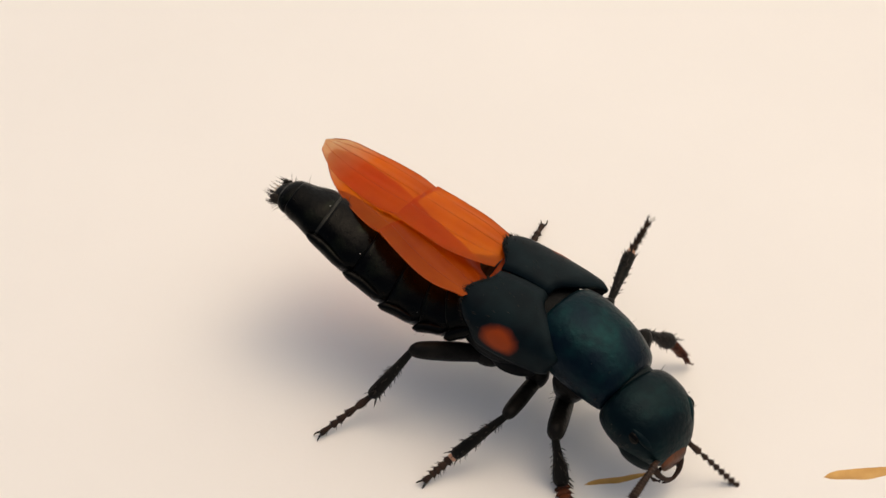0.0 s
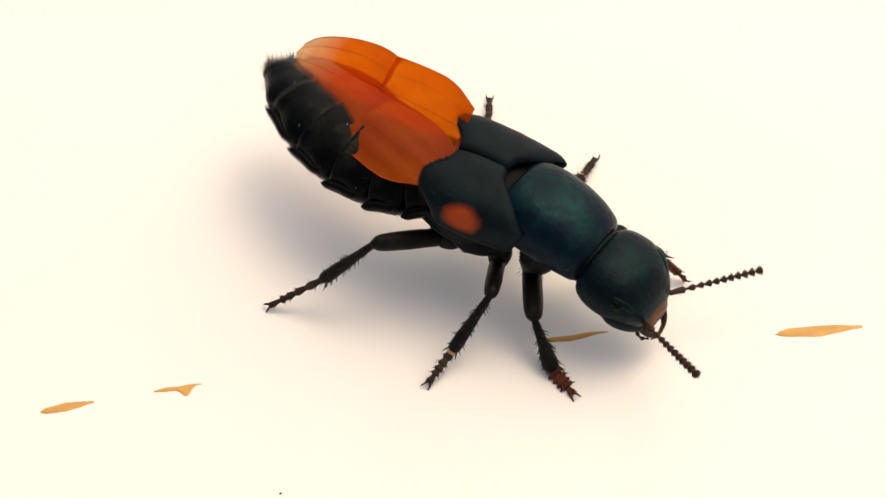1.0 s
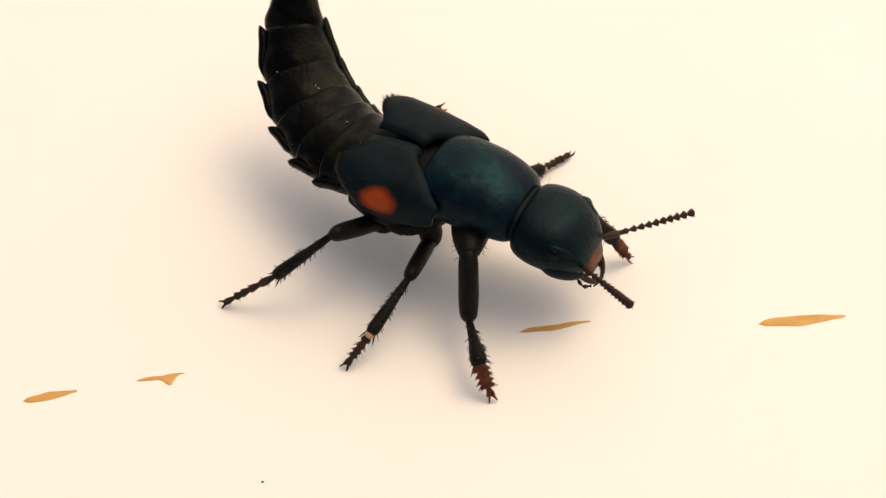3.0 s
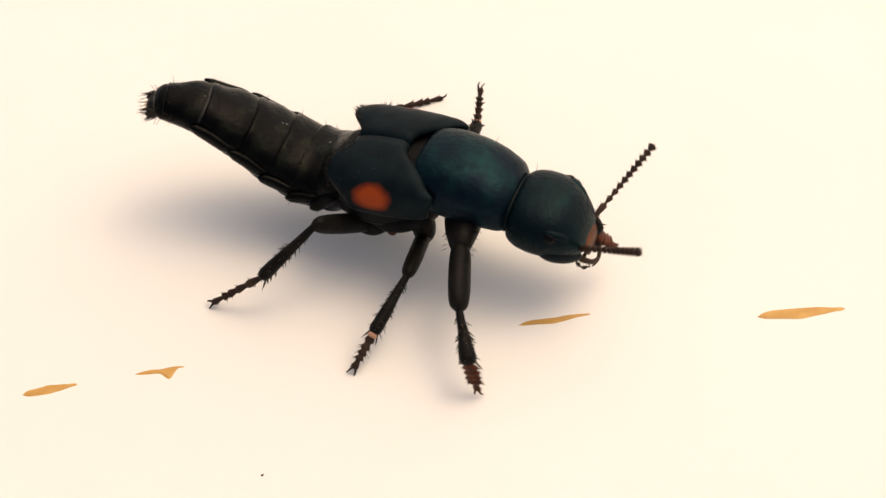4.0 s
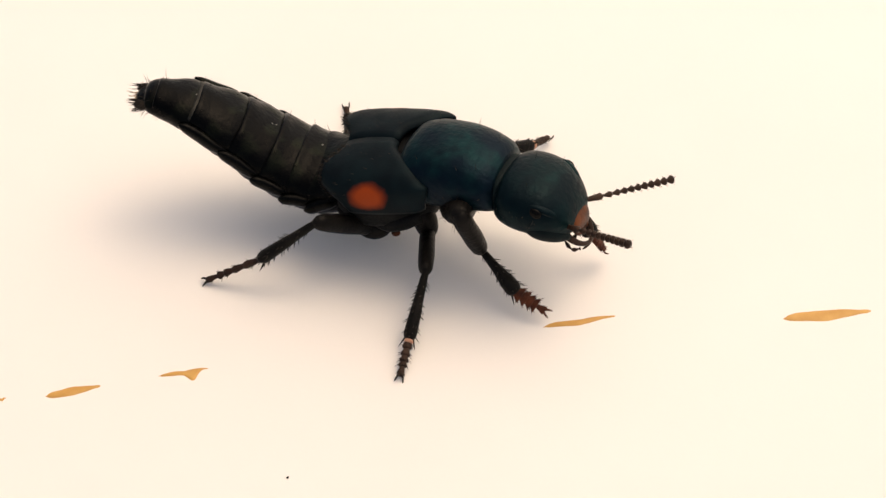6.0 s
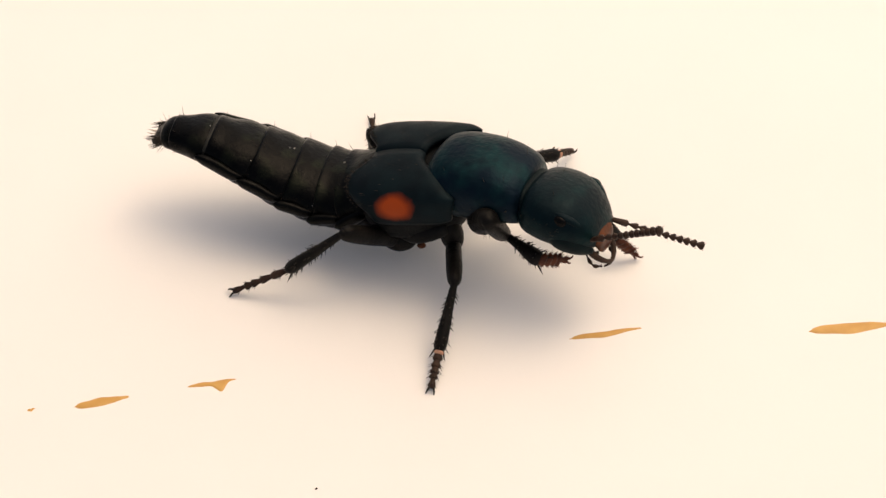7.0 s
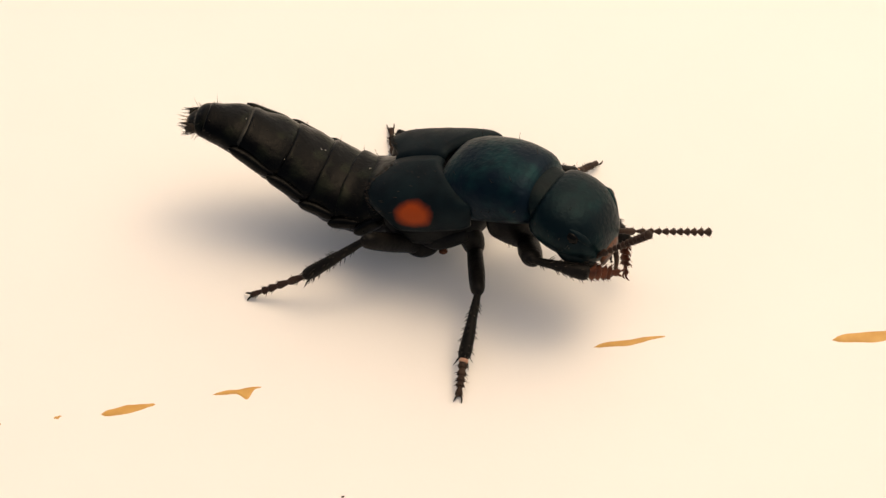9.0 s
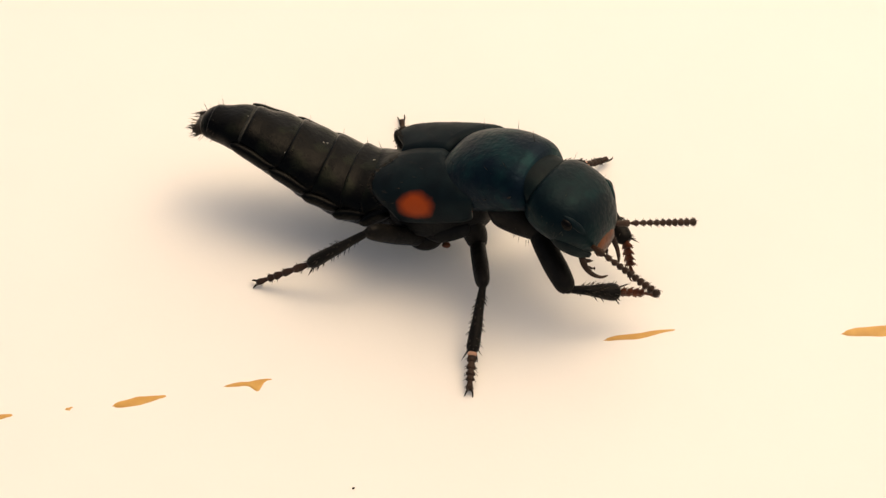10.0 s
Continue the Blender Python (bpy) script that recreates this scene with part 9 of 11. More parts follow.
    walk(legs['F', -1][1], [
        (0, mm(1.524, -1.101, -2.533, 16.5, -14.4, -74.7)), (0.1, mm(1.49, -1.17, -2.545, 16.2, -15.4, -78)), (0.2, mm(1.451, -1.247, -2.553, 15.8, -16.3, -81.4)), (0.3, mm(1.44, -1.14, -2.491, 16.2, -16.8, -77.7)),
        (0.4, mm(1.471, -0.96, -2.381, 19.5, -18.8, -68.7)), (0.5, mm(1.51, -0.896, -2.333, 21.4, -18.2, -62.7)), (0.6, mm(1.507, -0.771, -2.308, 25.9, -9.3, -62.5)), (0.7, mm(1.505, -0.708, -2.306, 33.2, -0.5, -62.1)),
        (0.8, mm(1.48, -0.749, -2.343, 31.6, -0.3, -62.1)), (0.9, mm(1.468, -0.796, -2.384, 29.2, -0.6, -62.7)), (1, mm(1.452, -0.828, -2.406, 27.5, -1.4, -64.2)), (1.1, mm(1.644, -0.815, -2.387, 26.1, -4.6, -70)),
        (1.2, mm(1.853, -0.867, -2.346, 25.2, -7.8, -77.2)), (1.3, mm(1.772, -0.867, -2.275, 22.8, -7.9, -82.9)), (1.4, mm(1.67, -0.814, -2.173, 18.1, -7.2, -87.9)), (1.5, mm(1.619, -0.845, -2.144, 13.9, -8.8, -89.8)),
        (1.6, mm(1.682, -2.237, -2.263, 11.4, -24.2, -74.4)), (1.7, mm(2.406, -2.932, -1.173, 20.9, 0.7, -61.6)), (1.8, mm(2.69, -2.812, -1.188, 20.6, 2.5, -59)), (1.9, mm(2.856, -2.718, -1.184, 22, 10.5, -57.3)),
        (2, mm(2.947, -2.652, -1.182, 25.8, 19, -55.7)), (2.1, mm(2.882, -2.69, -1.262, 28.1, 19.6, -56.8)), (2.2, mm(2.724, -2.754, -1.442, 28, 17.4, -58.4)), (2.3, mm(2.705, -2.52, -1.915, 24.2, 6.7, -59.5)),
        (2.4, mm(2.533, -2.421, -2.164, 44.7, 4.5, -66.5)), (2.5, mm(2.5, -2.56, -2.012, 73.9, 11.4, -65.9)), (2.6, mm(2.751, -2.641, -1.321, -17.9, 26.2, -65.5)), (2.7, mm(2.683, -2.691, -0.753, -9.7, 46.7, -63.3)),
        (3, mm(2.755, -2.662, -0.609, -15.3, 52.8, -66.2)), (3.3, mm(2.854, -2.63, -0.581, -21.6, 54.7, -69.5)), (3.6, mm(2.927, -2.61, -0.593, -25.9, 53.9, -71)), (3.8, mm(2.944, -2.612, -0.594, -27, 52.1, -70.6)),
        (3.9, mm(2.695, -2.749, -0.645, -37.7, 36.6, -70.9)), (4, mm(2.384, -2.874, -0.937, 35.5, 16.3, -73.3)), (4.2, mm(2.195, -2.768, -0.602, -12.1, 36.2, -60.6)), (4.3, mm(2.152, -2.616, -0.403, 14.6, 50, -42.6)),
        (4.5, mm(2.412, -2.48, -0.547, 47.7, 60.8, -6.4)), (4.7, mm(2.409, -2.662, -0.213, 91.9, 69.5, 40.3)), (4.9, mm(2.501, -2.913, -0.03, 139, 65.1, 92.5)), (5, mm(2.557, -2.953, -0.053, 145.3, 62, 100.2)),
        (5.2, mm(2.709, -2.902, -0.162, 150.1, 59.8, 105.1)), (5.5, mm(2.821, -2.826, -0.223, 153.1, 61.9, 103.9)), (5.7, mm(2.536, -2.923, -0.102, 107.4, 76.9, 56.8)), (6.1, mm(2.482, -2.874, 0.126, 138, 70.3, 87.8)),
        (6.5, mm(2.499, -2.84, 0.219, 144.2, 58.2, 98.9)), (6.8, mm(2.504, -2.81, 0.272, 139.8, 53.5, 99.2)), (7, mm(2.498, -2.761, 0.26, 135.1, 52.6, 96)), (7.3, mm(2.432, -2.698, 0.409, 137.9, 53.6, 98.6)),
        (7.5, mm(2.384, -2.642, 0.512, 133.7, 58.9, 93.5)), (7.7, mm(2.216, -2.497, 0.695, 77, 70.3, 40.3)), (7.8, mm(1.07, -0.056, -1.418, 42.3, 26.3, -38.6)), (8, mm(1.912, -0.619, -2.204, 26.1, 20.6, -43.8)),
        (8.2, mm(1.854, -0.531, -2.133, 40.6, 15.6, -40.5)), (8.3, mm(1.825, -0.5, -2.086, 59.6, 15.3, -37.6)), (8.5, mm(2.012, -0.634, -2.1, 85.1, 11.5, -28.1)), (8.7, mm(1.969, -0.646, -2.043, 68.9, -1.5, -39.3)),
        (9, mm(2.534, -1.188, -1.975, 56, -22.8, -64.8)), (9.3, mm(2.968, -1.782, -1.599, 62.2, -19.3, -63.9)), (9.5, mm(3.11, -1.922, -1.365, 65.3, -13.4, -60.5)), (9.7, mm(3.129, -1.665, -1.37, 65.3, 0.8, -58.8)),
        (10, mm(3.216, -1.777, -1.232, 68.5, 40.4, -46.5))])
    walk(legs['F', -1][2], [
        (0, mm(2.189, -3.529, -1.885, 45.8, 60.1, -30.4)), (0.1, mm(2.013, -3.622, -1.857, 46.7, 61.5, -31.9)), (0.2, mm(1.826, -3.715, -1.826, 48.9, 63.5, -32.2)), (0.3, mm(1.971, -3.572, -1.74, 52.9, 64.7, -24.4)),
        (0.4, mm(2.363, -3.254, -1.543, 50.5, 58.6, -18)), (0.5, mm(2.641, -3.092, -1.521, 46, 52.5, -18)), (0.6, mm(2.692, -3.046, -1.888, 47.2, 45.7, -21.6)), (0.7, mm(2.721, -3.006, -2.284, 51.5, 38.1, -24.8)),
        (0.8, mm(2.697, -3.047, -2.328, 48.7, 38, -27.5)), (0.9, mm(2.659, -3.107, -2.356, 45.9, 39.3, -30)), (1, mm(2.581, -3.169, -2.341, 45, 41.2, -30.9)), (1.1, mm(2.531, -3.25, -2.179, 45.7, 44.4, -32.7)),
        (1.2, mm(2.422, -3.379, -1.992, 46.9, 47.7, -35.4)), (1.3, mm(2.091, -3.423, -1.918, 44.6, 50.8, -42.3)), (1.4, mm(1.765, -3.392, -1.848, 37.6, 54.1, -53.8)), (1.5, mm(1.629, -3.414, -1.748, 30, 56.1, -62.5)),
        (1.6, mm(2.322, -4.52, -1.197, 29.3, 58.5, -44.9)), (1.7, mm(3.643, -5.219, -1.204, 41.3, 49.3, -29.8)), (1.8, mm(4.029, -5.038, -1.3, 45.7, 54, -23)), (1.9, mm(4.237, -4.87, -1.658, 55.8, 59.9, -13.6)),
        (2, mm(4.333, -4.682, -2.029, 58.7, 58.9, -13.8)), (2.1, mm(4.223, -4.739, -2.135, 58, 55.5, -17.6)), (2.2, mm(4.024, -4.868, -2.219, 55.1, 52.8, -21.7)), (2.3, mm(4.014, -4.745, -2.219, 52.5, 52.9, -19.5)),
        (2.4, mm(3.568, -4.797, -2.369, 52.1, 20.5, -45.1)), (2.5, mm(3.542, -4.886, -2.524, 77.6, 13, -53.8)), (2.6, mm(3.718, -4.765, -2.467, -17.6, 1.2, -56.2)), (2.7, mm(3.483, -4.285, -2.646, -8.8, 0.2, -53.7)),
        (3, mm(3.389, -4.102, -2.678, -10.9, 3.4, -51)), (3.3, mm(3.379, -4.036, -2.704, -13.4, 7.2, -49.1)), (3.6, mm(3.426, -4.059, -2.693, -15.8, 10.7, -48.3)), (3.8, mm(3.474, -4.119, -2.645, -17.1, 12.6, -48.3)),
        (3.9, mm(3.377, -4.722, -2.195, -31.4, 18.6, -54.2)), (4, mm(3.099, -5.265, -1.666, 41, 28.2, -61.5)), (4.2, mm(3.224, -4.596, -2.138, -11.1, 20.8, -56.2)), (4.3, mm(3.38, -3.747, -2.396, 8.7, 22.6, -48.9)),
        (4.5, mm(3.672, -2.622, -2.817, 21.2, 23.2, -38.2)), (4.7, mm(3.104, -2.073, -2.649, 20.8, 16.9, -39.7)), (4.9, mm(2.452, -1.817, -2.387, 17.9, 7.6, -40)), (5, mm(2.34, -1.751, -2.348, 17.8, 6, -39.8)),
        (5.2, mm(2.368, -1.64, -2.409, 17.5, 8.5, -39.5)), (5.5, mm(2.526, -1.636, -2.516, 17, 19.5, -40.8)), (5.7, mm(2.857, -2.432, -2.635, 23, 46.6, -30.4)), (6.1, mm(2.515, -1.998, -2.322, 19.9, 32, -35.9)),
        (6.5, mm(2.287, -1.487, -1.991, 20.5, 7.6, -40.1)), (6.8, mm(2.256, -1.284, -1.818, 24.6, 2.4, -38.5)), (7, mm(2.332, -1.19, -1.805, 27.7, 5.9, -35.1)), (7.3, mm(2.2, -1.172, -1.683, 28.9, 17.7, -29)),
        (7.5, mm(2.302, -1.301, -1.714, 30.9, 29.1, -22.6)), (7.7, mm(2.886, -1.928, -1.752, 34.1, 48.5, -5.8)), (7.8, mm(2.893, -1.509, -2.57, 54.7, 40.4, -20.2)), (8, mm(3.668, -2.304, -3.118, 71.8, 63.4, 10.9)),
        (8.2, mm(3.758, -2.156, -2.834, 76.6, 47.4, 12.5)), (8.3, mm(3.811, -2.031, -2.771, 84.9, 30.4, 10.1)), (8.5, mm(4.259, -1.834, -2.617, 97.8, 10.2, 10.4)), (8.7, mm(3.979, -2.294, -1.975, 80.3, 12, 8.3)),
        (9, mm(3.554, -3.358, -0.968, 65.1, 21.1, 4.7)), (9.3, mm(4.049, -3.986, -0.741, 71.3, 17.4, 10.4)), (9.5, mm(4.356, -4.123, -0.761, 77.1, 15.6, 13.4)), (9.7, mm(4.477, -3.888, -1.407, 92.2, 20, 21.3)),
        (10, mm(4.58, -3.214, -2.915, 127.1, 29.6, 36.4))])
    walk(legs['F', -1][3], [
        (0, mm(3.157, -4.096, -3.836, 18.1, 0, -51.2)), (0.1, mm(2.924, -4.188, -3.835, 18.4, -1.5, -43.7)), (0.2, mm(2.675, -4.249, -3.84, 18.6, -2.6, -37.9)), (0.3, mm(2.847, -3.97, -3.774, 21, -1.1, -32.2)),
        (0.4, mm(3.477, -3.616, -3.464, 31.8, 7.9, -21.9)), (0.5, mm(3.943, -3.515, -3.307, 35.3, 11.9, -17.9)), (0.6, mm(4.152, -3.625, -3.498, 35.5, 4.3, -21.8)), (0.7, mm(4.329, -3.749, -3.672, 40, -2.3, -25.4)),
        (0.8, mm(4.268, -3.865, -3.714, 37.9, -2.2, -26.3)), (0.9, mm(4.168, -3.977, -3.781, 35.1, -2.1, -26.8)), (1, mm(4.033, -4.04, -3.823, 32.6, -1.8, -30.2)), (1.1, mm(3.884, -4.118, -3.753, 29.5, -1.7, -39.4)),
        (1.2, mm(3.656, -4.255, -3.657, 27.3, -1.4, -50.4)), (1.3, mm(3.143, -4.381, -3.661, 24.5, 0, -59.3)), (1.4, mm(2.544, -4.457, -3.671, 20.4, 2.4, -65.3)), (1.5, mm(2.208, -4.528, -3.615, 17.6, 6.4, -65.9)),
        (1.6, mm(3.154, -5.35, -3.115, 26.3, 32.5, -43.4)), (1.7, mm(4.917, -5.949, -2.909, 57.4, 52.9, -11.3)), (1.8, mm(5.246, -5.555, -3.12, 48.2, 45, -18.8)), (1.9, mm(5.335, -5.135, -3.605, 36.5, 26.2, -30.6)),
        (2, mm(5.463, -4.959, -3.955, 32.9, 14, -35.5)), (2.1, mm(5.438, -5.124, -3.989, 32.6, 8.2, -37.9)), (2.2, mm(5.288, -5.371, -4.01, 31.3, 5, -39.5)), (2.3, mm(5.294, -5.197, -4.013, 36.5, 15.8, -30)),
        (2.4, mm(5.056, -6.289, -3.159, 74.1, 53.3, -9.4)), (2.5, mm(4.835, -6.656, -3.031, 95.6, 60.2, -8.8)), (2.6, mm(4.968, -6.635, -2.514, 25.7, 57.8, -21.1)), (2.7, mm(4.816, -6.097, -2.653, 19.2, 53.9, -29.1)),
        (3, mm(4.802, -5.848, -2.812, 14.8, 57.4, -31)), (3.3, mm(4.839, -5.724, -2.985, 9.8, 60.1, -33.3)), (3.6, mm(4.897, -5.709, -3.111, 7.1, 63.6, -34.4)), (3.8, mm(4.933, -5.76, -3.138, 8.1, 67.3, -33.5)),
        (3.9, mm(4.625, -6.452, -2.911, 10.5, 74.7, -28.2)), (4, mm(4.044, -7.008, -2.731, 68.7, 77.3, -21.7)), (4.2, mm(4.394, -6.344, -2.938, 75.7, 66.3, 21.8)), (4.3, mm(4.747, -5.311, -3.261, 56.7, 51.8, 4)),
        (4.5, mm(5.297, -3.901, -3.704, 49.9, 36.4, 0.8)), (4.7, mm(4.761, -3.447, -3.303, 59.8, 38.3, 10.4)), (4.9, mm(4.162, -3.25, -2.686, 66.9, 40.8, 19.7)), (5, mm(4.061, -3.182, -2.582, 65, 41.9, 18)),
        (5.2, mm(4.085, -3.055, -2.744, 53, 42.1, 5.6)), (5.5, mm(4.132, -3.022, -3.267, 38.7, 36.6, -10.6)), (5.7, mm(4.191, -3.214, -4.269, 30, 36, -18.2)), (6.1, mm(4.06, -3.117, -3.514, 45.2, 38, -2.5)),
        (6.5, mm(3.992, -2.924, -2.289, 77.1, 34.9, 28.5)), (6.8, mm(4.016, -2.683, -1.912, 89, 31, 41.6)), (7, mm(4.163, -2.476, -2.036, 91.7, 32, 45.3)), (7.3, mm(4.074, -2.213, -2.368, 66.4, 25.5, 23)),
        (7.5, mm(4.117, -2.057, -2.809, 45, 14.8, 7.4)), (7.7, mm(4.368, -2.079, -3.437, 29.8, 25.1, -6.2)), (7.8, mm(4.502, -2.1, -4.027, 56.9, 28.6, -15.1)), (8, mm(4.659, -2.114, -5.129, 36, 18, -21.7)),
        (8.2, mm(5.247, -1.827, -4.489, 62.7, 26.1, -3.2)), (8.3, mm(5.722, -1.692, -3.91, 88.9, 31.1, 16.7)), (8.5, mm(6.437, -1.436, -3.018, 106.5, 33.2, 39.2)), (8.7, mm(6.157, -1.975, -2.441, 92, 32.3, 40.3)),
        (9, mm(5.646, -3.184, -1.779, 85.3, 29.8, 40.6)), (9.3, mm(6.16, -3.597, -1.413, 83, 28.8, 35.6)), (9.5, mm(6.464, -3.621, -1.366, 85.3, 28.3, 33.4)), (9.7, mm(6.447, -3.12, -2.175, 96.7, 26.7, 31.8)),
        (10, mm(6.155, -2.053, -4.027, 122.9, 23.3, 27.9))])
    walk(legs['F', 1][0], [
        (0, mm(2.199, 0.581, -0.836, 74.7, 43.3, -20.5)), (0.1, mm(2.197, 0.584, -0.839, 86, 49.9, -26.9)), (0.2, mm(2.195, 0.588, -0.841, 108.8, 54.7, -25.9)), (0.3, mm(2.197, 0.638, -0.8, 121.9, 54.6, -21)),
        (0.4, mm(2.195, 0.728, -0.724, 132.3, 52, -16.7)), (0.5, mm(2.189, 0.785, -0.683, 128.4, 48, -21.6)), (0.6, mm(2.182, 0.796, -0.691, 92.8, 34.5, -41.7)), (0.7, mm(2.174, 0.801, -0.709, 79.5, 18.5, -37.5)),
        (0.8, mm(2.175, 0.773, -0.739, 77.9, 23.8, -41.3)), (0.9, mm(2.179, 0.73, -0.77, 75.3, 32.7, -45.9)), (1, mm(2.181, 0.704, -0.787, 75.3, 38.5, -46.2)), (1.1, mm(2.192, 0.725, -0.736, 88, 29.8, -32.6)),
        (1.2, mm(2.209, 0.745, -0.661, 98.6, 18.7, -22.5)), (1.3, mm(2.242, 0.69, -0.607, 104.6, 24.6, -22.8)), (1.4, mm(2.284, 0.588, -0.559, 114.8, 34.9, -19.5)), (1.5, mm(2.302, 0.532, -0.538, 123.7, 41.9, -14.6)),
        (1.6, mm(2.214, 0.66, -0.731, 131.6, 33.3, -20.2)), (1.7, mm(2.102, 0.782, -0.917, 168.6, 19.3, -14.3)), (1.8, mm(2.144, 0.766, -0.829, 164.4, 26.7, -7.7)), (1.9, mm(2.202, 0.738, -0.694, 161.8, 35.2, -2.8)),
        (2, mm(2.235, 0.709, -0.613, 163, 40.1, 0.8)), (2.1, mm(2.215, 0.688, -0.703, 168.3, 36.5, 0.6)), (2.2, mm(2.164, 0.667, -0.864, 172.8, 31.4, -1.7)), (2.3, mm(2.101, 0.638, -1.025, 172.4, 40.2, 8.9)),
        (2.4, mm(2.106, 0.65, -1.008, 169.9, 41, 2.8)), (2.5, mm(2.114, 0.687, -0.964, 172.7, 37.4, -1.5)), (2.6, mm(2.085, 0.934, -0.808, -178.2, 30.6, -1.7)), (2.7, mm(2.044, 1.028, -0.798, -167.7, 27.3, 10.5)),
        (3, mm(2.06, 1.025, -0.76, -164.7, 31.4, 17.7)), (3.3, mm(2.08, 1.017, -0.716, -170.1, 35.6, 16.1)), (3.6, mm(2.099, 1.001, -0.683, 179.8, 38.7, 11.8)), (3.8, mm(2.109, 0.985, -0.675, 174.7, 39.6, 11.3)),
        (3.9, mm(2.096, 0.945, -0.767, 157.7, 35.4, -0.4)), (4, mm(2.076, 0.909, -0.858, -30.1, 29.3, -9.3)), (4.2, mm(2.012, 1.056, -0.842, -41.6, 42.1, -10.7)), (4.3, mm(1.951, 1.177, -0.826, 119, 47.6, -11.4)),
        (4.5, mm(1.877, 1.316, -0.785, 110.4, 52.9, -9)), (4.7, mm(2.048, 1.083, -0.712, 123.3, 62.6, -11.6)), (4.9, mm(2.239, 0.683, -0.627, 161, 64.2, 7.6)), (5, mm(2.268, 0.602, -0.605, 164.7, 62.1, 9.2)),
        (5.2, mm(2.263, 0.637, -0.587, 173.1, 62.4, 20.7)), (5.5, mm(2.247, 0.701, -0.575, -168.9, 61.2, 44.4)), (5.7, mm(2.239, 0.691, -0.619, -172, 65.9, 32.2)), (6.1, mm(2.251, 0.648, -0.62, -171.2, 63.2, 34.9)),
        (6.5, mm(2.264, 0.6, -0.621, -169.4, 59, 40.2)), (6.8, mm(2.268, 0.585, -0.622, -168.2, 56, 43.3)), (7, mm(2.241, 0.652, -0.653, 143.9, 63.8, 53.2)), (7.3, mm(2.243, 0.675, -0.62, -179.8, 60.6, 64.2)),
        (7.5, mm(2.244, 0.687, -0.602, -169.9, 57.3, 59.8)), (7.7, mm(2.238, 0.707, -0.605, 179.6, 66.5, 70)), (7.8, mm(2.234, 0.718, -0.607, 159.1, 69.9, 59.6)), (8, mm(2.226, 0.738, -0.609, 129.7, 66.8, 41.9)),
        (8.2, mm(2.229, 0.758, -0.575, 128.1, 65.1, 46.7)), (8.3, mm(2.233, 0.768, -0.543, 124.1, 63.1, 50.8)), (8.5, mm(2.244, 0.776, -0.485, 124, 60.8, 55.4)), (8.7, mm(2.277, 0.694, -0.454, 121, 65.2, 47.6)),
        (9, mm(2.333, 0.515, -0.405, 108.3, 72.4, 20)), (9.3, mm(2.36, 0.465, -0.291, 109.2, 76.6, 22.6)), (9.5, mm(2.37, 0.453, -0.227, 108.5, 76.6, 23.1)), (9.7, mm(2.372, 0.454, -0.2, 104.3, 74.5, 12.8)),
        (10, mm(2.373, 0.459, -0.175, 101.9, 71.7, 0.2))])
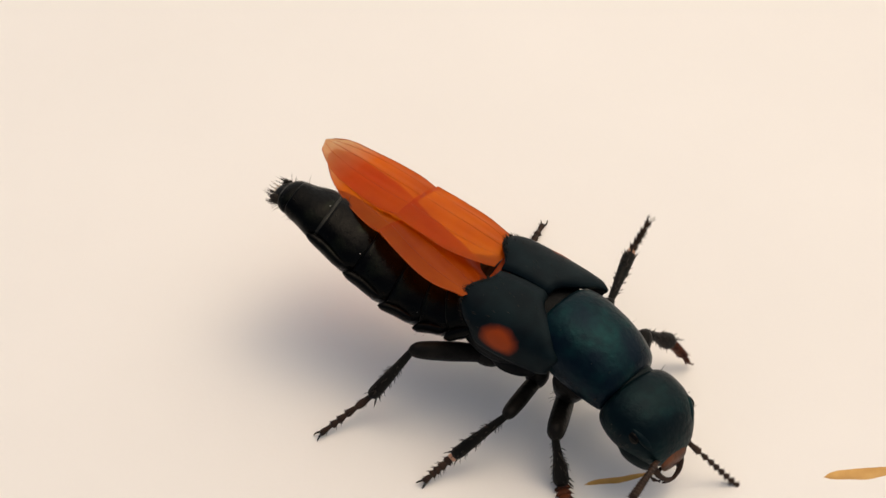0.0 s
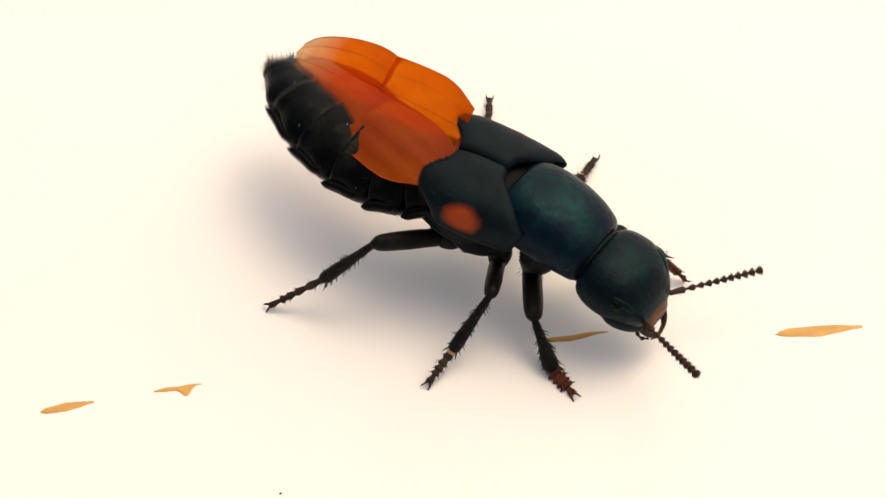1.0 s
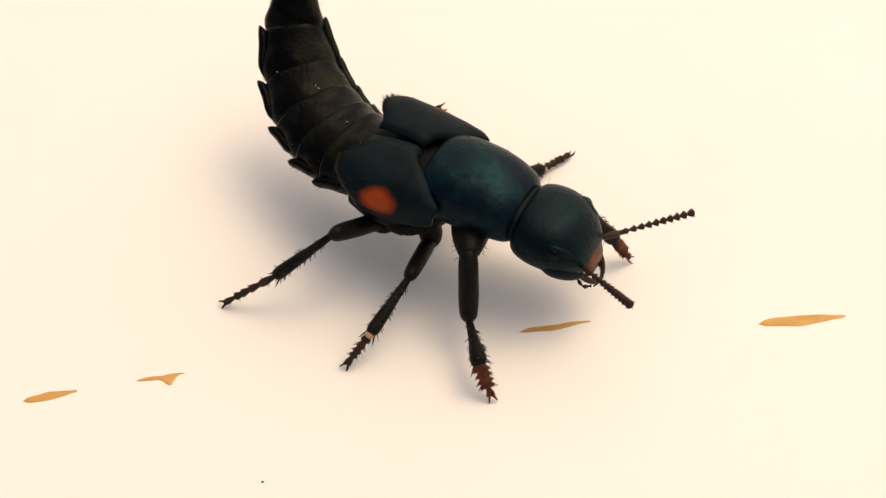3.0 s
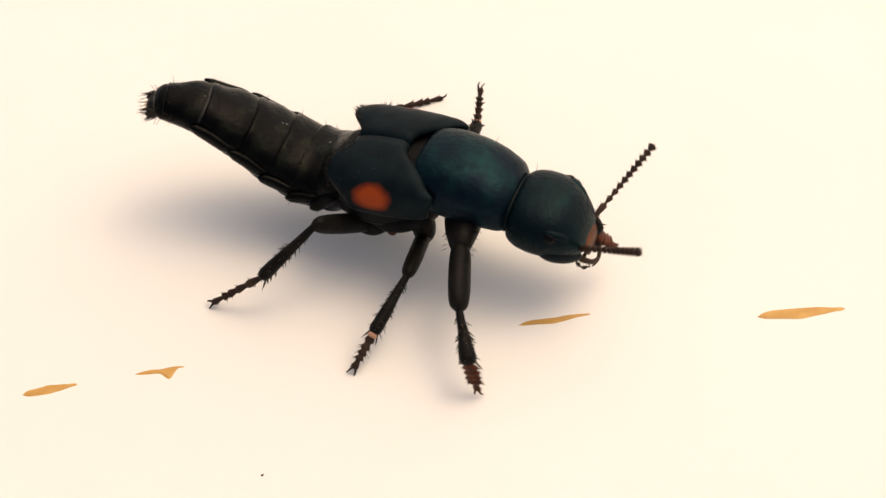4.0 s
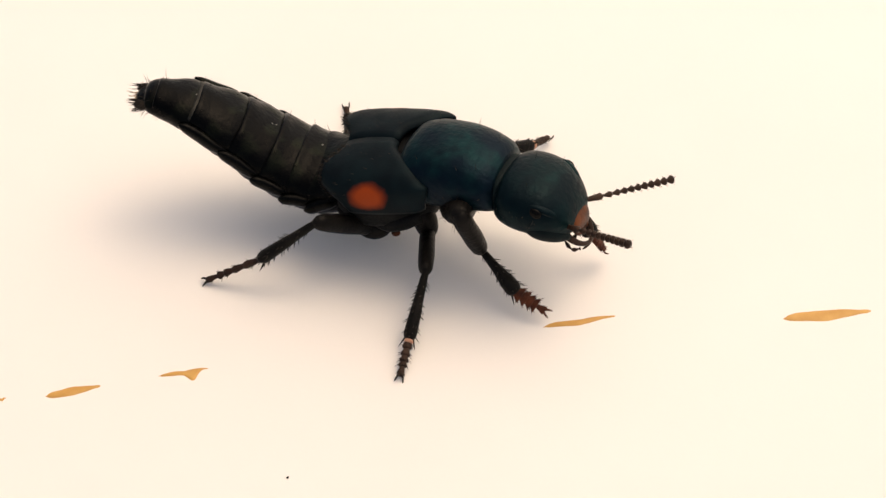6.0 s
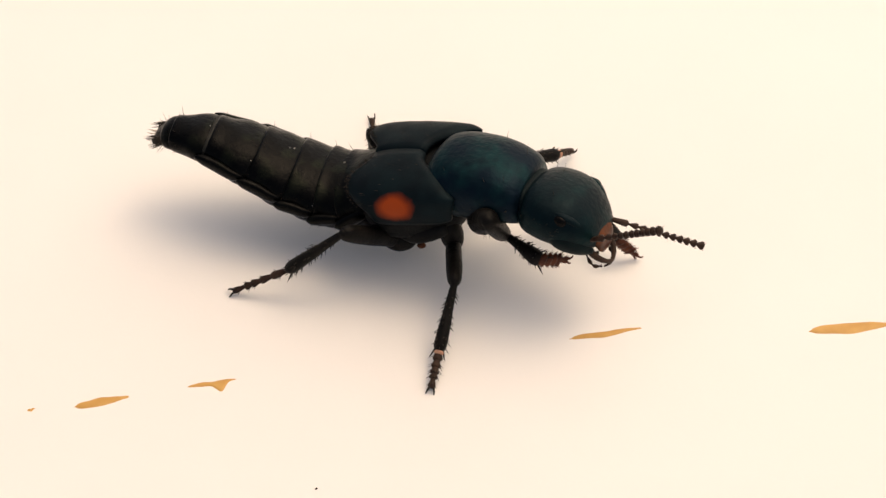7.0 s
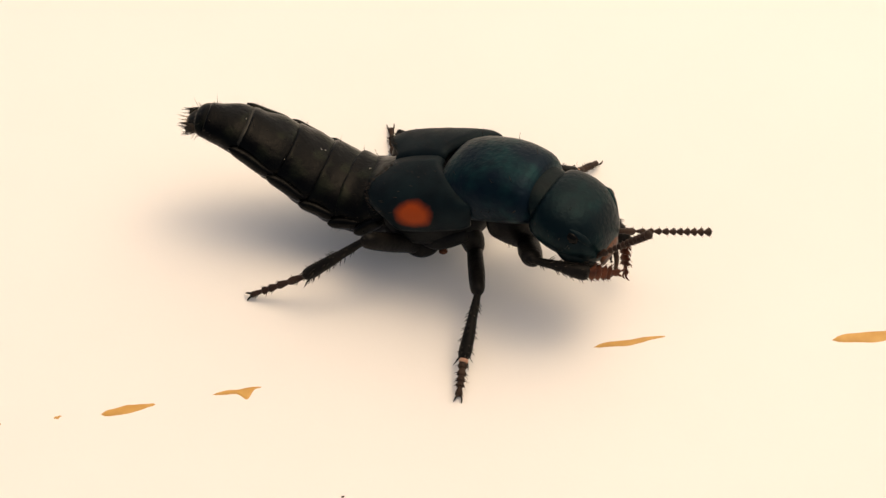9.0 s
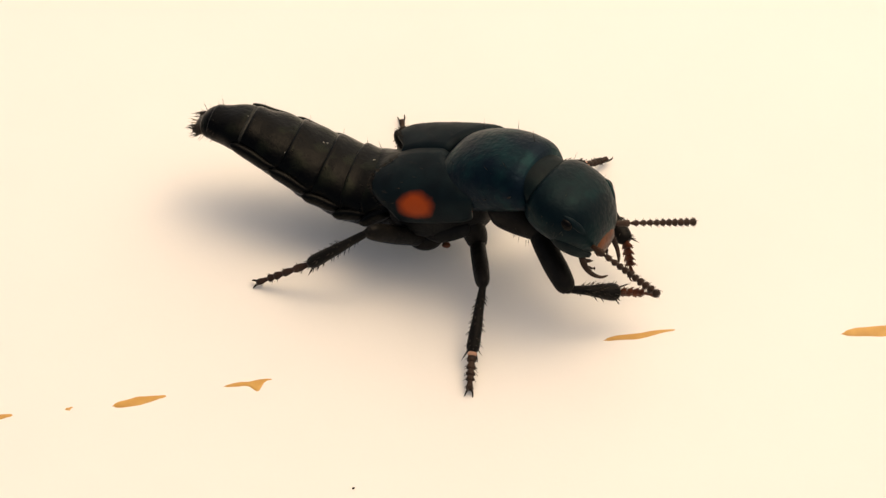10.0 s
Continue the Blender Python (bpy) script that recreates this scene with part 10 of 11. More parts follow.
    walk(legs['F', 1][1], [
        (0, mm(3.393, 0.135, -2.035, 155.9, -25, 97.6)), (0.1, mm(3.204, 0.074, -2.177, 158.2, -39.7, 82)), (0.2, mm(3.106, 0.146, -2.268, 163, -49.2, 58.7)), (0.3, mm(3.143, 0.274, -2.226, 174.3, -50.6, 43.3)),
        (0.4, mm(3.228, 0.418, -2.102, -176, -47.7, 32.3)), (0.5, mm(3.278, 0.354, -1.983, -175.2, -43.3, 31.9)), (0.6, mm(3.259, -0.164, -1.682, 153.7, -24.8, 54.1)), (0.7, mm(3.491, -0.209, -1.264, 124.3, 0, 66.6)),
        (0.8, mm(3.378, -0.284, -1.446, 126, -2, 68.9)), (0.9, mm(3.203, -0.328, -1.716, 134.6, -6.8, 69.7)), (1, mm(3.13, -0.284, -1.876, 139.2, -8.6, 68.4)), (1.1, mm(3.471, -0.094, -1.606, 133.8, -8.1, 65.5)),
        (1.2, mm(3.741, 0.111, -1.222, 130.4, -4.9, 55.4)), (1.3, mm(3.71, 0.074, -1.334, 134.8, -8, 49.6)), (1.4, mm(3.636, 0.108, -1.56, 143.6, -12.3, 43.7)), (1.5, mm(3.562, 0.204, -1.708, 150.3, -13.9, 38.8)),
        (1.6, mm(3.587, 0.154, -1.69, 166, -12.7, 31.1)), (1.7, mm(3.703, 0.374, -1.495, -174.3, -6, 22.1)), (1.8, mm(3.694, 0.556, -1.615, -174.9, -8.6, 23.8)), (1.9, mm(3.629, 0.669, -1.703, -175, -11, 24.1)),
        (2, mm(3.573, 0.729, -1.741, -174.5, -11.6, 23.1)), (2.1, mm(3.622, 0.702, -1.743, -173.1, -12.8, 18.4)), (2.2, mm(3.657, 0.623, -1.776, -171.1, -14.3, 14.2)), (2.3, mm(3.422, 0.845, -2.154, -170.2, -19.5, 20.5)),
        (2.4, mm(3.425, 0.715, -2.156, -169.3, -21.6, 17.4)), (2.5, mm(3.505, 0.651, -2.026, -166.9, -21, 12.6)), (2.6, mm(3.592, 0.889, -1.697, -165.3, -9.6, 7.4)), (2.7, mm(3.574, 1.31, -1.6, -161, -9.8, 6.1)),
        (3, mm(3.483, 1.48, -1.672, -159.4, -8.3, 8.4)), (3.3, mm(3.446, 1.412, -1.736, -161.1, -7.5, 13.8)), (3.6, mm(3.436, 1.28, -1.776, -166.2, -7.4, 18.7)), (3.8, mm(3.431, 1.249, -1.79, -171.5, -8, 19.9)),
        (3.9, mm(3.522, 0.935, -1.78, 170.5, -22.4, 18.9)), (4, mm(3.583, 0.664, -1.713, -45.5, -28, 18.5)), (4.2, mm(3.287, 0.815, -2.016, -57.6, -19.4, 28.7)), (4.3, mm(3.108, 0.943, -2.118, 132, -11.5, 36.3)),
        (4.5, mm(2.919, 1.15, -2.181, 133.5, -1.9, 44)), (4.7, mm(2.837, 0.921, -2.265, 134.7, -11.8, 35.3)), (4.9, mm(2.993, 0.784, -2.203, 147.2, -19.4, 15.7)), (5, mm(3.076, 0.733, -2.152, 150.6, -18.4, 11.7)),
        (5.2, mm(3.022, 0.924, -2.138, 149.3, -14.8, 10.2)), (5.5, mm(2.848, 1.291, -2.109, 147.1, -9.1, 7.5)), (5.7, mm(2.843, 1.073, -2.216, 148.1, -5.8, 1.2)), (6.1, mm(2.898, 1.098, -2.183, 148.1, -5, 0.2)),
        (6.5, mm(2.953, 1.182, -2.121, 148.2, -3.4, -1.1)), (6.8, mm(2.979, 1.256, -2.073, 149.2, -2.1, -2.1)), (7, mm(2.703, 1.271, -2.223, 120.8, 17.4, 28.7)), (7.3, mm(2.617, 1.448, -2.145, 129.3, 2.4, 7.6)),
        (7.5, mm(2.72, 1.504, -2.075, 133.4, -5.4, -0.5)), (7.7, mm(2.476, 1.364, -2.209, 122.7, 1.1, 14.3)), (7.8, mm(2.537, 1.236, -2.251, 121.1, 9.4, 26.7)), (8, mm(2.741, 1.199, -2.217, 120.8, 22.8, 38.1)),
        (8.2, mm(2.734, 1.295, -2.162, 118.2, 18.6, 42.4)), (8.3, mm(2.734, 1.382, -2.103, 112.6, 17.5, 41.4)), (8.5, mm(2.728, 1.479, -2.013, 109.4, 17, 37.1)), (8.7, mm(2.772, 1.237, -2.042, 109.1, 17.3, 37.5)),
        (9, mm(2.83, 0.696, -2.073, 112.3, 17.8, 40.5)), (9.3, mm(2.735, 0.622, -1.993, 112.4, 18.1, 44.4)), (9.5, mm(2.742, 0.612, -1.929, 112.9, 18.6, 46.5)), (9.7, mm(2.828, 0.558, -1.886, 116.9, 18.4, 47.3)),
        (10, mm(2.922, 0.461, -1.836, 124.7, 17.8, 46.6))])
    walk(legs['F', 1][2], [
        (0, mm(3.08, 2.47, -0.936, 149.6, 42.3, 61.2)), (0.1, mm(3.482, 2.056, -0.516, 148, 52.4, 38.5)), (0.2, mm(3.988, 1.598, -0.3, 152.7, 54.5, 21.1)), (0.3, mm(4.345, 1.407, -0.219, 164.6, 54.4, 25.3)),
        (0.4, mm(4.707, 1.353, -0.179, 174.6, 54.7, 31)), (0.5, mm(4.884, 1.353, -0.199, 175.9, 53.4, 32.7)), (0.6, mm(4.643, 1.747, -0.592, 138.8, 41.4, 11.4)), (0.7, mm(4.523, 2.178, -1.263, 99.5, 25.7, -2.5)),
        (0.8, mm(4.315, 2.14, -1.353, 103.1, 26.3, 1.7)), (0.9, mm(4.1, 2.093, -1.408, 115.2, 31.1, 11.8)), (1, mm(4.076, 2.107, -1.489, 121.2, 33.2, 15.8)), (1.1, mm(4.537, 2.249, -1.241, 113.7, 30.9, 5.1)),
        (1.2, mm(5.212, 2.243, -0.999, 108.3, 29.1, -6.1)), (1.3, mm(5.378, 2.036, -0.974, 115, 30.9, -6)), (1.4, mm(5.472, 1.862, -1.005, 128.1, 33.1, -0.3)), (1.5, mm(5.529, 1.786, -1.085, 137, 34.4, 3.4)),
        (1.6, mm(5.759, 1.464, -1.118, 155.4, 39.1, 12.9)), (1.7, mm(6.1, 1.345, -1.224, -178.4, 42.2, 26.2)), (1.8, mm(6.046, 1.594, -1.227, -179.4, 47.9, 28.2)), (1.9, mm(5.959, 1.71, -1.205, -179.4, 52.9, 29.5)),
        (2, mm(5.916, 1.726, -1.22, -178.2, 54.4, 30)), (2.1, mm(6.028, 1.502, -1.167, -177.1, 51.4, 26.1)), (2.2, mm(6.099, 1.242, -1.135, -175.5, 48.3, 22.9)), (2.3, mm(5.719, 1.701, -1.285, -174.7, 49.4, 29.8)),
        (2.4, mm(5.732, 1.438, -1.201, -174.4, 45.9, 27)), (2.5, mm(5.874, 1.18, -1.094, -171.8, 43.5, 24.8)), (2.6, mm(6.134, 1.22, -1.263, -166.8, 47.2, 23.7)), (2.7, mm(6.121, 1.58, -1.156, -151.3, 60.2, 41.2)),
        (3, mm(6.028, 1.856, -1.294, -137.5, 64.8, 58.7)), (3.3, mm(5.95, 2.026, -1.396, -136.9, 66.5, 64.5)), (3.6, mm(5.878, 2.108, -1.439, -149.8, 68.3, 55.9)), (3.8, mm(5.851, 2.127, -1.426, -164.6, 69.9, 42.2)),
        (3.9, mm(5.797, 1.714, -0.79, 146.3, 61.3, -10.6)), (4, mm(5.759, 1.392, -0.491, -43, 41.5, -40.5)), (4.2, mm(5.437, 1.994, -1.152, -62, 37, -52.2)), (4.3, mm(5.16, 2.452, -1.597, 92.3, 37.5, -53.1)),
        (4.5, mm(4.79, 2.954, -2.093, 81.8, 39.2, -50.5)), (4.7, mm(4.915, 2.391, -1.734, 98.4, 39, -45.2)), (4.9, mm(5.355, 1.446, -1.342, 125.5, 40.7, -34.9)), (5, mm(5.491, 1.232, -1.329, 131, 40.7, -31.7)),
        (5.2, mm(5.496, 1.368, -1.475, 128.6, 40.7, -33.2)), (5.5, mm(5.393, 1.628, -1.696, 120.9, 44.1, -41.1)), (5.7, mm(5.429, 1.125, -1.952, 121.7, 45.4, -44.6)), (6.1, mm(5.487, 1.11, -1.954, 121.9, 45.3, -44.8)),
        (6.5, mm(5.547, 1.13, -1.965, 123.1, 44.8, -43.7)), (6.8, mm(5.576, 1.162, -1.978, 125.5, 44.7, -41.4)), (7, mm(4.879, 2.463, -3.001, 78.9, 31.1, -44.4)), (7.3, mm(5.192, 1.793, -2.254, 105.3, 31.9, -43.4)),
        (7.5, mm(5.308, 1.482, -1.828, 115, 30.1, -46.3)), (7.7, mm(4.995, 2.006, -2.259, 95.4, 27.8, -50.6)), (7.8, mm(4.829, 2.389, -2.674, 81.1, 28.7, -53)), (8, mm(4.625, 2.68, -3.226, 66.1, 28.8, -50.8)),
        (8.2, mm(4.553, 2.957, -2.992, 65.4, 22.1, -54.7)), (8.3, mm(4.593, 3.023, -2.887, 66.6, 16.5, -54.2)), (8.5, mm(4.712, 2.977, -2.773, 67.9, 14.6, -54.7)), (8.7, mm(4.742, 2.748, -2.814, 67.4, 13.5, -55.8)),
        (9, mm(4.711, 2.303, -2.869, 67.1, 15.7, -55.2)), (9.3, mm(4.502, 2.35, -2.801, 66.9, 15, -53.2)), (9.5, mm(4.437, 2.401, -2.757, 66.4, 15.1, -52.1)), (9.7, mm(4.499, 2.372, -2.709, 66.2, 19.4, -52.4)),
        (10, mm(4.623, 2.259, -2.633, 66.4, 28.6, -53.8))])
    walk(legs['F', 1][3], [
        (0, mm(3.883, 3.928, -2.451, 115.1, 47.8, 19.8)), (0.1, mm(4.557, 2.912, -2.298, 133.2, 52.8, 21.2)), (0.2, mm(5.208, 2.068, -2.131, 151.7, 57.9, 20.2)), (0.3, mm(5.529, 1.966, -2.048, 154.4, 60.1, 14.1)),
        (0.4, mm(5.822, 2.024, -2.015, 154.3, 60, 8.6)), (0.5, mm(6.014, 2.078, -2.004, 154.2, 59, 8.5)), (0.6, mm(6.299, 2.081, -2.078, 155.5, 59.7, 31.9)), (0.7, mm(6.549, 2.089, -2.239, 132.3, 55.5, 54.6)),
        (0.8, mm(6.332, 2.201, -2.348, 125.4, 50.4, 41.2)), (0.9, mm(5.986, 2.487, -2.571, 119.1, 40.4, 18.5)), (1, mm(5.887, 2.618, -2.722, 117.7, 34, 10.4)), (1.1, mm(6.46, 2.422, -2.396, 120.5, 43.7, 16.4)),
        (1.2, mm(7.167, 2.035, -2.093, 131.4, 52.4, 31.3)), (1.3, mm(7.299, 1.835, -2.128, 140.8, 51.2, 35.2)), (1.4, mm(7.357, 1.852, -2.233, 149.4, 51.5, 30.9)), (1.5, mm(7.383, 1.895, -2.356, 154.6, 52.2, 27.8)),
        (1.6, mm(7.462, 1.855, -2.536, 175.6, 47.4, 41.7)), (1.7, mm(7.596, 2.08, -2.736, -159.2, 41.9, 54.2)), (1.8, mm(7.374, 2.307, -2.897, -158.3, 45.5, 56.6)), (1.9, mm(7.141, 2.378, -3, -157.6, 51, 56.7)),
        (2, mm(7.052, 2.382, -3.049, -156.2, 54, 56.6)), (2.1, mm(7.289, 2.12, -2.925, -152.1, 50.8, 57.4)), (2.2, mm(7.478, 1.825, -2.815, -148.3, 47.3, 58.1)), (2.3, mm(6.989, 2.43, -2.993, -146.8, 47.3, 65.7)),
        (2.4, mm(7.126, 2.149, -2.817, -148.6, 47.7, 60.8)), (2.5, mm(7.356, 1.865, -2.642, -150.4, 48.1, 53.5)), (2.6, mm(7.532, 1.835, -2.915, -157.8, 53.5, 36)), (2.7, mm(6.963, 2.318, -3.109, -160.1, 57.2, 30.4)),
        (3, mm(6.525, 2.676, -3.33, -158.5, 61.6, 34.2)), (3.3, mm(6.337, 2.837, -3.459, -149.3, 63.3, 50.5)), (3.6, mm(6.345, 2.797, -3.53, -137.9, 61.5, 69.1)), (3.8, mm(6.423, 2.646, -3.54, -132.3, 59.5, 77.7)),
        (3.9, mm(6.858, 1.516, -2.765, -150.8, 57.7, 61.2)), (4, mm(7.039, 0.298, -1.984, 24.5, 53.9, 42.6)), (4.2, mm(6.539, 0.575, -2.506, -21.7, 50.2, 23)), (4.3, mm(6.233, 1.024, -2.966, 131.4, 47.2, 10.6)),
        (4.5, mm(5.9, 1.61, -3.515, 114.1, 43.8, -2.5)), (4.7, mm(6.147, 1.149, -3.149, 137.1, 53.6, 13.2)), (4.9, mm(6.755, 0.471, -2.808, -160.4, 61.8, 52.4)), (5, mm(6.943, 0.337, -2.797, -139.6, 63.4, 65.1)),
        (5.2, mm(6.922, 0.433, -2.943, -125.7, 69.5, 73.4)), (5.5, mm(6.61, 0.564, -3.261, -135.8, 75.2, 63.3)), (5.7, mm(6.554, 0.017, -3.554, -133, 64.9, 68)), (6.1, mm(6.611, -0.005, -3.554, -133.6, 66.3, 66.2)),
        (6.5, mm(6.7, 0.028, -3.552, -134.1, 67.6, 64.4)), (6.8, mm(6.775, 0.104, -3.56, -137.1, 67.8, 61.2)), (7, mm(6.256, 1.115, -4.163, 128.4, 59.1, 33)), (7.3, mm(6.58, 0.481, -3.442, 155.4, 71.5, 17.7)),
        (7.5, mm(6.654, 0.075, -2.956, 159.3, 70.8, 4.2)), (7.7, mm(6.258, 0.469, -3.309, 116.1, 51.6, -14.1)), (7.8, mm(6.017, 0.813, -3.754, 99.3, 33.5, -20.9)), (8, mm(5.871, 1.152, -4.311, 82.7, 16.2, -23)),
        (8.2, mm(5.757, 1.256, -3.84, 82.2, 39.4, -23.3)), (8.3, mm(5.855, 1.273, -3.526, 75.5, 59.2, -29.9)), (8.5, mm(5.969, 1.199, -3.34, 35, 79.3, -75.5)), (8.7, mm(5.97, 0.938, -3.341, 19.5, 75.6, -99.8)),
        (9, mm(5.949, 0.526, -3.48, 38.9, 62.3, -94.3)), (9.3, mm(5.805, 0.611, -3.382, 50.7, 48.6, -85.6)), (9.5, mm(5.772, 0.686, -3.342, 53.1, 43.3, -82.3)), (9.7, mm(5.792, 0.69, -3.457, 52.8, 45.1, -79.1)),
        (10, mm(5.79, 0.665, -3.71, 55.7, 49.2, -71))])
    walk(feelers[-1], [
        (0, mm(3.2, -0.85, -0.36, 0, -32.5, -73.3)), (0.1, mm(3.2, -0.85, -0.36, 0, -36.3, -63.9)), (0.2, mm(3.2, -0.85, -0.36, 0, -38, -54.6)), (0.3, mm(3.2, -0.85, -0.36, 0, -28, -52)),
        (0.4, mm(3.2, -0.85, -0.36, 0, -9.1, -51.8)), (0.5, mm(3.2, -0.85, -0.36, 0, 0.8, -53.2)), (0.6, mm(3.2, -0.85, -0.36, 0, -2.4, -63.4)), (0.7, mm(3.2, -0.85, -0.36, 0, -8.5, -72.9)),
        (0.8, mm(3.2, -0.85, -0.36, 0, -17.2, -63.8)), (0.9, mm(3.2, -0.85, -0.36, 0, -27.7, -43.2)), (1, mm(3.2, -0.85, -0.36, 0, -33, -31.4)), (1.1, mm(3.2, -0.85, -0.36, 0, -36.8, -33.5)),
        (1.2, mm(3.2, -0.85, -0.36, 0, -39, -36.1)), (1.3, mm(3.2, -0.85, -0.36, 0, -34.9, -35.3)), (1.4, mm(3.2, -0.85, -0.36, 0, -27.5, -33.4)), (1.5, mm(3.2, -0.85, -0.36, 0, -23.6, -32.5)),
        (1.6, mm(3.2, -0.85, -0.36, 0, -29, -34.4)), (1.7, mm(3.2, -0.85, -0.36, 0, -34.3, -36.5)), (1.8, mm(3.2, -0.85, -0.36, 0, -30.7, -39)), (1.9, mm(3.2, -0.85, -0.36, 0, -23.8, -43.1)),
        (2, mm(3.2, -0.85, -0.36, 0, -20.1, -45.1)), (2.1, mm(3.2, -0.85, -0.36, 0, -24.5, -41.9)), (2.2, mm(3.2, -0.85, -0.36, 0, -28.6, -38)), (2.3, mm(3.2, -0.85, -0.36, 0, -26, -36.9)),
        (2.4, mm(3.2, -0.85, -0.36, 0, -32.7, -46.6)), (2.5, mm(3.2, -0.85, -0.36, 0, -38.6, -57.8)), (2.6, mm(3.2, -0.85, -0.36, 0, -31.6, -47.5)), (2.7, mm(3.2, -0.85, -0.36, 0, -33.7, -37.7)),
        (3, mm(3.2, -0.85, -0.36, 0, -31.5, -42.2)), (3.3, mm(3.2, -0.85, -0.36, 0, -26.3, -51.2)), (3.6, mm(3.2, -0.85, -0.36, 0, -21.2, -58.6)), (3.8, mm(3.2, -0.85, -0.36, 0, -19.9, -60.3)),
        (3.9, mm(3.2, -0.85, -0.36, 0, -33.3, -48.8)), (4, mm(3.2, -0.85, -0.36, 0, -44.5, -31.4)), (4.2, mm(3.2, -0.85, -0.36, 0, -35.3, -25.6)), (4.3, mm(3.2, -0.85, -0.36, 0, -28.9, -23.6)),
        (4.5, mm(3.2, -0.85, -0.36, 0, -21.5, -22)), (4.7, mm(3.2, -0.85, -0.36, 0, -30, -32.6)), (4.9, mm(3.2, -0.85, -0.36, 0, -41.4, -53.6)), (5, mm(3.2, -0.85, -0.36, 0, -43, -58.1)),
        (5.2, mm(3.2, -0.85, -0.36, 0, -35.7, -51.1)), (5.5, mm(3.2, -0.85, -0.36, 0, -21.3, -39.5)), (5.7, mm(3.2, -0.85, -0.36, 0, -26.3, -34.6)), (6.1, mm(3.2, -0.85, -0.36, 0, -30.7, -29.6)),
        (6.5, mm(3.2, -0.85, -0.36, 0, -33.4, -26)), (6.8, mm(3.2, -0.85, -0.36, 0, -35.6, -23.1)), (7, mm(3.2, -0.85, -0.36, 0, -37.9, -21.3)), (7.3, mm(3.2, -0.85, -0.36, 0, -47.2, -25.1)),
        (7.5, mm(3.2, -0.85, -0.36, 0, -51.4, -27.5)), (7.7, mm(3.2, -0.85, -0.36, 0, -49.4, -24.3)), (7.8, mm(3.2, -0.85, -0.36, 0, -47.5, -21.8)), (8, mm(3.2, -0.85, -0.36, 0, -44.3, -19.2)),
        (8.2, mm(3.2, -0.85, -0.36, 0, -40.7, -36.3)), (8.3, mm(3.2, -0.85, -0.36, 0, -36.5, -49.7)), (8.5, mm(3.2, -0.85, -0.36, 0, -30.7, -63.8)), (8.7, mm(3.2, -0.85, -0.36, 0, -43.1, -59.1)),
        (9, mm(3.2, -0.85, -0.36, 0, -64.3, -38.3)), (9.3, mm(3.2, -0.85, -0.36, 0, -61, -43.8)), (9.5, mm(3.2, -0.85, -0.36, 0, -57.8, -45.8)), (9.7, mm(3.2, -0.85, -0.36, 0, -47.6, -37.5)),
        (10, mm(3.2, -0.85, -0.36, 0, -24.7, -26.2))])
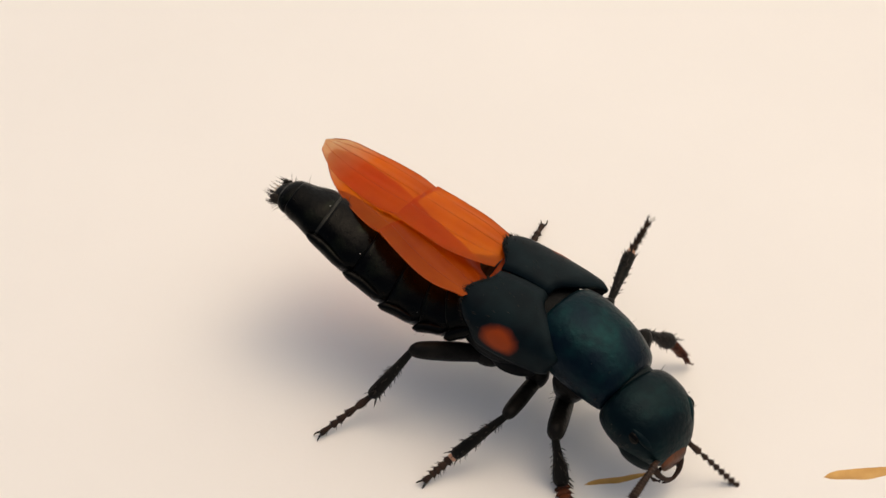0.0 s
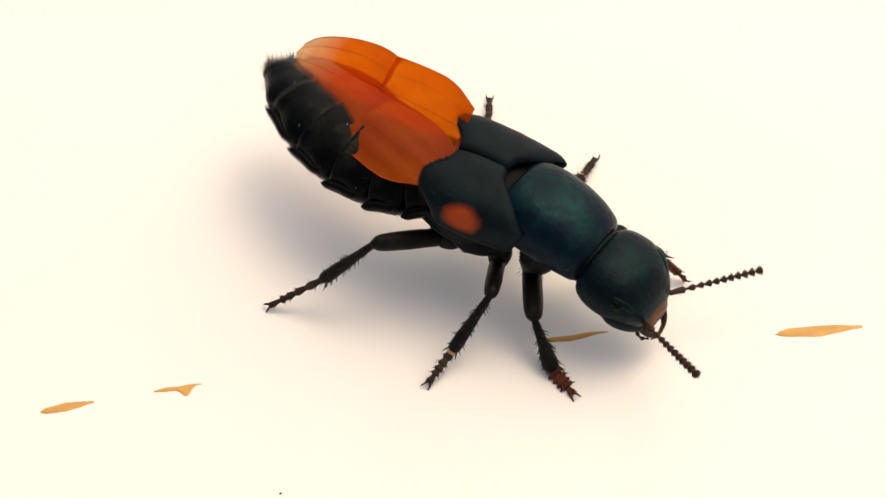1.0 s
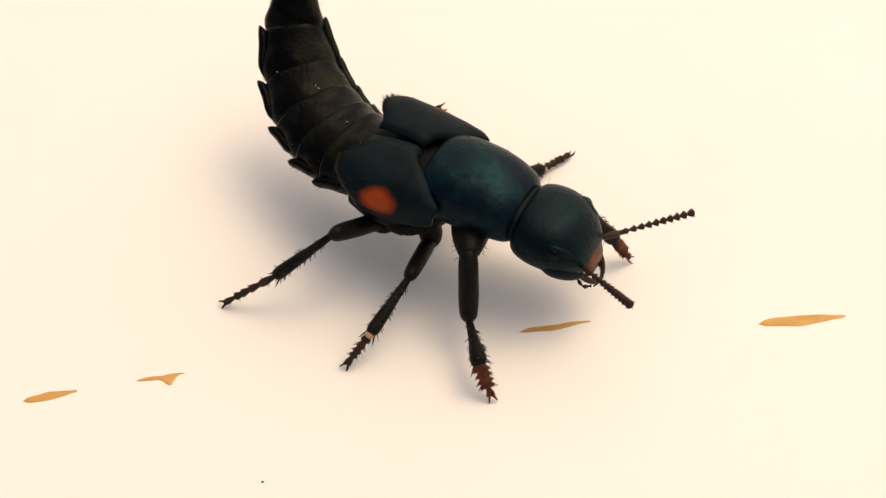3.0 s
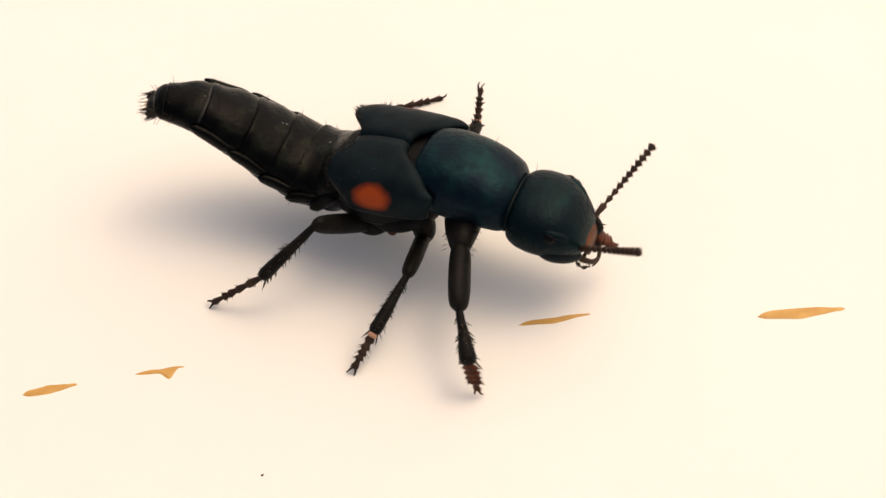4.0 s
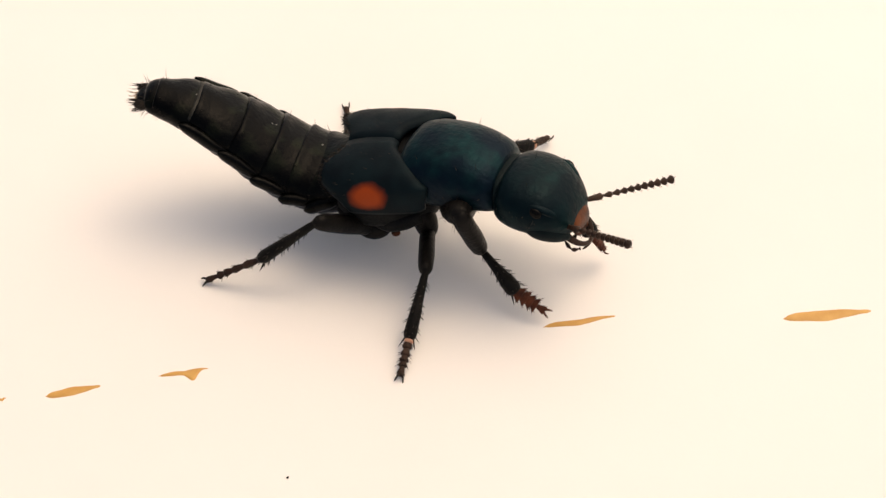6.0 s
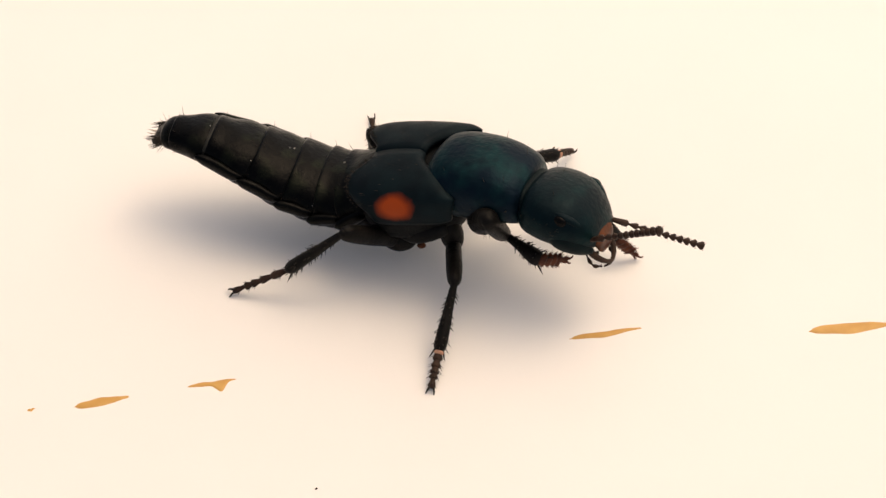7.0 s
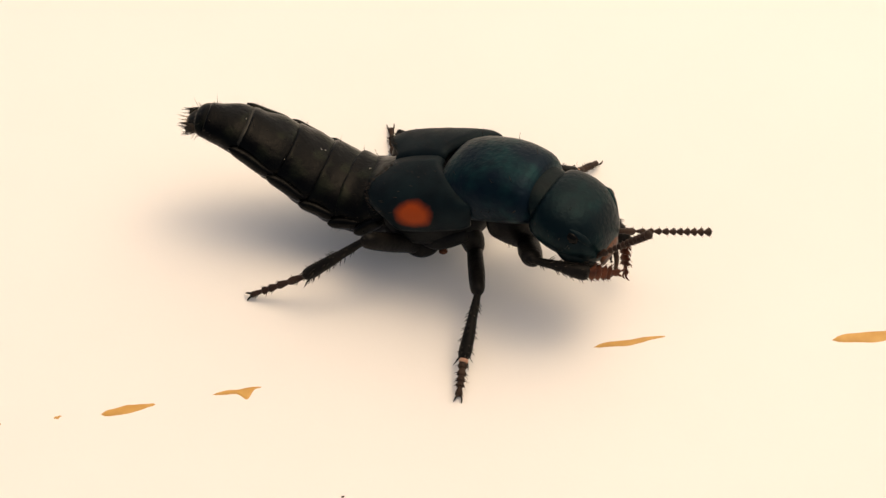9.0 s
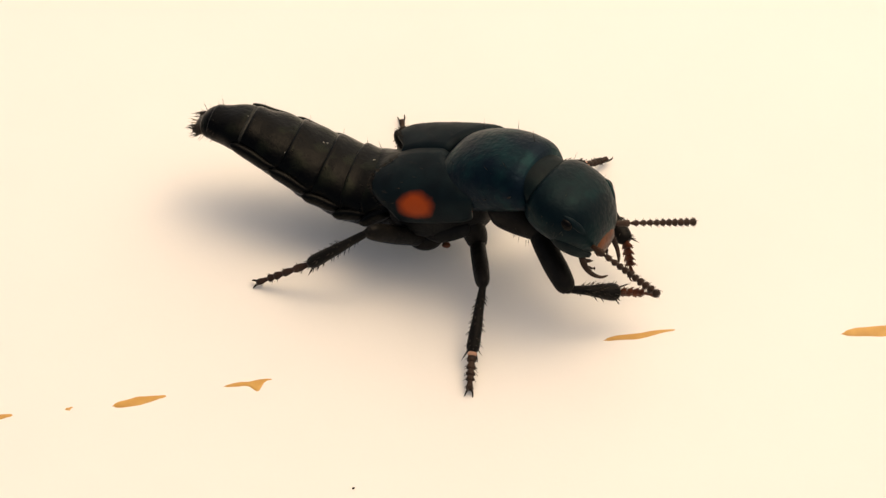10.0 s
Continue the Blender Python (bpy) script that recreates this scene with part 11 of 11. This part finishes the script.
    walk(feelers[1], [
        (0, mm(3.2, 0.85, -0.36, 0, 29.3, 34.4)), (0.1, mm(3.2, 0.85, -0.36, 0, 18.1, 43.8)), (0.2, mm(3.2, 0.85, -0.36, 0, 8.7, 51.7)), (0.3, mm(3.2, 0.85, -0.36, 0, 6.9, 54.9)),
        (0.4, mm(3.2, 0.85, -0.36, 0, 5.8, 57.4)), (0.5, mm(3.2, 0.85, -0.36, 0, 5.5, 59.9)), (0.6, mm(3.2, 0.85, -0.36, 0, 14.9, 64.6)), (0.7, mm(3.2, 0.85, -0.36, 0, 24, 68.3)),
        (0.8, mm(3.2, 0.85, -0.36, 0, 18, 65.4)), (0.9, mm(3.2, 0.85, -0.36, 0, 5.6, 60.3)), (1, mm(3.2, 0.85, -0.36, 0, -2.9, 57.7)), (1.1, mm(3.2, 0.85, -0.36, 0, -6, 59.7)),
        (1.2, mm(3.2, 0.85, -0.36, 0, -7.4, 61.7)), (1.3, mm(3.2, 0.85, -0.36, 0, -5.9, 58.3)), (1.4, mm(3.2, 0.85, -0.36, 0, -3.3, 52.1)), (1.5, mm(3.2, 0.85, -0.36, 0, -1.8, 48.7)),
        (1.6, mm(3.2, 0.85, -0.36, 0, -5.2, 57.2)), (1.7, mm(3.2, 0.85, -0.36, 0, -8.5, 65.8)), (1.8, mm(3.2, 0.85, -0.36, 0, -6.6, 65.2)), (1.9, mm(3.2, 0.85, -0.36, 0, -3.1, 63.6)),
        (2, mm(3.2, 0.85, -0.36, 0, -1.2, 61.7)), (2.1, mm(3.2, 0.85, -0.36, 0, -2.4, 58.3)), (2.2, mm(3.2, 0.85, -0.36, 0, -5, 55.9)), (2.3, mm(3.2, 0.85, -0.36, 0, -9.5, 75.5)),
        (2.4, mm(3.2, 0.85, -0.36, 0, -12.6, 70.5)), (2.5, mm(3.2, 0.85, -0.36, 0, -14.1, 65.3)), (2.6, mm(3.2, 0.85, -0.36, 0, -9.2, 74.4)), (2.7, mm(3.2, 0.85, -0.36, 0, -7.3, 58.4)),
        (3, mm(3.2, 0.85, -0.36, 0, -2.1, 49.7)), (3.3, mm(3.2, 0.85, -0.36, 0, 2.9, 44.4)), (3.6, mm(3.2, 0.85, -0.36, 0, 6.3, 41.9)), (3.8, mm(3.2, 0.85, -0.36, 0, 7.1, 41.5)),
        (3.9, mm(3.2, 0.85, -0.36, 0, -2.5, 57.9)), (4, mm(3.2, 0.85, -0.36, 0, -11.8, 74.6)), (4.2, mm(3.2, 0.85, -0.36, 0, -2.5, 64)), (4.3, mm(3.2, 0.85, -0.36, 0, 6.1, 54.7)),
        (4.5, mm(3.2, 0.85, -0.36, 0, 16.9, 43.9)), (4.7, mm(3.2, 0.85, -0.36, 0, 20.5, 58.9)), (4.9, mm(3.2, 0.85, -0.36, 0, 21.2, 83.8)), (5, mm(3.2, 0.85, -0.36, 0, 20.8, 88.2)),
        (5.2, mm(3.2, 0.85, -0.36, 0, 16.6, 85.1)), (5.5, mm(3.2, 0.85, -0.36, 0, 8.5, 73)), (5.7, mm(3.2, 0.85, -0.36, 0, 9.2, 53.6)), (6.1, mm(3.2, 0.85, -0.36, 0, 7.2, 54.7)),
        (6.5, mm(3.2, 0.85, -0.36, 0, 3.7, 56.4)), (6.8, mm(3.2, 0.85, -0.36, 0, 2.5, 57.1)), (7, mm(3.2, 0.85, -0.36, 0, 18.1, 34.9)), (7.3, mm(3.2, 0.85, -0.36, 0, -3.7, 57.7)),
        (7.5, mm(3.2, 0.85, -0.36, 0, -15.1, 69.7)), (7.7, mm(3.2, 0.85, -0.36, 0, -14.1, 68.6)), (7.8, mm(3.2, 0.85, -0.36, 0, -13.1, 67.4)), (8, mm(3.2, 0.85, -0.36, 0, -10.3, 64.2)),
        (8.2, mm(3.2, 0.85, -0.36, 0, -1.5, 53)), (8.3, mm(3.2, 0.85, -0.36, 0, 4.8, 44.9)), (8.5, mm(3.2, 0.85, -0.36, 0, 11.7, 35.6)), (8.7, mm(3.2, 0.85, -0.36, 0, 7.8, 38.6)),
        (9, mm(3.2, 0.85, -0.36, 0, 0.6, 43.9)), (9.3, mm(3.2, 0.85, -0.36, 0, 7.3, 30.7)), (9.5, mm(3.2, 0.85, -0.36, 0, 10.8, 23.4)), (9.7, mm(3.2, 0.85, -0.36, 0, 10.6, 33.3)),
        (10, mm(3.2, 0.85, -0.36, 0, 8.8, 57.7))])
    walk(wings[0, -1], [
        (0, mm(-0.1, -1.15, 0.78, 0, 7, 0)), (0.2, mm(-0.1, -1.15, 0.78, 0, 7, 0)), (0.5, mm(-0.1, -1.15, 0.78, 0, 7, -0)), (0.7, mm(-0.1, -1.15, 0.78, 0, 7, -0)),
        (0.8, mm(-0.1, -1.15, 0.78, 0, 7, -0)), (0.9, mm(-0.1, -1.15, 0.78, 0, 7, 0)), (1, mm(-0.1, -1.15, 0.78, 0, 7, -0)), (1.1, mm(-0.1, -1.15, 0.78, 0, 7, -0)),
        (1.2, mm(-0.1, -1.15, 0.78, 0, 7, -0)), (1.3, mm(-0.1, -1.15, 0.78, 0, 7, -0)), (1.5, mm(-0.1, -1.15, 0.78, 0, 7, 0)), (1.6, mm(0, -1.15, 0.78, 0, 7, -0)),
        (1.7, mm(0.4, -1.15, 0.78, 0, 7, -0)), (1.8, mm(1, -1.15, 0.78, 0, 7, -0)), (1.9, mm(1.8, -1.15, 0.78, 0, 7, 0)), (2, mm(2.4, -1.15, 0.78, 0, 7, 0)),
        (2.1, mm(0.3, -0.6, 0.3, 0, 0, 0)), (2.2, mm(0.3, -0.6, 0.3, 0, 0, 0)), (2.3, mm(0.3, -0.6, 0.3, 0, 0, 0)), (2.4, mm(0.3, -0.6, 0.3, 0, 0, 0)),
        (2.5, mm(0.3, -0.6, 0.3, 0, 0, 0)), (2.6, mm(0.3, -0.6, 0.3, 0, 0, 0)), (2.7, mm(0.3, -0.6, 0.3, 0, 0, 0)), (3.2, mm(0.3, -0.6, 0.3, 0, 0, 0)),
        (10, mm(0.3, -0.6, 0.3, 0, 0, 0))])
    walk(wings[1, -1], [
        (0, mm(-3.078, -1.15, 1.146, -18, -0.1, -18.7)), (0.2, mm(-3.078, -1.15, 1.146, -16.9, -2.9, -21.2)), (0.5, mm(-3.078, -1.15, 1.146, -2.7, -5.2, -24.1)), (0.7, mm(-3.078, -1.15, 1.146, 39.9, -1.7, -0.7)),
        (0.8, mm(-3.078, -1.15, 1.146, 40.2, -1.9, -1.1)), (0.9, mm(-3.078, -1.15, 1.146, 26.7, -5.4, -11.7)), (1, mm(-3.078, -1.15, 1.146, 11.6, -11.1, -24.7)), (1.1, mm(-3.078, -1.15, 1.146, 26.8, 50.9, 9.9)),
        (1.2, mm(-3.078, -1.15, 1.146, 6.6, 49.5, -8.2)), (1.3, mm(-3.078, -1.15, 1.146, -8.7, 30.6, -25.4)), (1.5, mm(-3.078, -1.15, 1.146, 0.2, 33.9, -6.2)), (1.6, mm(-2.978, -1.15, 1.146, 4.5, 32.5, 8.3)),
        (1.7, mm(-2.578, -1.15, 1.146, 1.8, -15.1, -7)), (1.8, mm(-1.978, -1.15, 1.146, 0.4, -15.8, -1.3)), (1.9, mm(-1.178, -1.15, 1.146, 0.1, -16.9, -0.3)), (2, mm(-0.578, -1.15, 1.146, 3, -25.4, -6.9)),
        (2.1, mm(0.9, -0.1, 0.12, 0, 0, 0)), (2.2, mm(0.9, -0.1, 0.12, 0, 0, 0)), (2.3, mm(0.9, -0.1, 0.12, 0, 0, 0)), (2.4, mm(0.9, -0.1, 0.12, 0, 0, 0)),
        (2.5, mm(0.9, -0.1, 0.12, 0, 0, 0)), (2.6, mm(0.9, -0.1, 0.12, 0, 0, 0)), (2.7, mm(0.9, -0.1, 0.12, 0, 0, 0)), (3.2, mm(0.9, -0.1, 0.12, 0, 0, 0)),
        (10, mm(0.9, -0.1, 0.12, 0, 0, 0))])
    walk(wings[2, -1], [
        (0, mm(-7.434, 0.328, 1.14, -18, -0.1, -18.7)), (0.2, mm(-7.361, 0.51, 0.914, -16.9, -2.9, -21.2)), (0.5, mm(-7.258, 0.724, 0.728, -5.7, -5.2, -24.1)), (0.7, mm(-7.675, -1.092, 1.006, 39.9, -1.7, -0.7)),
        (0.8, mm(-7.674, -1.063, 0.994, 40.2, -1.9, -1.1)), (0.9, mm(-7.563, -0.223, 0.715, 26.7, -5.4, -11.7)), (1, mm(-7.179, 0.736, 0.258, 13.2, -11.1, -24.7)), (1.1, mm(-5.935, -1.651, 4.716, 80.7, 58.8, 82)),
        (1.2, mm(-6.035, -0.722, 4.643, 147.9, 72.9, 119.8)), (1.3, mm(-6.653, 0.549, 3.489, 110.8, 76, 140.8)), (1.5, mm(-6.872, -0.738, 3.713, 137.1, 82.3, 165.3)), (1.6, mm(-6.816, -1.709, 3.618, -53.5, 79.2, -76.7)),
        (1.7, mm(-6.986, -0.61, -0.051, -42.3, 61.2, -61.2)), (1.8, mm(-6.402, -1.048, -0.111, -38.1, 50.7, -51.9)), (1.9, mm(-5.58, -1.125, -0.189, -24.5, 66.6, -35.9)), (2, mm(-4.701, -0.652, -0.831, 50, 83.3, 39.6)),
        (2.1, mm(-1.6, -0.75, 1, 4.5, 25, 5.9)), (2.2, mm(-1.6, -0.75, 1, 2.2, 5.4, 22.7)), (2.3, mm(-1.6, -0.75, 1, 5.3, 12.9, 22.6)), (2.4, mm(-1.6, -0.75, 1, 4.4, 12.7, 19.2)),
        (2.5, mm(-1.6, -0.75, 1, 3.2, 15.6, 11.9)), (2.6, mm(-1.6, -0.75, 1, 8.1, -14.4, -29.9)), (2.7, mm(-1, -0.75, 1, 3.4, -3.1, -47.3)), (3.2, mm(1, -0.1, 0.05, 0, 0, 0)),
        (10, mm(1, -0.1, 0.05, 0, 0, 0))])
    walk(wings[0, 1], [
        (0, mm(-0.1, 1.15, 0.78, 0, 7, 0)), (0.2, mm(-0.1, 1.15, 0.78, 0, 7, 0)), (0.5, mm(-0.1, 1.15, 0.78, 0, 7, -0)), (0.7, mm(-0.1, 1.15, 0.78, 0, 7, -0)),
        (0.8, mm(-0.1, 1.15, 0.78, 0, 7, -0)), (0.9, mm(-0.1, 1.15, 0.78, 0, 7, 0)), (1, mm(-0.1, 1.15, 0.78, 0, 7, -0)), (1.1, mm(-0.1, 1.15, 0.78, 0, 7, -0)),
        (1.2, mm(-0.1, 1.15, 0.78, 0, 7, -0)), (1.3, mm(-0.1, 1.15, 0.78, 0, 7, -0)), (1.5, mm(-0.1, 1.15, 0.78, 0, 7, 0)), (1.6, mm(0, 1.15, 0.78, 0, 7, -0)),
        (1.7, mm(0.4, 1.15, 0.78, 0, 7, -0)), (1.8, mm(1, 1.15, 0.78, 0, 7, -0)), (1.9, mm(1.8, 1.15, 0.78, 0, 7, 0)), (2, mm(2.4, 1.15, 0.78, 0, 7, 0)),
        (2.1, mm(0.3, 0.6, 0.3, 0, 0, 0)), (2.2, mm(0.3, 0.6, 0.3, 0, 0, 0)), (2.3, mm(0.3, 0.6, 0.3, 0, 0, 0)), (2.4, mm(0.3, 0.6, 0.3, 0, 0, 0)),
        (2.5, mm(0.3, 0.6, 0.3, 0, 0, 0)), (2.6, mm(0.3, 0.6, 0.3, 0, 0, 0)), (2.7, mm(0.3, 0.6, 0.3, 0, 0, 0)), (3.2, mm(0.3, 0.6, 0.3, 0, 0, 0)),
        (10, mm(0.3, 0.6, 0.3, 0, 0, 0))])
    walk(wings[1, 1], [
        (0, mm(-3.078, 1.15, 1.146, -16.1, 1.2, -5.5)), (0.2, mm(-3.078, 1.15, 1.146, -15.5, -2.9, -8.9)), (0.5, mm(-3.078, 1.15, 1.146, 7.5, -7, -19.8)), (0.7, mm(-3.078, 1.15, 1.146, 45.2, -6.6, -12.3)),
        (0.8, mm(-3.078, 1.15, 1.146, 41.3, -7.5, -10.3)), (0.9, mm(-3.078, 1.15, 1.146, 41.8, -8.3, -11.4)), (1, mm(-3.078, 1.15, 1.146, 48.2, -13.1, -15.9)), (1.1, mm(-3.078, 1.15, 1.146, 46.2, 53.6, 35.5)),
        (1.2, mm(-3.078, 1.15, 1.146, 38.3, 56.2, 43.6)), (1.3, mm(-3.078, 1.15, 1.146, 34.9, 51, 41.9)), (1.5, mm(-3.078, 1.15, 1.146, 34, 49.8, 41.4)), (1.6, mm(-2.978, 1.15, 1.146, 38.4, 39.4, 51.3)),
        (1.7, mm(-2.578, 1.15, 1.146, 15.5, -35.3, -23.7)), (1.8, mm(-1.978, 1.15, 1.146, 6, -28.7, -12.4)), (1.9, mm(-1.178, 1.15, 1.146, 0.8, -18.8, -2.6)), (2, mm(-0.578, 1.15, 1.146, 0.6, -18, -2)),
        (2.1, mm(0.9, 0.1, 0.12, 0, 0, 0)), (2.2, mm(0.9, 0.1, 0.12, 0, 0, 0)), (2.3, mm(0.9, 0.1, 0.12, 0, 0, 0)), (2.4, mm(0.9, 0.1, 0.12, 0, 0, 0)),
        (2.5, mm(0.9, 0.1, 0.12, 0, 0, 0)), (2.6, mm(0.9, 0.1, 0.12, 0, 0, 0)), (2.7, mm(0.9, 0.1, 0.12, 0, 0, 0)), (3.2, mm(0.9, 0.1, 0.12, 0, 0, 0)),
        (10, mm(0.9, 0.1, 0.12, 0, 0, 0))])
    walk(wings[2, 1], [
        (0, mm(-7.656, 1.587, 1.245, -16.1, 1.2, -5.5)), (0.2, mm(-7.616, 1.864, 0.915, -15.5, -2.9, -8.9)), (0.5, mm(-7.374, 2.695, 0.586, 11.4, -7, -19.8)), (0.7, mm(-7.542, 2.123, 0.617, 40.2, -6.6, -12.3)),
        (0.8, mm(-7.565, 1.964, 0.543, 41.3, -7.5, -10.3)), (0.9, mm(-7.539, 2.052, 0.48, 41.8, -8.3, -11.4)), (1, mm(-7.386, 2.377, 0.102, 43.2, -13.1, -15.9)), (1.1, mm(-5.302, -0.436, 4.846, 66.3, 48.2, 71.9)),
        (1.2, mm(-4.931, -0.614, 4.968, 75.2, 61.1, 76.9)), (1.3, mm(-5.231, -0.784, 4.721, 90.7, 66, 82.7)), (1.5, mm(-5.302, -0.814, 4.66, 89.6, 65.1, 77.8)), (1.6, mm(-5.197, -1.624, 4.068, 41.3, 78.6, 28.2)),
        (1.7, mm(-6.018, 2.657, -1.511, 31.9, 75.1, 19.7)), (1.8, mm(-5.921, 2.014, -1.061, 41.7, 73.9, 36.4)), (1.9, mm(-5.527, 1.348, -0.34, 72.2, 71.8, 73.1)), (2, mm(-4.951, 1.303, -0.272, 112.1, 61.9, 109.7)),
        (2.1, mm(-1.6, 0.75, 1, 7.9, -15.6, -24.6)), (2.2, mm(-1.6, 0.75, 1, 5.6, -27.1, -12.1)), (2.3, mm(-1.6, 0.75, 1, 1.5, -16.5, -5.3)), (2.4, mm(-1.6, 0.75, 1, 5.1, -21.9, -13.6)),
        (2.5, mm(-1.6, 0.75, 1, 14.1, -28.4, -27.9)), (2.6, mm(-1.6, 0.75, 1, 25.5, -34.4, -40.2)), (2.7, mm(-1, 0.75, 1, 20.8, -24.4, -42.6)), (3.2, mm(1, 0.1, 0.05, 0, 0, 0)),
        (10, mm(1, 0.1, 0.05, 0, 0, 0))])
    walk(elytra[-1], [
        (0, mm(-0.024, -0.004, 0.007, 0, 2, 1)), (0.7, mm(-0.031, -0.004, 0.011, 0, 3, 1)), (1.2, mm(-0.024, -0.004, 0.007, 0, 2, 1)), (1.5, mm(-0.024, -0.004, 0.007, 0, 2, 1)),
        (1.7, mm(-0.052, -0.012, 0.011, 0, 3, 3)), (1.9, mm(-0.089, -0.027, 0.015, 0, 4, 6)), (2.3, mm(-0.096, -0.028, 0.019, 0, 5, 6)), (2.5, mm(-0.096, -0.028, 0.019, 0, 5, 6)),
        (2.7, mm(-0.079, -0.022, 0.015, 0, 4, 5)), (3.3, mm(-0.028, -0.008, 0.004, 0, 1, 2)), (3.8, mm(0, 0, 0, 0, 0, 0)), (10, mm(0, 0, 0, 0, 0, 0))])
    walk(elytra[1], [
        (0, mm(-0.024, 0.004, 0.007, 0, 2, -1)), (0.7, mm(-0.031, 0.004, 0.011, 0, 3, -1)), (1.2, mm(-0.024, 0.004, 0.007, 0, 2, -1)), (1.5, mm(-0.024, 0.004, 0.007, 0, 2, -1)),
        (1.7, mm(-0.065, 0.013, 0.019, 0, 5, -3)), (1.9, mm(-0.099, 0.024, 0.027, 0, 7, -5)), (2.3, mm(-0.099, 0.024, 0.027, 0, 7, -5)), (2.5, mm(-0.092, 0.023, 0.023, 0, 6, -5)),
        (2.7, mm(-0.086, 0.023, 0.019, 0, 5, -5)), (3.3, mm(-0.052, 0.012, 0.011, 0, 3, -3)), (3.8, mm(0, 0, 0, 0, 0, 0)), (10, mm(0, 0, 0, 0, 0, 0))])
    walk(jaws[-1], [
        (0, mm(2.85, -0.6, -0.86, 0, 26, 16)), (4, mm(2.85, -0.6, -0.86, 0, 26, 16)), (8.2, mm(2.85, -0.6, -0.86, 0, 26, 16)), (9, mm(2.85, -0.6, -0.86, 0, 26, 4)),
        (9.5, mm(2.85, -0.6, -0.86, 0, 26, -10)), (10, mm(2.85, -0.6, -0.86, 0, 26, -24))])
    walk(jaws[1], [
        (0, mm(2.85, 0.6, -0.86, 0, 26, -16)), (4, mm(2.85, 0.6, -0.86, 0, 26, -16)), (8.2, mm(2.85, 0.6, -0.86, 0, 26, -16)), (9, mm(2.85, 0.6, -0.86, 0, 26, -4)),
        (9.5, mm(2.85, 0.6, -0.86, 0, 26, 10)), (10, mm(2.85, 0.6, -0.86, 0, 26, 24))])


motions()
